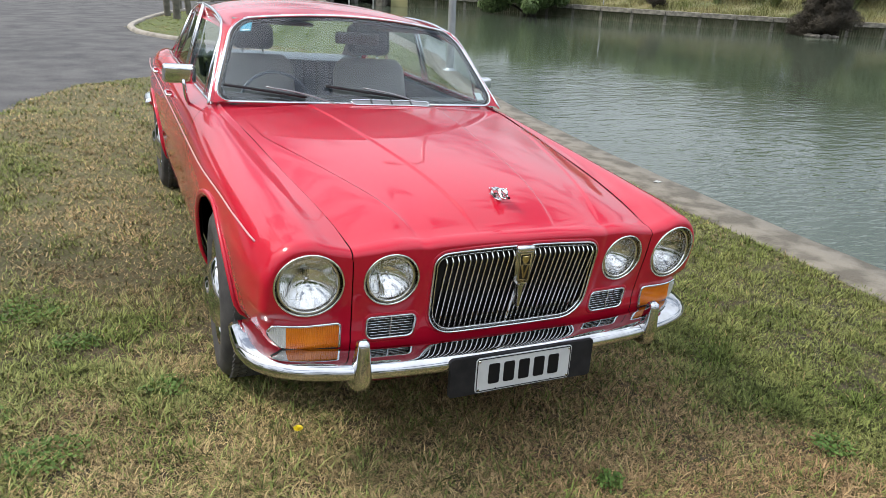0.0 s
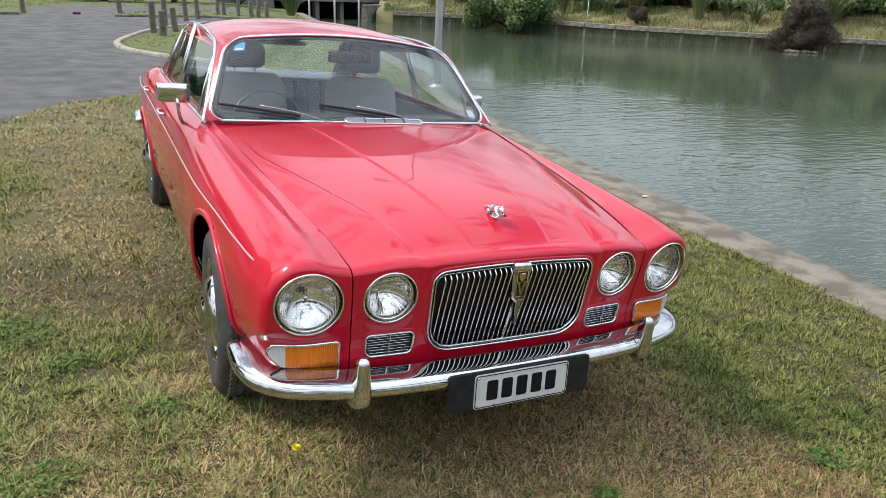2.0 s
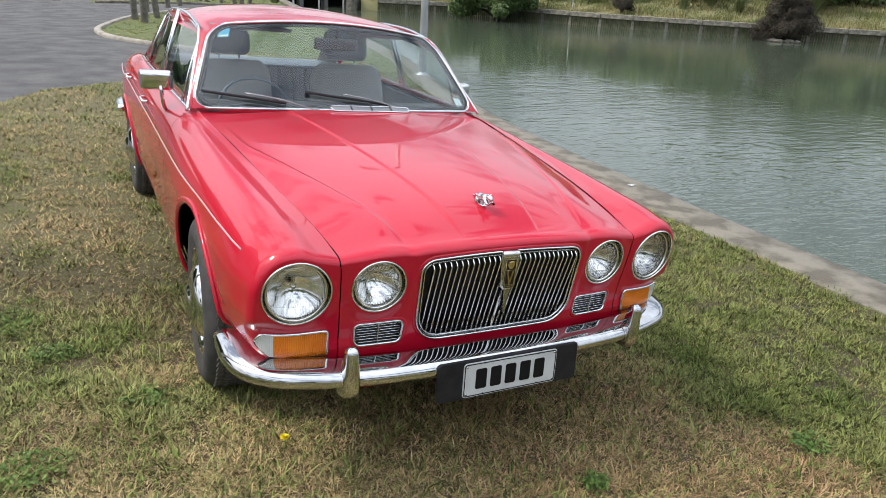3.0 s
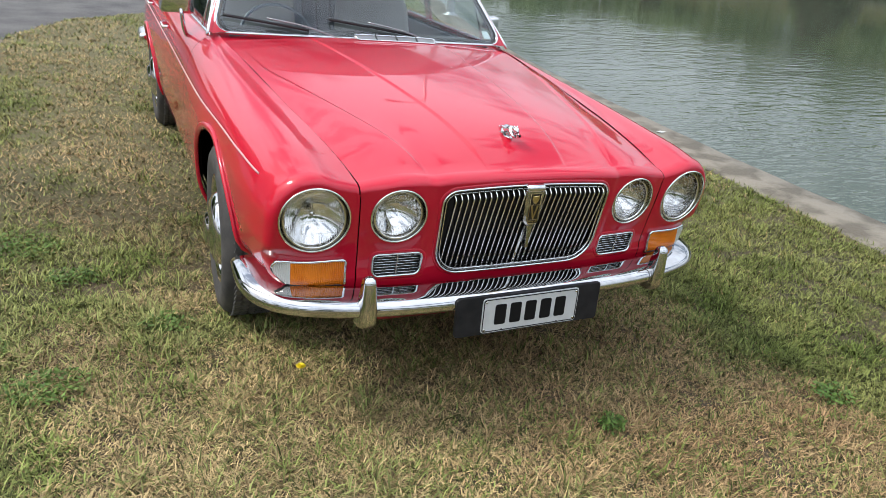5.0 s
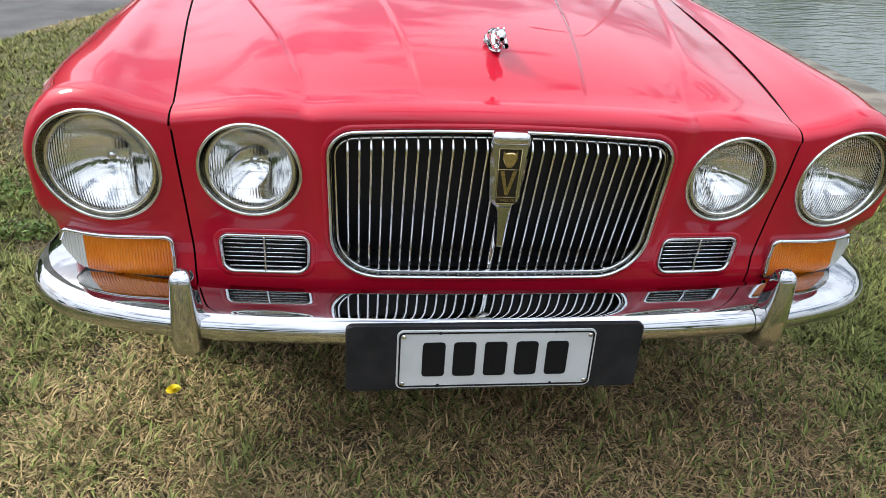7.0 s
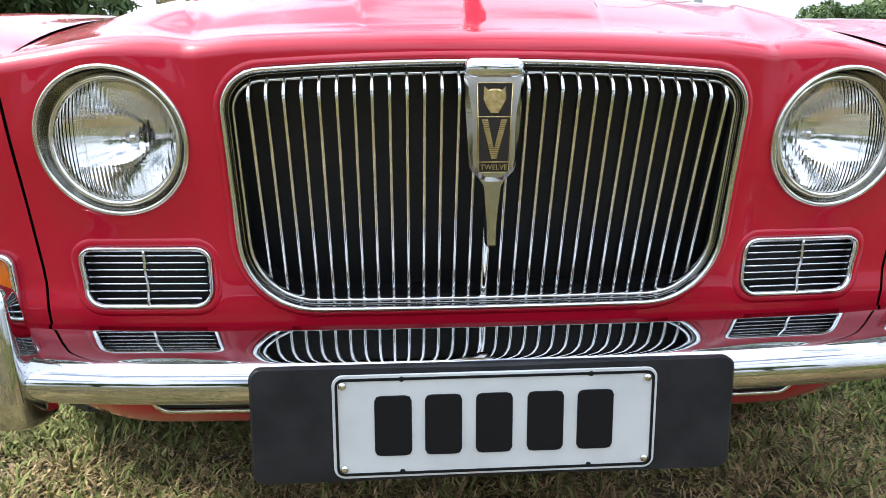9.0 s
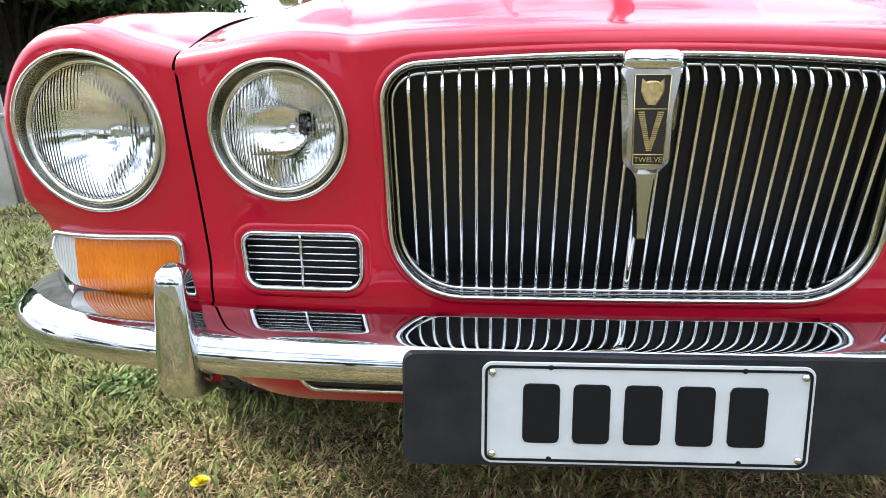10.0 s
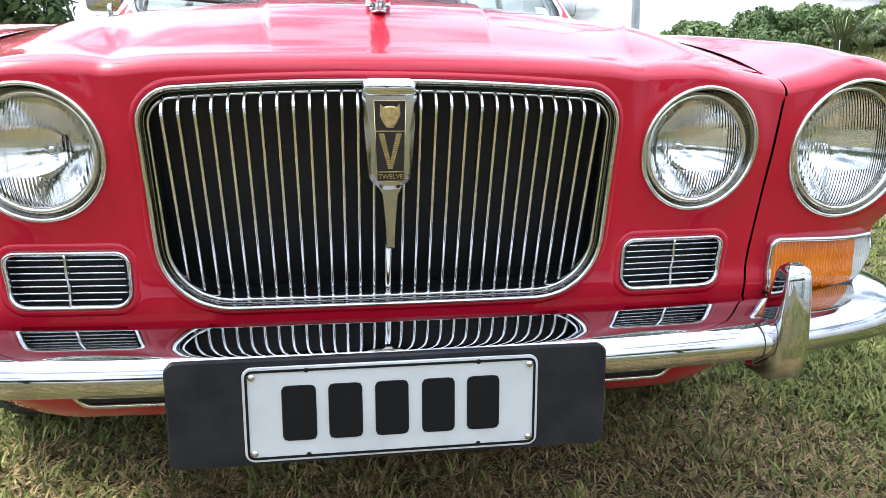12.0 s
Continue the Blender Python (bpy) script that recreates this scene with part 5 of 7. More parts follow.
def raw_mesh(name, verts, faces, mat, smooth=True):
    """A mesh object from arrays of points and equal-sided faces."""
    me = bpy.data.meshes.new(name)
    faces = np.asarray(faces)
    me.vertices.add(len(verts))
    me.vertices.foreach_set("co", np.asarray(verts, np.float32).ravel())
    me.loops.add(faces.size)
    me.loops.foreach_set("vertex_index", faces.ravel().astype(np.int32))
    me.polygons.add(len(faces))
    me.polygons.foreach_set("loop_start", (np.arange(len(faces)) * faces.shape[1]).astype(np.int32))
    me.update()
    me.validate()
    me.materials.append(mat)
    if smooth:
        me.shade_smooth()
    return new(name, me)


def soil_material():
    m = material("grass_soil", (0.096, 0.075, 0.039), rough=0.95, bump=0.7, bump_scale=60)
    n, l = m.node_tree.nodes, m.node_tree.links
    b = n["Principled BSDF"]
    tc = n.new("ShaderNodeTexCoord")
    big, fine = n.new("ShaderNodeTexNoise"), n.new("ShaderNodeTexNoise")
    big.inputs["Scale"].default_value, big.inputs["Detail"].default_value = 0.9, 5.0
    fine.inputs["Scale"].default_value, fine.inputs["Detail"].default_value = 30.0, 6.0
    r1, r2 = n.new("ShaderNodeValToRGB"), n.new("ShaderNodeValToRGB")
    r1.color_ramp.elements[0].position, r1.color_ramp.elements[1].position = 0.40, 0.62
    r1.color_ramp.elements[0].color, r1.color_ramp.elements[1].color = (0.046, 0.036, 0.018, 1), (0.080, 0.051, 0.030, 1)
    r2.color_ramp.elements[0].position, r2.color_ramp.elements[1].position = 0.3, 0.7
    r2.color_ramp.elements[0].color, r2.color_ramp.elements[1].color = (0.55, 0.55, 0.55, 1), (1.25, 1.25, 1.25, 1)
    mul = n.new("ShaderNodeMix")
    mul.data_type, mul.blend_type = "RGBA", "MULTIPLY"
    mul.inputs["Factor"].default_value = 1.0
    for t in (big, fine):
        l.new(tc.outputs["Object"], t.inputs["Vector"])
    l.new(big.outputs["Fac"], r1.inputs["Fac"])
    l.new(fine.outputs["Fac"], r2.inputs["Fac"])
    l.new(r1.outputs["Color"], mul.inputs["A"])
    l.new(r2.outputs["Color"], mul.inputs["B"])
    place, far_off, blend = n.new("ShaderNodeSeparateXYZ"), n.new("ShaderNodeMapRange"), n.new("ShaderNodeMix")
    blend.data_type = "RGBA"
    far_off.inputs["From Min"].default_value, far_off.inputs["From Max"].default_value = 8.5, 11.0
    lawn_mix = n.new("ShaderNodeMix")
    lawn_mix.data_type = "RGBA"
    lawn_mix.inputs["A"].default_value, lawn_mix.inputs["B"].default_value = (0.055, 0.085, 0.018, 1), (0.12, 0.125, 0.04, 1)
    l.new(fine.outputs["Fac"], lawn_mix.inputs["Factor"])
    l.new(tc.outputs["Object"], place.inputs["Vector"])
    l.new(place.outputs["Y"], far_off.inputs["Value"])
    l.new(far_off.outputs["Result"], blend.inputs["Factor"])
    mid_off, mid_blend, mid_mix = n.new("ShaderNodeMapRange"), n.new("ShaderNodeMix"), n.new("ShaderNodeMix")
    mid_blend.data_type = mid_mix.data_type = "RGBA"
    mid_off.inputs["From Min"].default_value, mid_off.inputs["From Max"].default_value = 1.1, 1.9
    shift, spread_ = n.new("ShaderNodeMath"), n.new("ShaderNodeMath")
    shift.operation, spread_.operation = "ADD", "ABSOLUTE"
    shift.inputs[1].default_value = 1.0
    mid_mix.inputs["A"].default_value, mid_mix.inputs["B"].default_value = (0.070, 0.078, 0.026, 1), (0.125, 0.098, 0.050, 1)
    l.new(fine.outputs["Fac"], mid_mix.inputs["Factor"])
    l.new(place.outputs["Y"], shift.inputs[0])
    l.new(shift.outputs["Value"], spread_.inputs[0])
    l.new(spread_.outputs["Value"], mid_off.inputs["Value"])
    l.new(mid_off.outputs["Result"], mid_blend.inputs["Factor"])
    l.new(mul.outputs["Result"], mid_blend.inputs["A"])
    l.new(mid_mix.outputs["Result"], mid_blend.inputs["B"])
    l.new(mid_blend.outputs["Result"], blend.inputs["A"])
    l.new(lawn_mix.outputs["Result"], blend.inputs["B"])
    l.new(blend.outputs["Result"], b.inputs["Base Color"])
    return m


SOIL = soil_material()
ASPHALT = material("asphalt", (0.048, 0.047, 0.047), rough=0.92, second=(0.098, 0.094, 0.090), scale=2.4, detail=15, spread=(0.34, 0.66), bump=0.35, bump_scale=170)
CONCRETE = material("concrete", (0.185, 0.165, 0.13), rough=0.9, second=(0.095, 0.083, 0.062), scale=4.5, detail=12, spread=(0.42, 0.60), bump=0.7, bump_scale=45)
axis_x = np.unique(np.r_[np.linspace(-120, -12, 20), np.linspace(-12, -4, 30), np.linspace(-4, 6, 120), np.linspace(6, 40, 70)])
axis_y = np.unique(np.r_[np.linspace(-60, -5, 20), np.linspace(-5, 10, 160), np.linspace(10, 45, 90), np.linspace(45, 300, 24)])


def meadow_z(x, y):
    z = ground_z(x, y)
    lump = 0.012 * np.sin(2.1 * x + 1.3 * np.sin(1.7 * y)) * np.sin(1.9 * y + 0.7)
    on_road = step(-0.15, 0.25, road_edge(x, y))
    edge = np.minimum(bank_x(y) - KERB_W, 1e9)
    under = step(-0.02, 0.10, x - edge)
    return z + lump * (1 - on_road) * (1 - under) - 0.05 * on_road - 3.0 * step(0.1, 0.5, x - edge)


v, q = sheet_mesh(axis_x, axis_y, meadow_z)
tagged(raw_mesh("ground", v, q, SOIL), "dry mown grass verge sloping to the canal", "ground", kind="structure")
rx_, ry_ = np.linspace(-14, 7, 150), np.linspace(-14, 36, 320)
v, q = sheet_mesh(rx_, ry_, lambda x, y: ground_z(x, y) - 0.018 + 0.004 * np.sin(x * 1.3) * np.sin(y * 0.9), keep=lambda x, y: road_edge(x, y) > -0.12)
tagged(raw_mesh("road", v, q, ASPHALT), "grey weathered asphalt road", "road", kind="structure")

# concrete kerb along the water, in cast lengths
kerb = tagged(new("canal_kerb"), "weathered concrete kerb along the canal edge", "kerb", kind="structure")
edges_y = np.arange(-15.1, 42, 4.8)
for y0, y1 in zip(edges_y, edges_y[1:]):
    ysx = np.linspace(y0 + 0.002, y1 - 0.002, 25)
    rows_ = []
    for y in ysx:
        xo = float(bank_x(y)) + 0.012 * math.sin(5.1 * y) * math.sin(2.3 * y + 1)
        zt = float(ground_z(xo - KERB_W, y)) + 0.004
        rows_.append([(xo - KERB_W, y, zt - 0.2), (xo - KERB_W, y, zt), (xo - KERB_W + 0.01, y, zt + 0.008), (xo - 0.2, y, zt + 0.006), (xo - 0.015, y, zt), (xo, y, zt - 0.015), (xo, y, zt - 0.25), (xo + 0.02, y, WATER_Z - 0.6)])
    part("kerb_length", oriented(grid(rows_)), CONCRETE, kerb)


def water_material():
    m = bpy.data.materials.new("canal_water")
    m.use_nodes = True
    n, l = m.node_tree.nodes, m.node_tree.links
    b = n["Principled BSDF"]
    b.inputs["Base Color"].default_value = (0.055, 0.070, 0.047, 1)
    b.inputs["Roughness"].default_value, b.inputs["IOR"].default_value = 0.03, 1.37
    tc, mp = n.new("ShaderNodeTexCoord"), n.new("ShaderNodeMapping")
    mp.inputs["Rotation"].default_value = (0, 0, radians(35))
    mp.inputs["Scale"].default_value = (1.0, 2.6, 1.0)
    a, c, mask = n.new("ShaderNodeTexNoise"), n.new("ShaderNodeTexNoise"), n.new("ShaderNodeTexNoise")
    a.inputs["Scale"].default_value, a.inputs["Detail"].default_value = 3.2, 3.0
    c.inputs["Scale"].default_value, c.inputs["Detail"].default_value = 0.7, 2.0
    mask.inputs["Scale"].default_value, mask.inputs["Detail"].default_value = 0.09, 2.0
    ramp = n.new("ShaderNodeMapRange")
    ramp.inputs["From Min"].default_value, ramp.inputs["From Max"].default_value = 0.40, 0.60
    ramp.inputs["To Min"].default_value, ramp.inputs["To Max"].default_value = 0.6, 1.4
    parts_, calm, gain = n.new("ShaderNodeSeparateXYZ"), n.new("ShaderNodeMapRange"), n.new("ShaderNodeMath")
    lee = n.new("ShaderNodeMapping")
    lee.inputs["Rotation"].default_value = (0, 0, radians(-38))
    calm.inputs["From Min"].default_value, calm.inputs["From Max"].default_value = 8.0, 17.0
    calm.inputs["To Min"].default_value, calm.inputs["To Max"].default_value = 1.0, 0.24
    gain.operation = "MULTIPLY"
    add, bump = n.new("ShaderNodeMath"), n.new("ShaderNodeBump")
    mulm = n.new("ShaderNodeMath")
    mulm.operation = "MULTIPLY"
    bump.inputs["Distance"].default_value = 0.05
    l.new(tc.outputs["Object"], mp.inputs["Vector"])
    for t in (a, c):
        l.new(mp.outputs["Vector"], t.inputs["Vector"])
    l.new(tc.outputs["Object"], mask.inputs["Vector"])
    l.new(mask.outputs["Fac"], ramp.inputs["Value"])
    l.new(a.outputs["Fac"], add.inputs[0])
    l.new(c.outputs["Fac"], add.inputs[1])
    l.new(add.outputs["Value"], mulm.inputs[0])
    l.new(tc.outputs["Object"], lee.inputs["Vector"])
    l.new(lee.outputs["Vector"], parts_.inputs["Vector"])
    l.new(parts_.outputs["X"], calm.inputs["Value"])
    l.new(calm.outputs["Result"], gain.inputs[0])
    l.new(ramp.outputs["Result"], gain.inputs[1])
    l.new(gain.outputs["Value"], mulm.inputs[1])
    l.new(mulm.outputs["Value"], bump.inputs["Height"])
    bump.inputs["Strength"].default_value = 0.42
    l.new(bump.outputs["Normal"], b.inputs["Normal"])
    return m


v, q = sheet_mesh(np.linspace(0.5, 90, 30), np.linspace(-60, 70, 30), lambda x, y: x * 0 + WATER_Z)
tagged(raw_mesh("water", v, q, water_material()), "green rippled canal water", "water", kind="structure")

# ---- far bank ----
FAR = through_points([(75, -4), (52, 10), (40, 17), (34.5, 20.6), (29.1, 25.0), (25.1, 29.2), (23.4, 32.2), (21.6, 35.8), (18.0, 38.3), (14.6, 40.0)], 80)
FAR_LEN = np.r_[0, np.cumsum(np.linalg.norm(np.diff(FAR, axis=0), axis=1))]


def far_at(s):
    """A place along the far bank's edge and its way inland."""
    s = min(s, FAR_LEN[-1] - 0.6)
    p = np.array([np.interp(s, FAR_LEN, FAR[:, 0]), np.interp(s, FAR_LEN, FAR[:, 1])])
    q = np.array([np.interp(s + 0.5, FAR_LEN, FAR[:, 0]), np.interp(s + 0.5, FAR_LEN, FAR[:, 1])])
    t = (q - p) / np.linalg.norm(q - p)
    return p, np.array([t[1], -t[0]])


DRY = material("dry_bank_grass", (0.23, 0.20, 0.095), rough=0.95, second=(0.12, 0.135, 0.055), scale=0.5, detail=8, bump=0.8, bump_scale=12)
rows_ = []
for s in np.linspace(0, FAR_LEN[-1], 90):
    p, inland = far_at(s)
    rows_.append([(*(p + inland * d), z) for d, z in ((0.0, -1.5), (0.12, -0.10), (1.2, 0.08), (3.0, 0.48), (6.0, 0.95), (12, 1.2), (40, 1.4), (160, 1.5))])
tagged(part("far_bank", oriented(grid(rows_)), DRY), "far canal bank with dry yellow grass", "ground", kind="structure")
WEATHERED = material("weathered_timber", (0.29, 0.265, 0.21), rough=0.9, second=(0.13, 0.12, 0.095), scale=6, detail=8, bump=0.3, bump_scale=40)
SHEET_PILE = material("mossy_sheet_pile", (0.165, 0.155, 0.095), rough=0.85, second=(0.085, 0.095, 0.045), scale=3, detail=8)
wall = tagged(new("canal_wall"), "mossy sheet-piled retaining wall with timber capping", "retaining wall", kind="structure")
s = 20.0
while s < FAR_LEN[-1] - 1.8:
    (p, inl), (p2, inl2) = far_at(s), far_at(s + 1.75)
    d = p2 - p
    ang = math.atan2(d[1], d[0])
    length = float(np.linalg.norm(d))
    m = Matrix.Translation((*(p - inl * 0.06), 0)) @ Matrix.Rotation(ang, 4, "Z")
    part("capping", box((length - 0.02, 0.26, 0.24), (length / 2, 0.0, -0.15), 0.02), WEATHERED, wall, matrix=m, smooth=False)
    zig = [(length * (i + f) / 14, 0.0 if (i + f) % 1 in (0.0, 0.25) else 0.05) for i in range(14) for f in (0.0, 0.25, 0.5, 0.75)] + [(length, 0.0)]
    part("pile_sheet", grid([[(x, y - 0.05, z) for x, y in zig] for z in (-1.2, -0.26)]), SHEET_PILE, wall, matrix=m, smooth=False)
    part("wall_post", box((0.17, 0.17, 1.2), (0, -0.075, -0.82), 0.02), WEATHERED, wall, matrix=m, smooth=False)
    s += 1.75


# ---- things by the road and canal ----
POST_WOOD = material("grey_post_wood", (0.168, 0.156, 0.126), rough=0.9, second=(0.096, 0.09, 0.072), scale=9, detail=8, bump=0.4, bump_scale=30)
random.seed(5)
for k, (x, y, high, tilt) in enumerate(((0.54, 17.9, 0.80, 5), (0.66, 16.8, 0.62, 6), (1.05, 20.0, 0.95, 3), (1.15, 18.5, 0.62, 4), (2.05, 23.4, 0.80, 2), (2.6, 24.6, 0.75, 1), (3.8, 27.7, 0.85, 1), (4.05, 27.8, 0.62, 0), (4.66, 28.0, 0.8, -1),
                                      (5.23, 28.2, 0.62, 2), (5.53, 28.3, 0.75, -2), (5.92, 28.5, 0.65, 0), (-2.81, 25.7, 1.6, 1), (0.21, 26.9, 1.4, 6))):
    r = 0.075 + 0.012 * random.random()
    bm = lathe([(r * 1.03, -0.2), (r, 0.3), (r * 0.97, high - 0.03), (r * 0.9, high), (0.0, high + 0.01)], Matrix(), 12)
    for v in bm.verts:
        v.co.x += 0.008 * math.sin(5 * v.co.z + k)
        v.co.y += 0.008 * math.cos(4 * v.co.z + 2 * k)
    post = part("bollard_post", bm, POST_WOOD, matrix=pose(x, y, float(ground_z(x, y)), random.uniform(-2, 2), -tilt, random.uniform(0, 90)))
    tagged(post, "grey weathered round timber post on grass", "post", "timber posts by the road")

# kerb round the grass island
isl = through_points([(2.2, 9.9), (1.2, 10.75), (0.15, 12.15), (-0.42, 13.4), (-0.55, 14.6), (-0.2, 16.5), (0.6, 19.0), (2.5, 22.4)], 60)
path = [(x, y, float(ground_z(x, y)) - 0.03) for x, y in isl]
bm = sweep(path, [(-0.02, -0.1), (-0.02, 0.05), (0.01, 0.075), (0.10, 0.075), (0.12, 0.06), (0.12, -0.1)])
PALE_CONCRETE = material("pale_concrete", (0.34, 0.31, 0.26), rough=0.9, second=(0.20, 0.18, 0.145), scale=5, detail=10, bump=0.4, bump_scale=40)
tagged(part("island_kerb", oriented(bm), PALE_CONCRETE), "pale worn concrete kerb round a grass island", "kerb", kind="structure")
for pts in ([(-14, 23.5), (-9.0, 24.1), (-5, 24.9), (-2.9, 25.2)], [(-0.05, 25.1), (3, 25.5), (6.4, 25.7)], [(-10.2, 2.0), (-8.0, 6.2), (-6.7, 8.7), (-8.2, 12.2), (-9.6, 16)]):
    sm = through_points(pts, 30)
    bm = sweep([(x, y, float(ground_z(x, y)) - 0.03) for x, y in sm], [(-0.07, -0.1), (-0.07, 0.08), (-0.04, 0.10), (0.05, 0.10), (0.07, 0.08), (0.07, -0.1)])
    tagged(part("road_kerb", oriented(bm), CONCRETE), "low pale concrete road kerb", "kerb", kind="structure")

bm = box((0.24, 0.12, 0.08), (0, 0, 0.04), 0.012)
tagged(part("brick_block", bm, material("dull_red", (0.12, 0.021, 0.018), 0.8, second=(0.078, 0.015, 0.012), scale=20), matrix=pose(-1.22, 25.9, float(ground_z(-1.22, 25.9)) - 0.015, 0, 0, 12)), "small dull red block lying on asphalt", "block")

# lamp post on the canal edge
GALV = material("galvanised_steel", (0.46, 0.47, 0.48), rough=0.45, metal=0.7, second=(0.36, 0.37, 0.38), scale=5)
lamp_x, lamp_y = 4.86, 9.75
lz = float(ground_z(lamp_x, lamp_y))
lamp_post = thing("lamp_post", "tall grey galvanised steel lamp post by the canal", "lamp post", m=pose(lamp_x, lamp_y, lz))
part("pole", lathe([(0.075, 0.0), (0.07, 1.2), (0.055, 4.0), (0.045, 6.2), (0.0, 6.22)], Matrix(), 20), GALV, lamp_post)
part("base_flange", lathe([(0.15, -0.03), (0.15, 0.012), (0.085, 0.018), (0.078, 0.05), (0.0, 0.06)], Matrix(), 20), GALV, lamp_post)
part("lamp_arm", tube(through_points([(0, 0, 6.1), (-0.2, 0, 6.35), (-0.9, 0, 6.45)], 12).tolist(), 0.03, 8, up=Vector((0, 1, 0))), GALV, lamp_post)
part("lamp_head", box((0.5, 0.16, 0.09), (-1.05, 0, 6.45), 0.03, segs=3), GALV, lamp_post)

# concrete power pole with a conduit
pole_z = float(ground_z(-3.17, 2.3))
AGED = material("aged_concrete_pole", (0.43, 0.425, 0.38), rough=0.9, second=(0.24, 0.245, 0.18), scale=3.2, detail=12, spread=(0.42, 0.68), bump=0.35, bump_scale=90)
power_pole = thing("power_pole", "stained grey concrete power pole on grass", "pole", m=pose(-3.185, 2.32, pole_z, 0, -1.2, 24))
rows_ = []
for z, w, d in ((-0.3, 0.21, 0.15), (0.0, 0.21, 0.15), (1.5, 0.196, 0.142), (4.0, 0.17, 0.125), (8.5, 0.13, 0.10)):
    rows_.append([(x, y, z) for x, y in rounded([(-w, -d), (w, -d), (w, d), (-w, d)], (0.03,) * 4, 3)])
part("pole_shaft", oriented(grid(rows_, wrap_v=True)), AGED, power_pole)
PVC = material("grey_conduit", (0.33, 0.33, 0.312), rough=0.5, second=(0.27, 0.27, 0.252), scale=7)
pipe = [(0.225 - 0.0095 * z, -0.10, z) for z in np.linspace(0.0, 5.0, 12)]
part("conduit", tube(pipe, 0.020, 10, up=Vector((0, 1, 0))), PVC, power_pole, "pale grey plastic conduit")
for z in (0.52, 1.12, 1.75, 2.4):
    part("conduit_clamp", box((0.06, 0.03, 0.022), (0.22 - 0.0095 * z, -0.118, z), 0.004), GALV, power_pole)

# litter on the kerb
bm = grid([[(x, y, 0.006 + 0.012 * math.sin(9 * x + 3) * math.cos(23 * y)) for x in np.linspace(-0.06, 0.06, 9)] for y in np.linspace(-0.03, 0.03, 6)])
bmesh.ops.solidify(bm, geom=bm.faces[:], thickness=0.002)
lx, ly = 3.55, 2.32
tagged(part("paper_scrap", bm, material("white_paper", (0.72, 0.72, 0.68), 0.8), matrix=pose(lx, ly, float(ground_z(3.35, ly)) + 0.012, 0, 0, 25)), "crumpled white scrap lying on the concrete kerb", "litter")

# wing wall between the sheet piling and the bridge
bm = box((4.6, 0.4, 1.6), (0, 0, -0.55), 0.03)
tagged(part("wing_wall", bm, CONCRETE, matrix=pose(15.9, 41.4, 0, 0, 0, 48), smooth=False), "stained concrete wing wall beside the bridge", "retaining wall", kind="structure")

# ---- bridge ----
bridge = thing("bridge", "low concrete road bridge with dark openings over the canal", "bridge", m=pose(0, 40.2, 0, 0, 0, 9))
BRIDGE = material("bridge_concrete", (0.198, 0.192, 0.18), rough=0.9, second=(0.132, 0.129, 0.12), scale=0.8, detail=8)
off = 1.6
part("deck", box((9.6, 4.0, 0.34), (off + 11.0, 2.0, 0.46), 0.03), BRIDGE, bridge, smooth=False)
for x in (9.2, 10.9, 12.6, 14.3):
    part("pier", box((0.28, 0.5, 2.0), (off + x, 0.6, -0.65), 0.03), BRIDGE, bridge, smooth=False)
part("abutment", box((1.6, 3.0, 2.2), (off + 15.9, 1.0, -0.62), 0.05), BRIDGE, bridge, smooth=False)
part("abutment", box((3.4, 3.0, 2.2), (off + 6.2, 1.4, -0.62), 0.05), BRIDGE, bridge, smooth=False)
# A black sheet stands in for the shade under the deck.
part("shadow_wall", box((9.4, 0.2, 2.2), (off + 11.0, 3.6, -0.8)), PITCH, bridge, "black sheet for the shade in the bridge openings", smooth=False)
for x in (9.9, 11.6, 13.3):
    part("white_pile", lathe([(0.055, -2.0), (0.055, 1.2), (0.0, 1.22)], pose(off + x, -0.6, 0), 10), material("white_pile_paint", (0.36, 0.36, 0.348), 0.6), bridge)
for x in np.arange(6.4, 15.8, 1.2):
    part("rail_post", box((0.07, 0.07, 0.9), (off + x, 0.15, 1.05), 0.01), GALV, bridge, smooth=False)
for z in (0.95, 1.45):
    part("rail", tube([(off + 6.2, 0.15, z), (off + 16.0, 0.15, z)], 0.035, 8), GALV, bridge)


# ---- plants ----
def leaf_quads(centres, normals, size, rng, stretch=1.6):
    """One leaf-shaped quad at each place, facing roughly along its normal."""
    n = len(centres)
    nr = normals + rng.normal(0, 0.55, (n, 3))
    nr /= np.linalg.norm(nr, axis=1)[:, None] + 1e-9
    a = np.cross(nr, rng.normal(0, 1, (n, 3)))
    a /= np.linalg.norm(a, axis=1)[:, None] + 1e-9
    b = np.cross(nr, a)
    s = size * rng.uniform(0.6, 1.3, (n, 1))
    v = np.stack([centres - a * s * stretch, centres - b * s * 0.6, centres + a * s * stretch, centres + b * s * 0.6], 1)
    return v.reshape(-1, 3), np.arange(4 * n).reshape(-1, 4)


def crown_points(rng, n, lobes):
    """Places near the skins of many overlapping lobes (x, y, z, rx, ry, rz), with the way out."""
    lobes = np.asarray(lobes, float)
    area = (lobes[:, 3] * lobes[:, 5])
    pick = rng.choice(len(lobes), n, p=area / area.sum())
    d = rng.normal(0, 1, (n, 3))
    d /= np.linalg.norm(d, axis=1)[:, None]
    depth = 1 - 0.38 * rng.random(n) ** 1.6
    return lobes[pick, :3] + d * lobes[pick, 3:] * depth[:, None], d


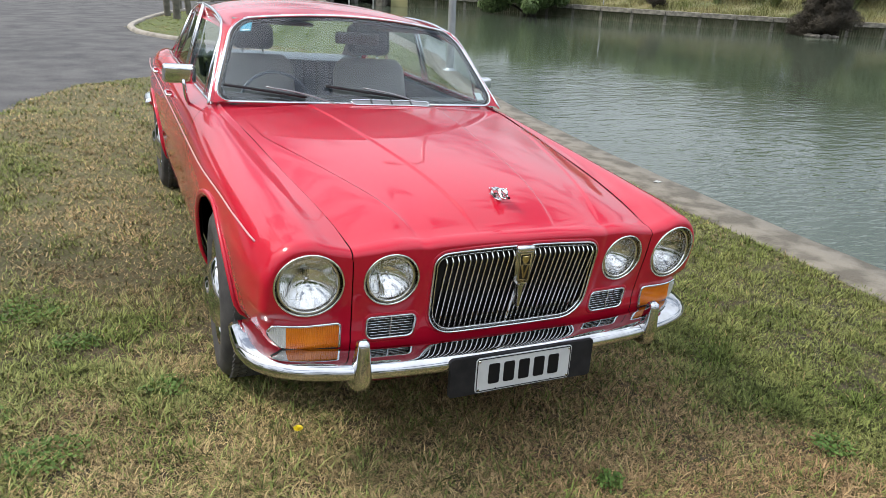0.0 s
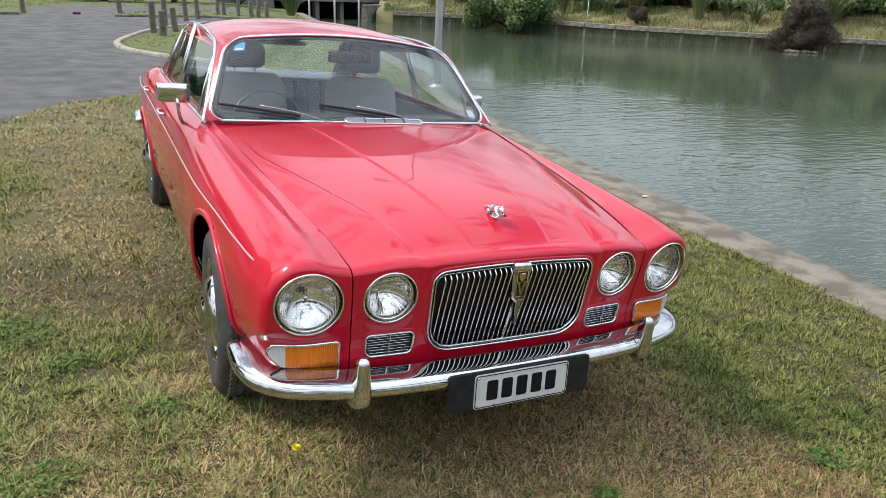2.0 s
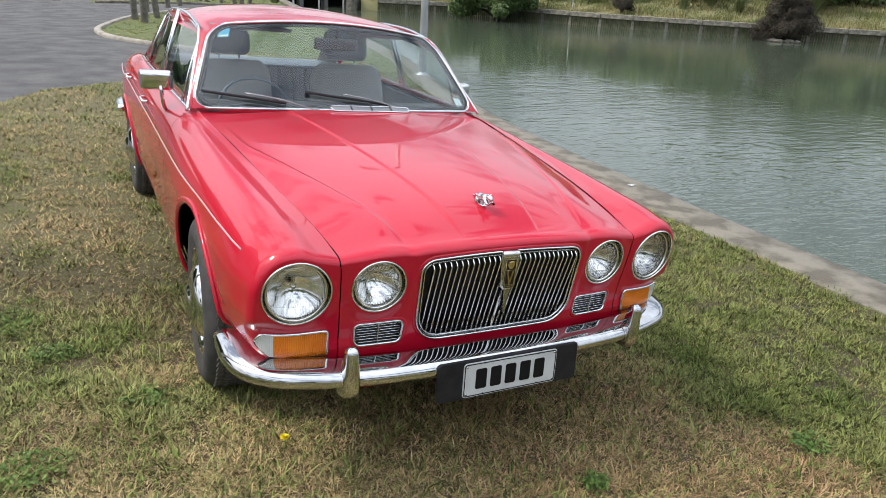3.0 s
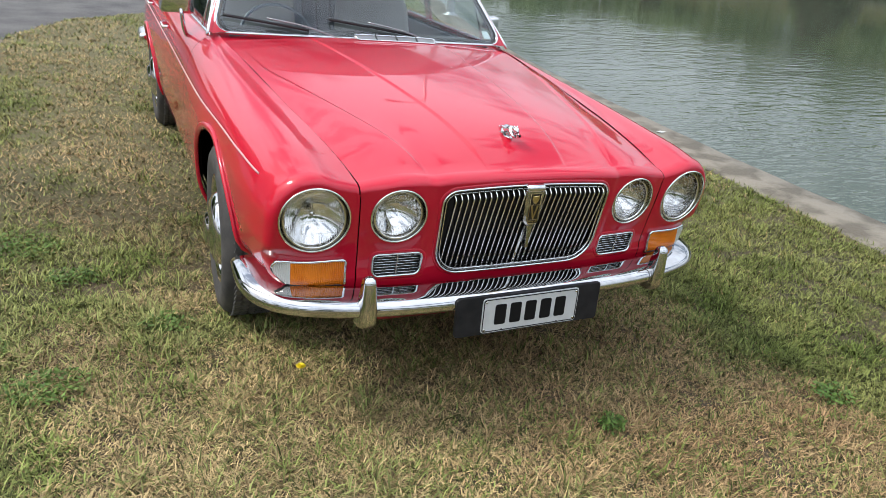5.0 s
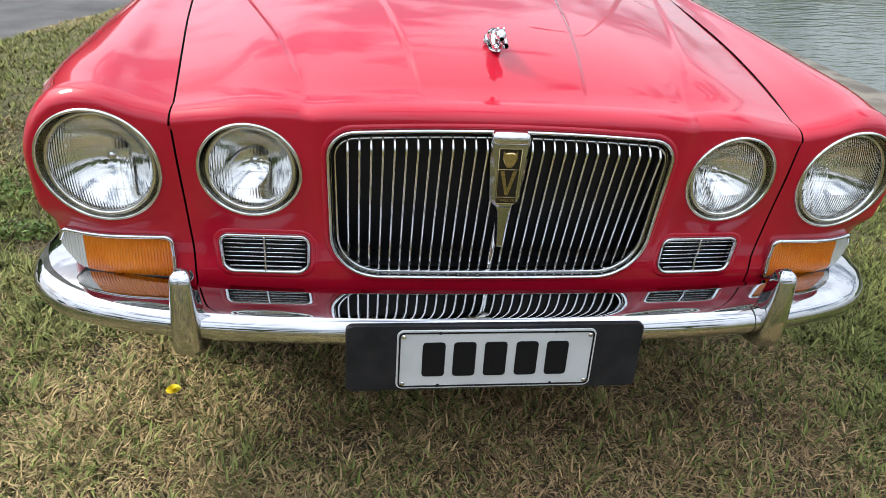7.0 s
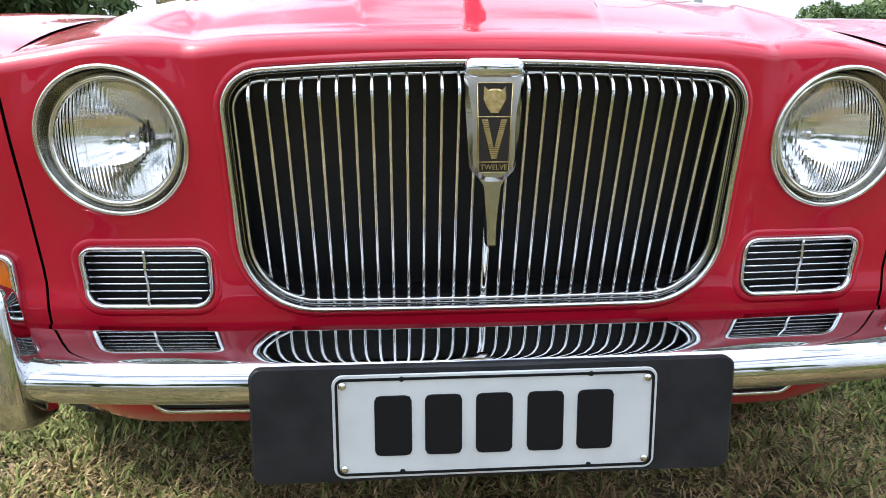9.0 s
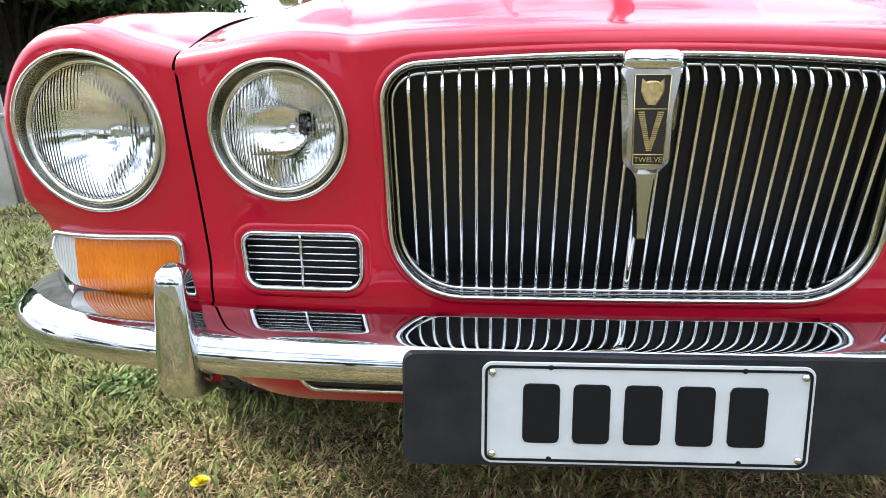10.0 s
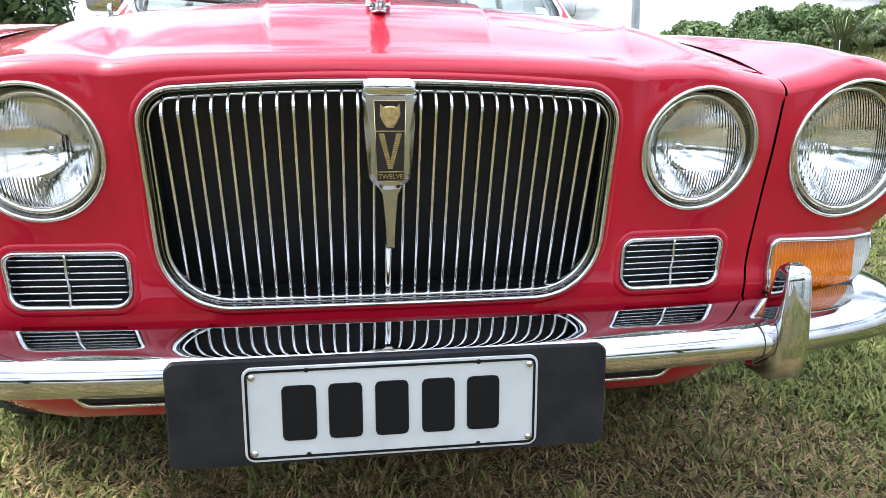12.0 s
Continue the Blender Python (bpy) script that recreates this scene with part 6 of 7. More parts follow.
def lobes_for(rng, centre, size, count, lobe):
    out_ = []
    for _ in range(count):
        d = rng.normal(0, 1, 3)
        d /= np.linalg.norm(d)
        d[2] = abs(d[2]) * 1.0 - 0.35
        r = lobe * rng.uniform(0.65, 1.3)
        out_.append((*(np.array(centre) + d * np.array(size) * rng.uniform(0.35, 1.0)), r, r, r * 0.8))
    return out_


LEAF = material("dark_leaf", (0.066, 0.106, 0.034), rough=0.6, spec=0.2, second=(0.112, 0.158, 0.056), scale=1.1, island=0.4)
BRIGHT_LEAF = material("bright_leaf", (0.11, 0.175, 0.05), rough=0.6, second=(0.17, 0.22, 0.08), scale=0.8, island=0.4)
GREY_LEAF = material("grey_twig", (0.060, 0.048, 0.032), rough=0.9, second=(0.036, 0.030, 0.020), scale=2.0, island=0.4)
FLAX_LEAF = material("flax_leaf", (0.10, 0.135, 0.045), rough=0.5, second=(0.17, 0.19, 0.08), scale=1.5, island=0.35)
BARK = material("bark", (0.06, 0.048, 0.036), rough=0.95, second=(0.036, 0.03, 0.024), scale=8, bump=0.5, bump_scale=25)


def bush(name, label, place, size, n, leaf, mat, seed, count=26, lobe=0.45, category="bush", trunk_h=0.0, group="", stretch=1.6):
    """A shrub or tree: bent limbs from the ground and a crown of single leaves."""
    rng = np.random.default_rng(seed)
    root = thing(name, label, category, group, m=pose(*place))
    centre = (0, 0, trunk_h + size[2] * 0.75)
    lobes = lobes_for(rng, centre, size, count, lobe * min(size))
    p, d = crown_points(rng, n, lobes)
    ok = p[:, 2] > 0.02
    v, q = leaf_quads(p[ok], d[ok], leaf, rng, stretch)
    ob = raw_mesh("crown", v, q, mat, smooth=False)
    ob.parent = root
    bm = bmesh.new()
    thick = 0.028 * (size[0] + trunk_h) + 0.02
    if trunk_h:
        tube(through_points([(0, 0, -0.2), (0.05, 0.03, trunk_h * 0.5), (0, 0, trunk_h), (0.1, 0, trunk_h + size[2])], 10).tolist(), thick * 1.6, 8, bm=bm, up=Vector((0, 1, 0)))
    for lb in lobes[: min(12, count)]:
        mid_ = (lb[0] * 0.35, lb[1] * 0.35, trunk_h + (lb[2] - trunk_h) * 0.6)
        tube(through_points([(0, 0, trunk_h * 0.8 - 0.05), mid_, lb[:3]], 7).tolist(), thick * (0.28 if trunk_h else 0.5), 6, bm=bm, up=Vector((0.3, 1, 0)))
    part("trunk" if trunk_h else "stems", bm, BARK, root)
    return root


def flax(place, high, n, seed, spread=0.5):
    """A clump of long sword leaves that arch outward."""
    rng = np.random.default_rng(seed)
    verts, tris = [], []
    for k in range(n):
        a, lean_, h = rng.uniform(0, 2 * math.pi), rng.uniform(0.1, 1.0) * spread, high * rng.uniform(0.6, 1.1)
        d = np.array([math.cos(a), math.sin(a), 0])
        sd = np.array([-d[1], d[0], 0]) * 0.011 * high
        base_ = d * rng.uniform(0, 0.12) * high
        m1, m2, tip_ = base_ + d * lean_ * h * 0.3 + (0, 0, h * 0.5), base_ + d * lean_ * h * 0.75 + (0, 0, h * 0.85), base_ + d * lean_ * h * 1.25 + (0, 0, h * (1.0 - 0.35 * lean_))
        i = len(verts)
        verts += [base_ - sd, base_ + sd, m1 - sd, m1 + sd, m2 - sd * 0.8, m2 + sd * 0.8, tip_]
        tris += [(i, i + 1, i + 3), (i, i + 3, i + 2), (i + 2, i + 3, i + 5), (i + 2, i + 5, i + 4), (i + 4, i + 5, i + 6)]
    ob = raw_mesh("flax_plant", np.array(verts), np.array(tris), FLAX_LEAF, smooth=False)
    ob.matrix_basis = pose(*place)
    return tagged(ob, "clump of long upright flax leaves", "flax plant", "flax on the bank")


bush("bank_shrub", "dense dark green shrub overhanging the canal", (21.2, 33.3, -1.1), (3.1, 2.2, 2.1), 24000, 0.072, LEAF, 11, 40, 0.34)
bush("bank_shrub", "dense dark green shrub overhanging the canal", (24.6, 37.6, 0.0), (2.2, 2.4, 2.0), 14000, 0.09, LEAF, 12, 34, 0.34)
bush("bare_shrub", "grey-brown twiggy shrub leaning over the canal wall", (30.75, 21.95, -1.75), (1.30, 1.25, 2.5), 30000, 0.021, GREY_LEAF, 13, 70, 0.36, stretch=8.0)
bush("bare_shrub", "small grey-brown twiggy shrub on the bank", (26.2, 29.0, -0.05), (0.6, 0.6, 0.7), 7000, 0.014, GREY_LEAF, 14, 20, 0.4, stretch=7.0)
for k, (s_, d_, h_) in enumerate(((72, 2.2, 1.5), (70.5, 3.4, 1.7), (68, 2.6, 1.4), (66.5, 3.5, 1.8), (64.8, 2.2, 1.5), (63.5, 3.2, 1.9), (62, 2.7, 1.6), (60.5, 3.6, 1.9), (56, 2.6, 1.6), (54.5, 3.4, 1.8), (53, 2.4, 1.4), (49, 3.0, 1.8), (75, 3.0, 1.6))):
    p, inl = far_at(s_)
    flax((*(p + inl * d_), -0.05 + 0.17 * d_), h_ * (0.7 + 0.25 * (k % 3)), 170, 40 + k, 0.6 + 0.25 * (k % 4))
flax((7.2, 29.4, 0.05), 1.35, 260, 31, 0.9)
# pale rocks where the bare shrub meets the water, and thin poles on the bank
rng = np.random.default_rng(8)
STONE = material("pale_stone", (0.30, 0.27, 0.22), rough=0.9, second=(0.20, 0.18, 0.15), scale=4, detail=8, bump=0.4, bump_scale=20)
for k in range(9):
    bm = bmesh.new()
    bmesh.ops.create_icosphere(bm, subdivisions=2, radius=rng.uniform(0.10, 0.24))
    for v in bm.verts:
        v.co *= 1 + 0.35 * math.sin(13 * v.co.x + k) * math.sin(17 * v.co.y + 2 * k)
        v.co.z *= 0.55
    tagged(part("rock", bm, STONE, matrix=pose(29.55 + 0.16 * k + rng.uniform(-0.1, 0.1), 22.0 - 0.11 * k + rng.uniform(-0.15, 0.15), WATER_Z + 0.05, 0, 0, 40 * k)), "pale rough rock at the water's edge", "rock", "rocks under the bare shrub")
for s_, h_ in ((62.2, 1.2), (51.0, 1.7)):
    p, inl = far_at(s_)
    tagged(part("bank_pole", lathe([(0.024, -0.2), (0.02, h_), (0.0, h_ + 0.01)], Matrix(), 10), GALV, matrix=pose(*(p + inl * 0.5), -0.03)), "thin pale metal pole on the far bank", "pole", "poles on the bank")
# trees behind the far bank
for k, (s_, d_, sz, h_, mt) in enumerate(((70, 8, 1.8, 0.1, BRIGHT_LEAF), (67, 9, 2.2, 0.1, BRIGHT_LEAF), (64, 8, 2.0, 0.1, LEAF), (61, 9, 2.6, 0.2, BRIGHT_LEAF), (57.5, 9, 2.3, 0.1, LEAF), (53, 10, 3.6, 0.4, LEAF), (48, 10, 3.8, 0.5, LEAF), (42, 10, 3.3, 0.4, BRIGHT_LEAF), (36, 11, 3.3, 0.4, LEAF), (29, 11, 3.2, 0.4, LEAF), (21, 12, 3.2, 0.4, LEAF), (12, 13, 3.4, 0.5, LEAF), (51, 17, 3.8, 1.2, LEAF), (40, 18, 3.4, 1.0, LEAF), (60, 18, 3.2, 0.6, LEAF))):
    p, inl = far_at(s_)
    bush("tree", "leafy green tree behind the far canal bank", (*(p + inl * d_), 1.2), (sz * 1.35, sz * 1.2, sz * (0.62 if s_ > 50 else 0.95)), 8000, 0.145 if s_ > 50 else 0.19, mt, 60 + k, 46, 0.30, "tree", h_, "trees behind the far bank")
# rough grass on the far bank
rng = np.random.default_rng(77)
n_ = 70000
s_, d_ = rng.uniform(18, FAR_LEN[-1] - 1, n_), 0.1 + 6.4 * rng.random(n_) ** 1.2
px_, py_ = np.interp(s_, FAR_LEN, FAR[:, 0]), np.interp(s_, FAR_LEN, FAR[:, 1])
tx_, ty_ = np.interp(s_ + 0.5, FAR_LEN, FAR[:, 0]) - px_, np.interp(s_ + 0.5, FAR_LEN, FAR[:, 1]) - py_
ln_ = np.hypot(tx_, ty_)
bx_, by_ = px_ + ty_ / ln_ * d_, py_ - tx_ / ln_ * d_
bz_ = np.interp(d_, (0.12, 1.2, 3.0, 6.0, 12.0), (-0.10, 0.08, 0.48, 0.95, 1.2)) - 0.02
high_ = rng.uniform(0.08, 0.42, n_) * (0.5 + 0.5 * np.sin(s_ * 1.7) * np.sin(d_ * 2.1 + s_)) + 0.06
az_ = rng.uniform(0, 2 * math.pi, n_)
base_ = np.stack([bx_, by_, bz_], 1)
wide_ = np.stack([np.cos(az_), np.sin(az_), 0 * az_], 1) * rng.uniform(0.010, 0.026, (n_, 1))
tip_ = base_ + np.stack([0.5 * np.sin(az_ * 3), 0.5 * np.cos(az_ * 5), np.ones(n_)], 1) * high_[:, None]
BANK_BLADE = material("bank_blade", (0.29, 0.255, 0.12), rough=0.8, spec=0.15, second=(0.125, 0.15, 0.05), scale=0.35, detail=4, island=0.5)
tagged(raw_mesh("bank_grass", np.stack([base_ - wide_, base_ + wide_, tip_], 1).reshape(-1, 3), np.arange(3 * n_).reshape(-1, 3), BANK_BLADE, smooth=False), "rough dry grass on the far bank", "grass", kind="stuff")
# low thicket along the top of the far bank
for k, s_ in enumerate(np.arange(14, 79, 3.1)):
    p, inl = far_at(s_)
    h_ = 1.3 + 0.5 * math.sin(k * 1.9)
    bush("thicket_bush", "rough green bush along the far bank", (*(p + inl * (6.2 + 1.2 * math.sin(k * 2.7))), 0.6), (2.3, 2.0, h_), 3000, 0.12, LEAF if k % 2 else BRIGHT_LEAF, 200 + k, 22, 0.40, group="bushes along the far bank")
# hedge and trees beyond the road
for k, x in enumerate(np.arange(-34, 7, 3.4)):
    bush("hedge_bush", "green bush in a hedge beyond the road", (x, 38.5 + 0.8 * math.sin(k * 2.3), 0.1), (2.1, 1.4, 1.1 + 0.25 * math.sin(k * 1.7)), 3200, 0.13, LEAF if k % 3 else BRIGHT_LEAF, 90 + k, 18, 0.42, group="hedge beyond the road")
bush("tree", "large dark leafy tree beside a road", (-10.4, 13.9, 0.1), (4.6, 4.2, 3.5), 50000, 0.088, LEAF, 131, 90, 0.28, "tree", 0.75)
bush("under_bush", "dense dark bush under a roadside tree", (-8.7, 15.8, 0.1), (2.0, 1.6, 2.3), 11000, 0.09, LEAF, 135, 36, 0.36)
bush("under_bush", "dense dark bush behind a paling fence", (-12.6, 15.6, 0.1), (2.8, 1.3, 1.6), 10000, 0.10, LEAF, 136, 34, 0.40)
bush("tree", "large dark leafy tree beside a road", (-16.5, 12.5, 0.1), (4.4, 4.0, 3.8), 14000, 0.16, LEAF, 132, 54, 0.34, "tree", 0.9)
bush("tree", "large dark leafy tree beside a road", (-17.0, 22.0, 0.1), (4.4, 4.4, 4.2), 14000, 0.20, LEAF, 133, 44, 0.36, "tree", 1.0)
# unseen trees added to close the near side and block low sky light
for k, (x, y, sz) in enumerate(((-26, -24, 3.3), (-17, -26, 3.6), (-8, -27, 3.3), (1, -28, 3.5), (10, -29, 3.3), (20, -30, 3.4), (-34, -18, 3.6), (-40, -6, 3.6))):
    bush("tree", "unseen leafy tree added on the near side to block low sky", (x, y, -0.9 if x > 3 else 0.1), (sz * 1.3, sz, sz * 1.3), 5000, 0.30, LEAF, 170 + k, 40, 0.32, "tree", 1.0, "trees behind the near verge")
# dark paling fence below that tree
fence = thing("paling_fence", "low dark stained paling fence under trees", "fence", m=pose(-15.5, 13.4, 0.1, 0, 0, -9))
DARK_WOOD = material("dark_stained_wood", (0.021, 0.018, 0.0156), rough=0.8, second=(0.036, 0.03, 0.024), scale=5)
for k in range(46):
    part("paling", box((0.145, 0.02, 0.86), (0.155 * k, 0, 0.45), 0.004), DARK_WOOD, fence, smooth=False)
for k, z in enumerate((0.2, 0.75)):
    part("fence_rail", box((7.2, 0.05, 0.09), (3.5, 0.04, z), 0.004), DARK_WOOD, fence, smooth=False)
part("fence_post", box((0.075, 0.075, 1.25), (7.1, -0.1, 0.6), 0.01), POST_WOOD, fence, "pale grey timber post", smooth=False)

# ---- grass ----
def soft_noise(x, y, cell, seed):
    """Smooth values from 0 to 1 over the plane."""
    rng = np.random.default_rng(seed)
    table = rng.random((64, 64))
    u, v = x / cell + 31.3, y / cell + 17.7
    i, j = np.floor(u).astype(int), np.floor(v).astype(int)
    fu, fv = u - i, v - j
    fu, fv = fu * fu * (3 - 2 * fu), fv * fv * (3 - 2 * fv)
    t = lambda a, b: table[a % 64, b % 64]
    return (t(i, j) * (1 - fu) + t(i + 1, j) * fu) * (1 - fv) + (t(i, j + 1) * (1 - fu) + t(i + 1, j + 1) * fu) * fv


def greenness(x, y):
    g = 0.10 * step(9.0, 12.0, y) + 0.5 * soft_noise(x, y, 0.9, 3) + 0.32 * soft_noise(x, y, 0.33, 4) + 0.18 * soft_noise(x, y, 0.14, 5)
    g = g + 0.34 * step(0.85, 1.6, x) + (0.10 * step(-1.9, -2.4, x) + 0.13 * step(-1.20, -1.60, x) * np.exp(-(((y + 0.1) / 1.0) ** 2))) - 0.16 * np.exp(-(((x - 0.6) / 1.1) ** 2 + ((y + 1.3) / 0.8) ** 2))
    return g


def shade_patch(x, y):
    """Share of darker blades, dead grass and painted shade, before car and towards water."""
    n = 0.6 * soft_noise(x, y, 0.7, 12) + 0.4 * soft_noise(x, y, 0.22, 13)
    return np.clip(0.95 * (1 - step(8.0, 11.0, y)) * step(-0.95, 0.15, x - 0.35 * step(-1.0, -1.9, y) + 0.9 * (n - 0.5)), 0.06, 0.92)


def lawn(name, label, x0, x1, y0, y1, count, long, seed, green, shaded, mat, wide=0.0027, bend=True, per=13, fade=0.0):
    """Grass blades in tufts over a stretch of ground; fade: the width over which its edges thin out."""
    rng = np.random.default_rng(seed)
    hearts = count // per
    cx, cy = np.repeat(rng.uniform(x0, x1, hearts), per), np.repeat(rng.uniform(y0, y1, hearts), per)
    count = hearts * per
    loose = rng.random(count) < 0.30
    reach = np.repeat(rng.uniform(0.006, 0.022, hearts), per) * np.where(loose, 3.5, 1.0)
    off = rng.normal(0, 1, (count, 2)) * reach[:, None]
    x, y = np.clip(cx + off[:, 0], x0, x1), np.clip(cy + off[:, 1], y0, y1)
    g = greenness(cx, cy) + rng.normal(0, 0.05, count)
    chance = np.clip((g - 0.475) / 0.20, 0.13, 0.90)
    draw = np.repeat(rng.random(hearts), per)
    draw = np.where(rng.random(count) < 0.35, rng.random(count), draw)
    keep = (draw < chance) == green
    keep &= (np.repeat(rng.random(hearts), per) < shade_patch(cx, cy)) == shaded
    keep &= x < bank_x(y) - KERB_W + 0.09 * rng.random(count) * soft_noise(x, y, 0.22, 6)
    if y1 > 1.0 or x0 < -3.0:
        keep &= road_edge(x, y) < -0.02 + 0.10 * rng.random(count)
    if fade:
        keep &= rng.random(count) < np.minimum(np.minimum(x - x0, x1 - x), np.minimum(y - y0, y1 + fade - y)) / fade
    # Blades thinned over dark soil to imitate the car's contact shade.
    bare = 0.30 * np.exp(-(((x - 0.60) / 0.85) ** 2 + ((y + 0.72) / 0.32) ** 2))
    keep &= rng.random(count) > bare
    keep &= ~((np.abs(x) < 0.62) & (y > -0.05) & (y < 3.6))
    for wy, _ in WHEELS:
        keep &= ~((np.abs(np.abs(x) - 0.76) < 0.10) & (np.abs(y - wy) < 0.10))
    keep &= ~((np.abs(x + 3.185) < 0.2) & (np.abs(y - 2.32) < 0.2))
    x, y, off, reach = x[keep], y[keep], off[keep], reach[keep]
    n = len(x)
    tuft = soft_noise(x, y, 0.10, 9)
    h = long * (0.45 + 0.9 * tuft) * rng.uniform(0.55, 1.25, n)
    a = np.arctan2(off[:, 1], off[:, 0]) + rng.normal(0, 0.7, n)
    out_from = np.clip(np.hypot(off[:, 0], off[:, 1]) / (2.2 * reach), 0, 1)
    tilt = np.clip(rng.normal(0.70 if green else 1.02, 0.22, n) + 0.55 * out_from, 0.1, 1.50)
    d = np.stack([np.cos(a), np.sin(a), 0 * a], 1)
    sd = np.stack([-np.sin(a), np.cos(a), 0 * a], 1) * (wide * rng.uniform(0.6, 1.4, n))[:, None]
    base_ = np.stack([x, y, meadow_z(x, y) - 0.004], 1)
    up_ = np.array([0, 0, 1.0])
    lift, run = np.cos(tilt)[:, None], np.sin(tilt)[:, None]
    mid_ = base_ + (up_ * (lift * 0.60 + 0.06) + d * run * 0.45) * h[:, None]
    tip_ = base_ + (up_ * (lift * 0.95 + 0.03) + d * (run * 1.0)) * h[:, None]
    if bend:
        v = np.stack([base_ - sd, base_ + sd, mid_ + sd * 0.85, mid_ - sd * 0.85, tip_], 1).reshape(-1, 3)
        i = 5 * np.arange(n)[:, None]
        t = np.concatenate([i + [0, 1, 2], i + [0, 2, 3], i + [3, 2, 4]], 1).reshape(-1, 3)
    else:
        v = np.stack([base_ - sd, base_ + sd, tip_], 1).reshape(-1, 3)
        t = np.arange(3 * n).reshape(-1, 3)
    return tagged(raw_mesh(name, v, t, mat, smooth=False), label, "grass", kind="stuff")


GREEN_BLADE = material("green_blade", (0.138, 0.172, 0.044), rough=0.75, spec=0.12, second=(0.215, 0.222, 0.080), scale=2.3, island=0.78)
STRAW_BLADE = material("straw_blade", (0.375, 0.285, 0.140), rough=0.75, spec=0.12, second=(0.225, 0.170, 0.086), scale=1.7, island=0.75)
# Darker copies of both blade colours: dead brown grass and painted shade.
SHADE_GREEN = material("dark_green_blade", (0.088, 0.114, 0.026), rough=0.75, spec=0.12, second=(0.167, 0.176, 0.056), scale=2.3, island=0.82)
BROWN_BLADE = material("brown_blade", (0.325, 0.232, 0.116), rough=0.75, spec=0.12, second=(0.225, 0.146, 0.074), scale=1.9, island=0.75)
for green, shaded, mt, nm, lb in ((True, False, GREEN_BLADE, "green_grass", "short green grass blades"), (True, True, SHADE_GREEN, "dark_grass", "short dark green grass blades"),
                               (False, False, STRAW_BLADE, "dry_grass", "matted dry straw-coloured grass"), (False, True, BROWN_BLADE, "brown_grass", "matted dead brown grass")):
    lawn(nm, lb, -1.9, 1.9, -1.95, 0.1, 250000, 0.054 if green else 0.048, 41, green, shaded, mt, 0.0024 if green else 0.0020, True, 9, 0.5)
    lawn(nm, lb, -2.6, 3.5, -2.3, 0.9, 90000, 0.056 if green else 0.050, 21, green, shaded, mt, 0.0024 if green else 0.0020)
    lawn(nm, lb, -2.9, 3.5, -2.6, 0.9, 430000, 0.037, 33, green, shaded, mt, 0.0024 if green else 0.0019, False, 7, 0.5)
    lawn(nm, lb, -3.6, 4.3, 0.9, 5.0, 280000, 0.046, 23, green, shaded, mt, 0.0044, False, 5)
    lawn(nm, lb, -4.0, 5.0, 5.0, 10.0, 130000, 0.052, 25, green, shaded, mt, 0.0058, False, 4)
    lawn(nm, lb, -5.2, 3.5, -7.0, -2.1, 90000, 0.060, 35, green, shaded, mt, 0.0065, False)
    lawn(nm, lb, -5.0, -2.6, -2.3, 0.9, 60000, 0.060, 37, green, shaded, mt, 0.0045, False)
    if not shaded:
        lawn(nm, lb, -1.0, 9.0, 10.0, 24.0, 90000, 0.045, 27, green, shaded, mt, 0.0075, False)
        lawn(nm, lb, -16.0, 9.0, 24.0, 38.0, 50000, 0.07, 29, green, shaded, mt, 0.012, False)
        lawn(nm, lb, -16.0, -6.0, 6.0, 24.0, 40000, 0.07, 31, green, shaded, mt, 0.010, False)

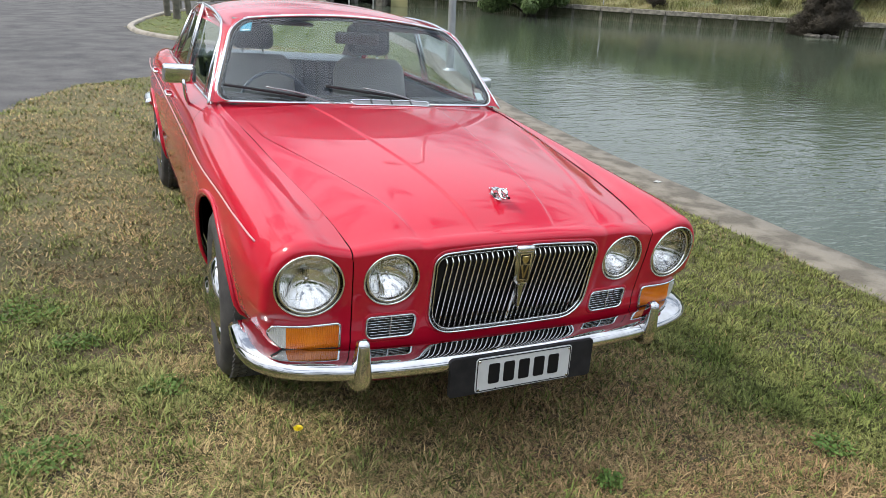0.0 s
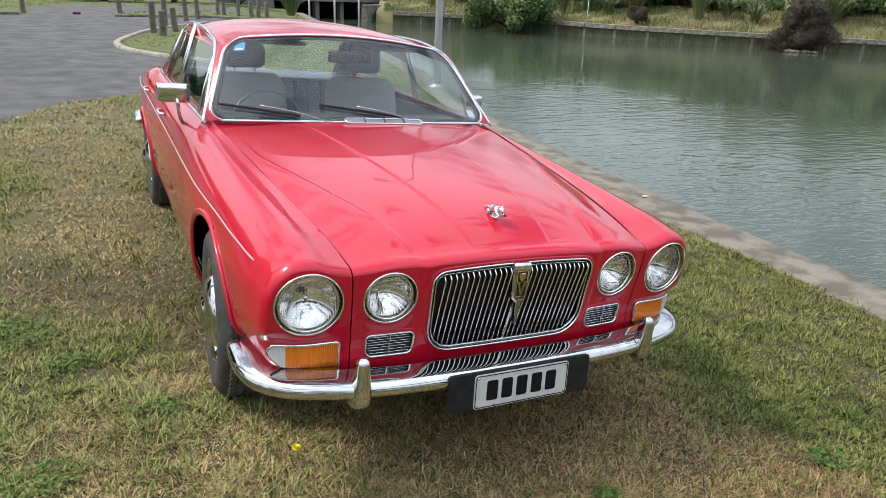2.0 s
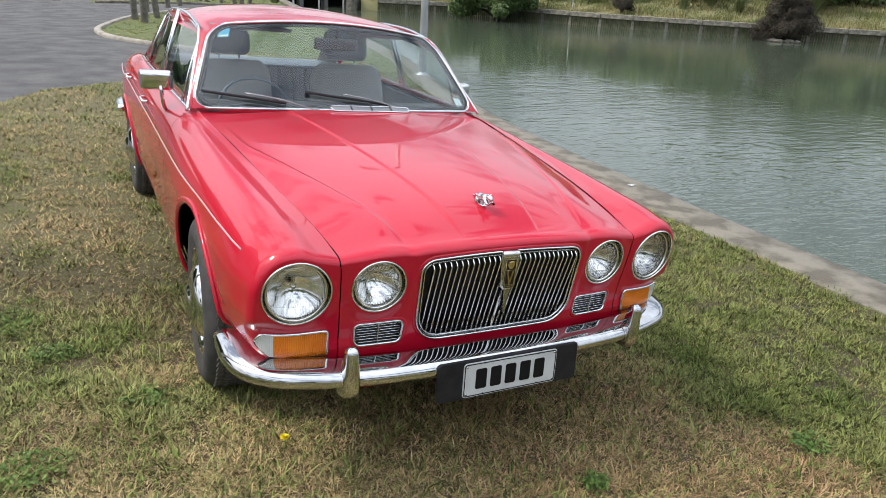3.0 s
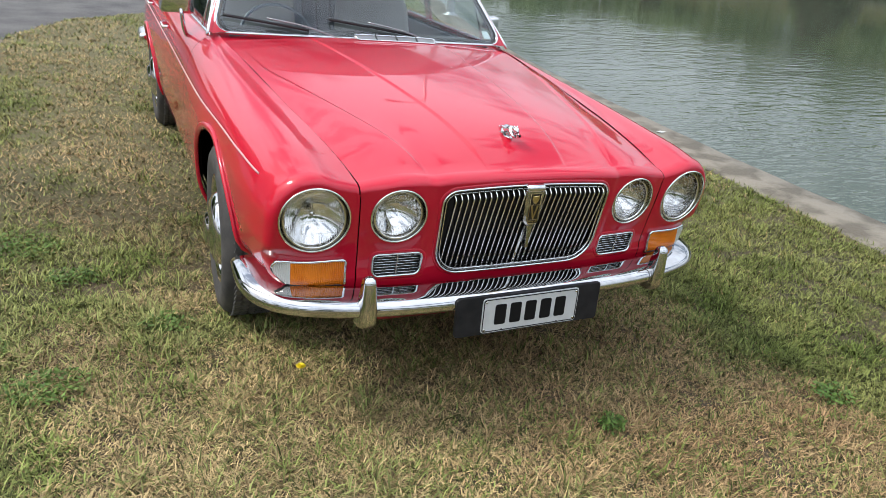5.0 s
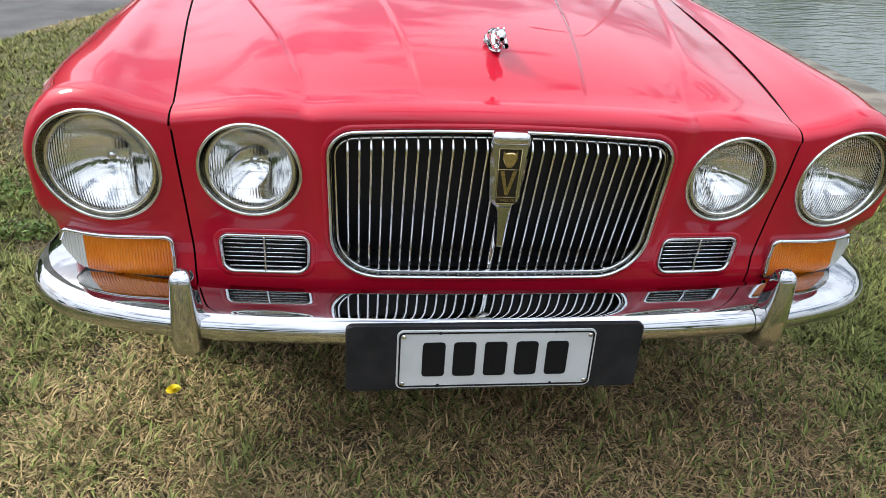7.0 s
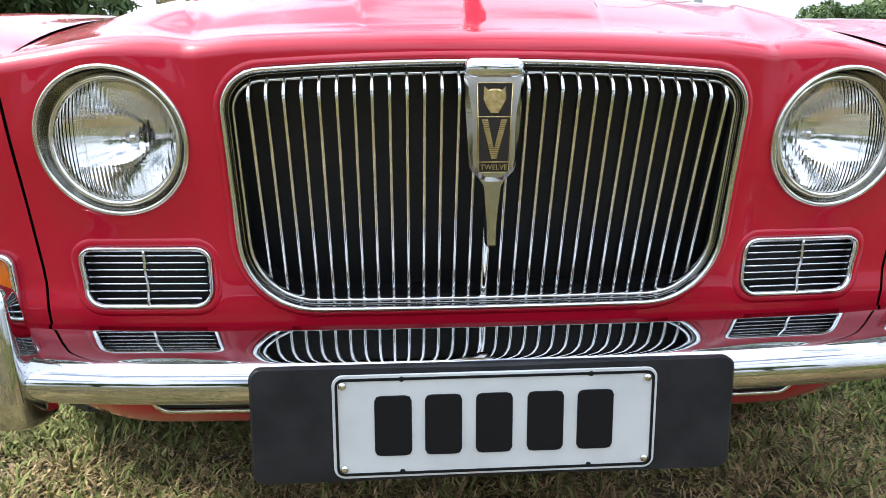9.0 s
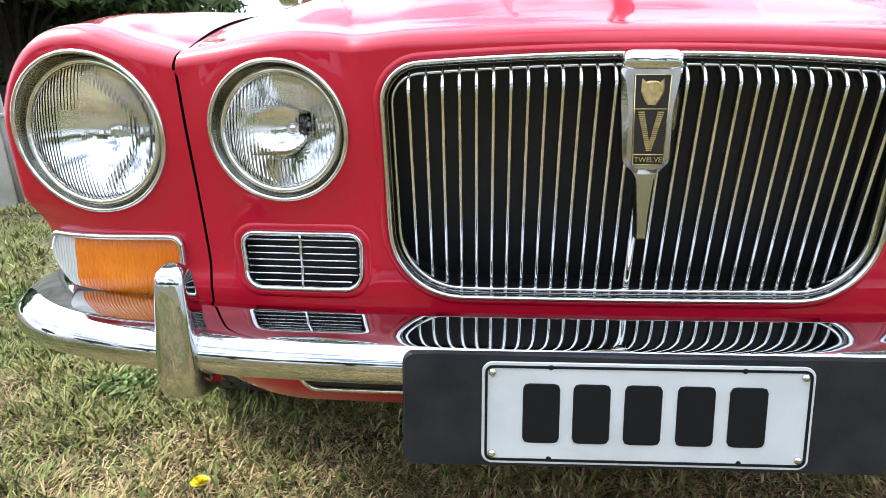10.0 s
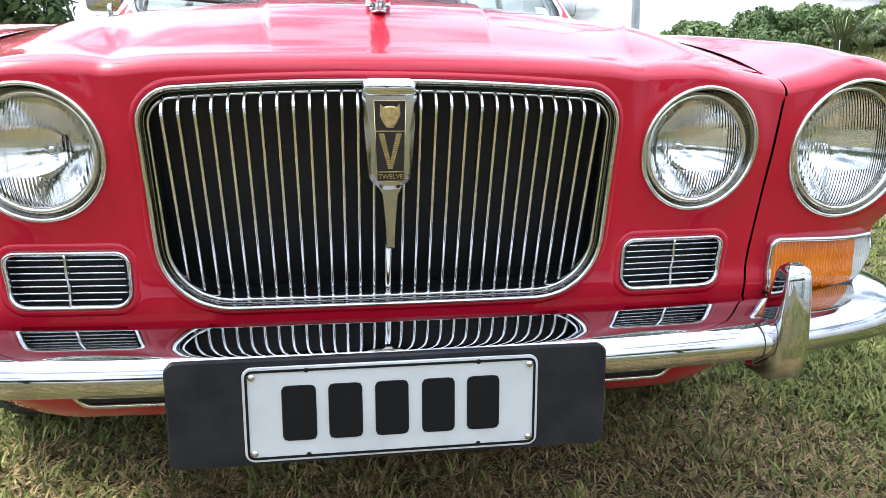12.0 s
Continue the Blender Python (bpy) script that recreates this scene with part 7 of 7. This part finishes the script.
# low broad-leaved weeds in the grass
WEED = material("weed_leaf", (0.062, 0.115, 0.022), rough=0.6, spec=0.2, second=(0.105, 0.165, 0.035), scale=9, island=0.4)
for k, (x, y, wide_) in enumerate(((-1.61, 0.66, 0.20), (-1.39, 0.32, 0.11), (-1.07, -0.15, 0.10), (-1.46, -0.47, 0.14), (-1.78, 0.42, 0.15), (0.28, -1.18, 0.06), (-1.70, -0.20, 0.12), (1.33, -1.27, 0.10))):
    rng = np.random.default_rng(400 + k)
    n_ = int(2600 * wide_)
    a_, r_ = rng.uniform(0, 2 * math.pi, n_), wide_ * np.sqrt(rng.random(n_)) * (0.6 + 0.4 * np.sin(3 * rng.random(n_)))
    lx_, ly_ = r_ * np.cos(a_), r_ * np.sin(a_) * 0.8
    c_ = np.stack([lx_, ly_, meadow_z(x + lx_, y + ly_) - float(meadow_z(x, y)) + rng.uniform(0.012, 0.042, n_)], 1)
    v, q = leaf_quads(c_, np.tile((0.0, 0.0, 1.0), (n_, 1)), 0.0075, rng, 1.4)
    ob = raw_mesh("weed_clump", v, q, WEED, smooth=False)
    ob.matrix_basis = pose(x, y, float(meadow_z(x, y)))
    tagged(ob, "low bright green broad-leaved weed in grass", "weed", "weeds in the grass")

# dandelion
bloom = thing("dandelion", "single yellow dandelion flower in grass", "flower", m=pose(-0.676, -0.64, float(ground_z(-0.676, -0.64)) + 0.0))
YELLOW = material("dandelion_yellow", (0.80, 0.70, 0.02), rough=0.6, second=(0.75, 0.58, 0.01), scale=60)
part("stalk", tube(through_points([(0.01, 0.01, 0.0), (0.004, 0.003, 0.04), (0, 0, 0.073)], 8).tolist(), 0.0018, 6, up=Vector((0, 1, 0))), GREEN_BLADE, bloom)
bm = bmesh.new()
rng = random.Random(3)
for ring_, (count, reach, rise) in enumerate(((20, 0.017, 0.004), (16, 0.013, 0.008), (10, 0.008, 0.011))):
    for k in range(count):
        a = 2 * math.pi * (k + 0.4 * ring_) / count + rng.uniform(-0.08, 0.08)
        c, s_ = math.cos(a), math.sin(a)
        w = 0.0022
        pts = [bm.verts.new((r_ * c - e * w * s_, r_ * s_ + e * w * c, 0.074 + zz)) for r_, e, zz in ((0.002, -1, 0), (0.002, 1, 0), (reach, 1, rise), (reach, -1, rise))]
        bm.faces.new(pts)
part("bloom", bm, YELLOW, bloom, "bright yellow petals", smooth=False)
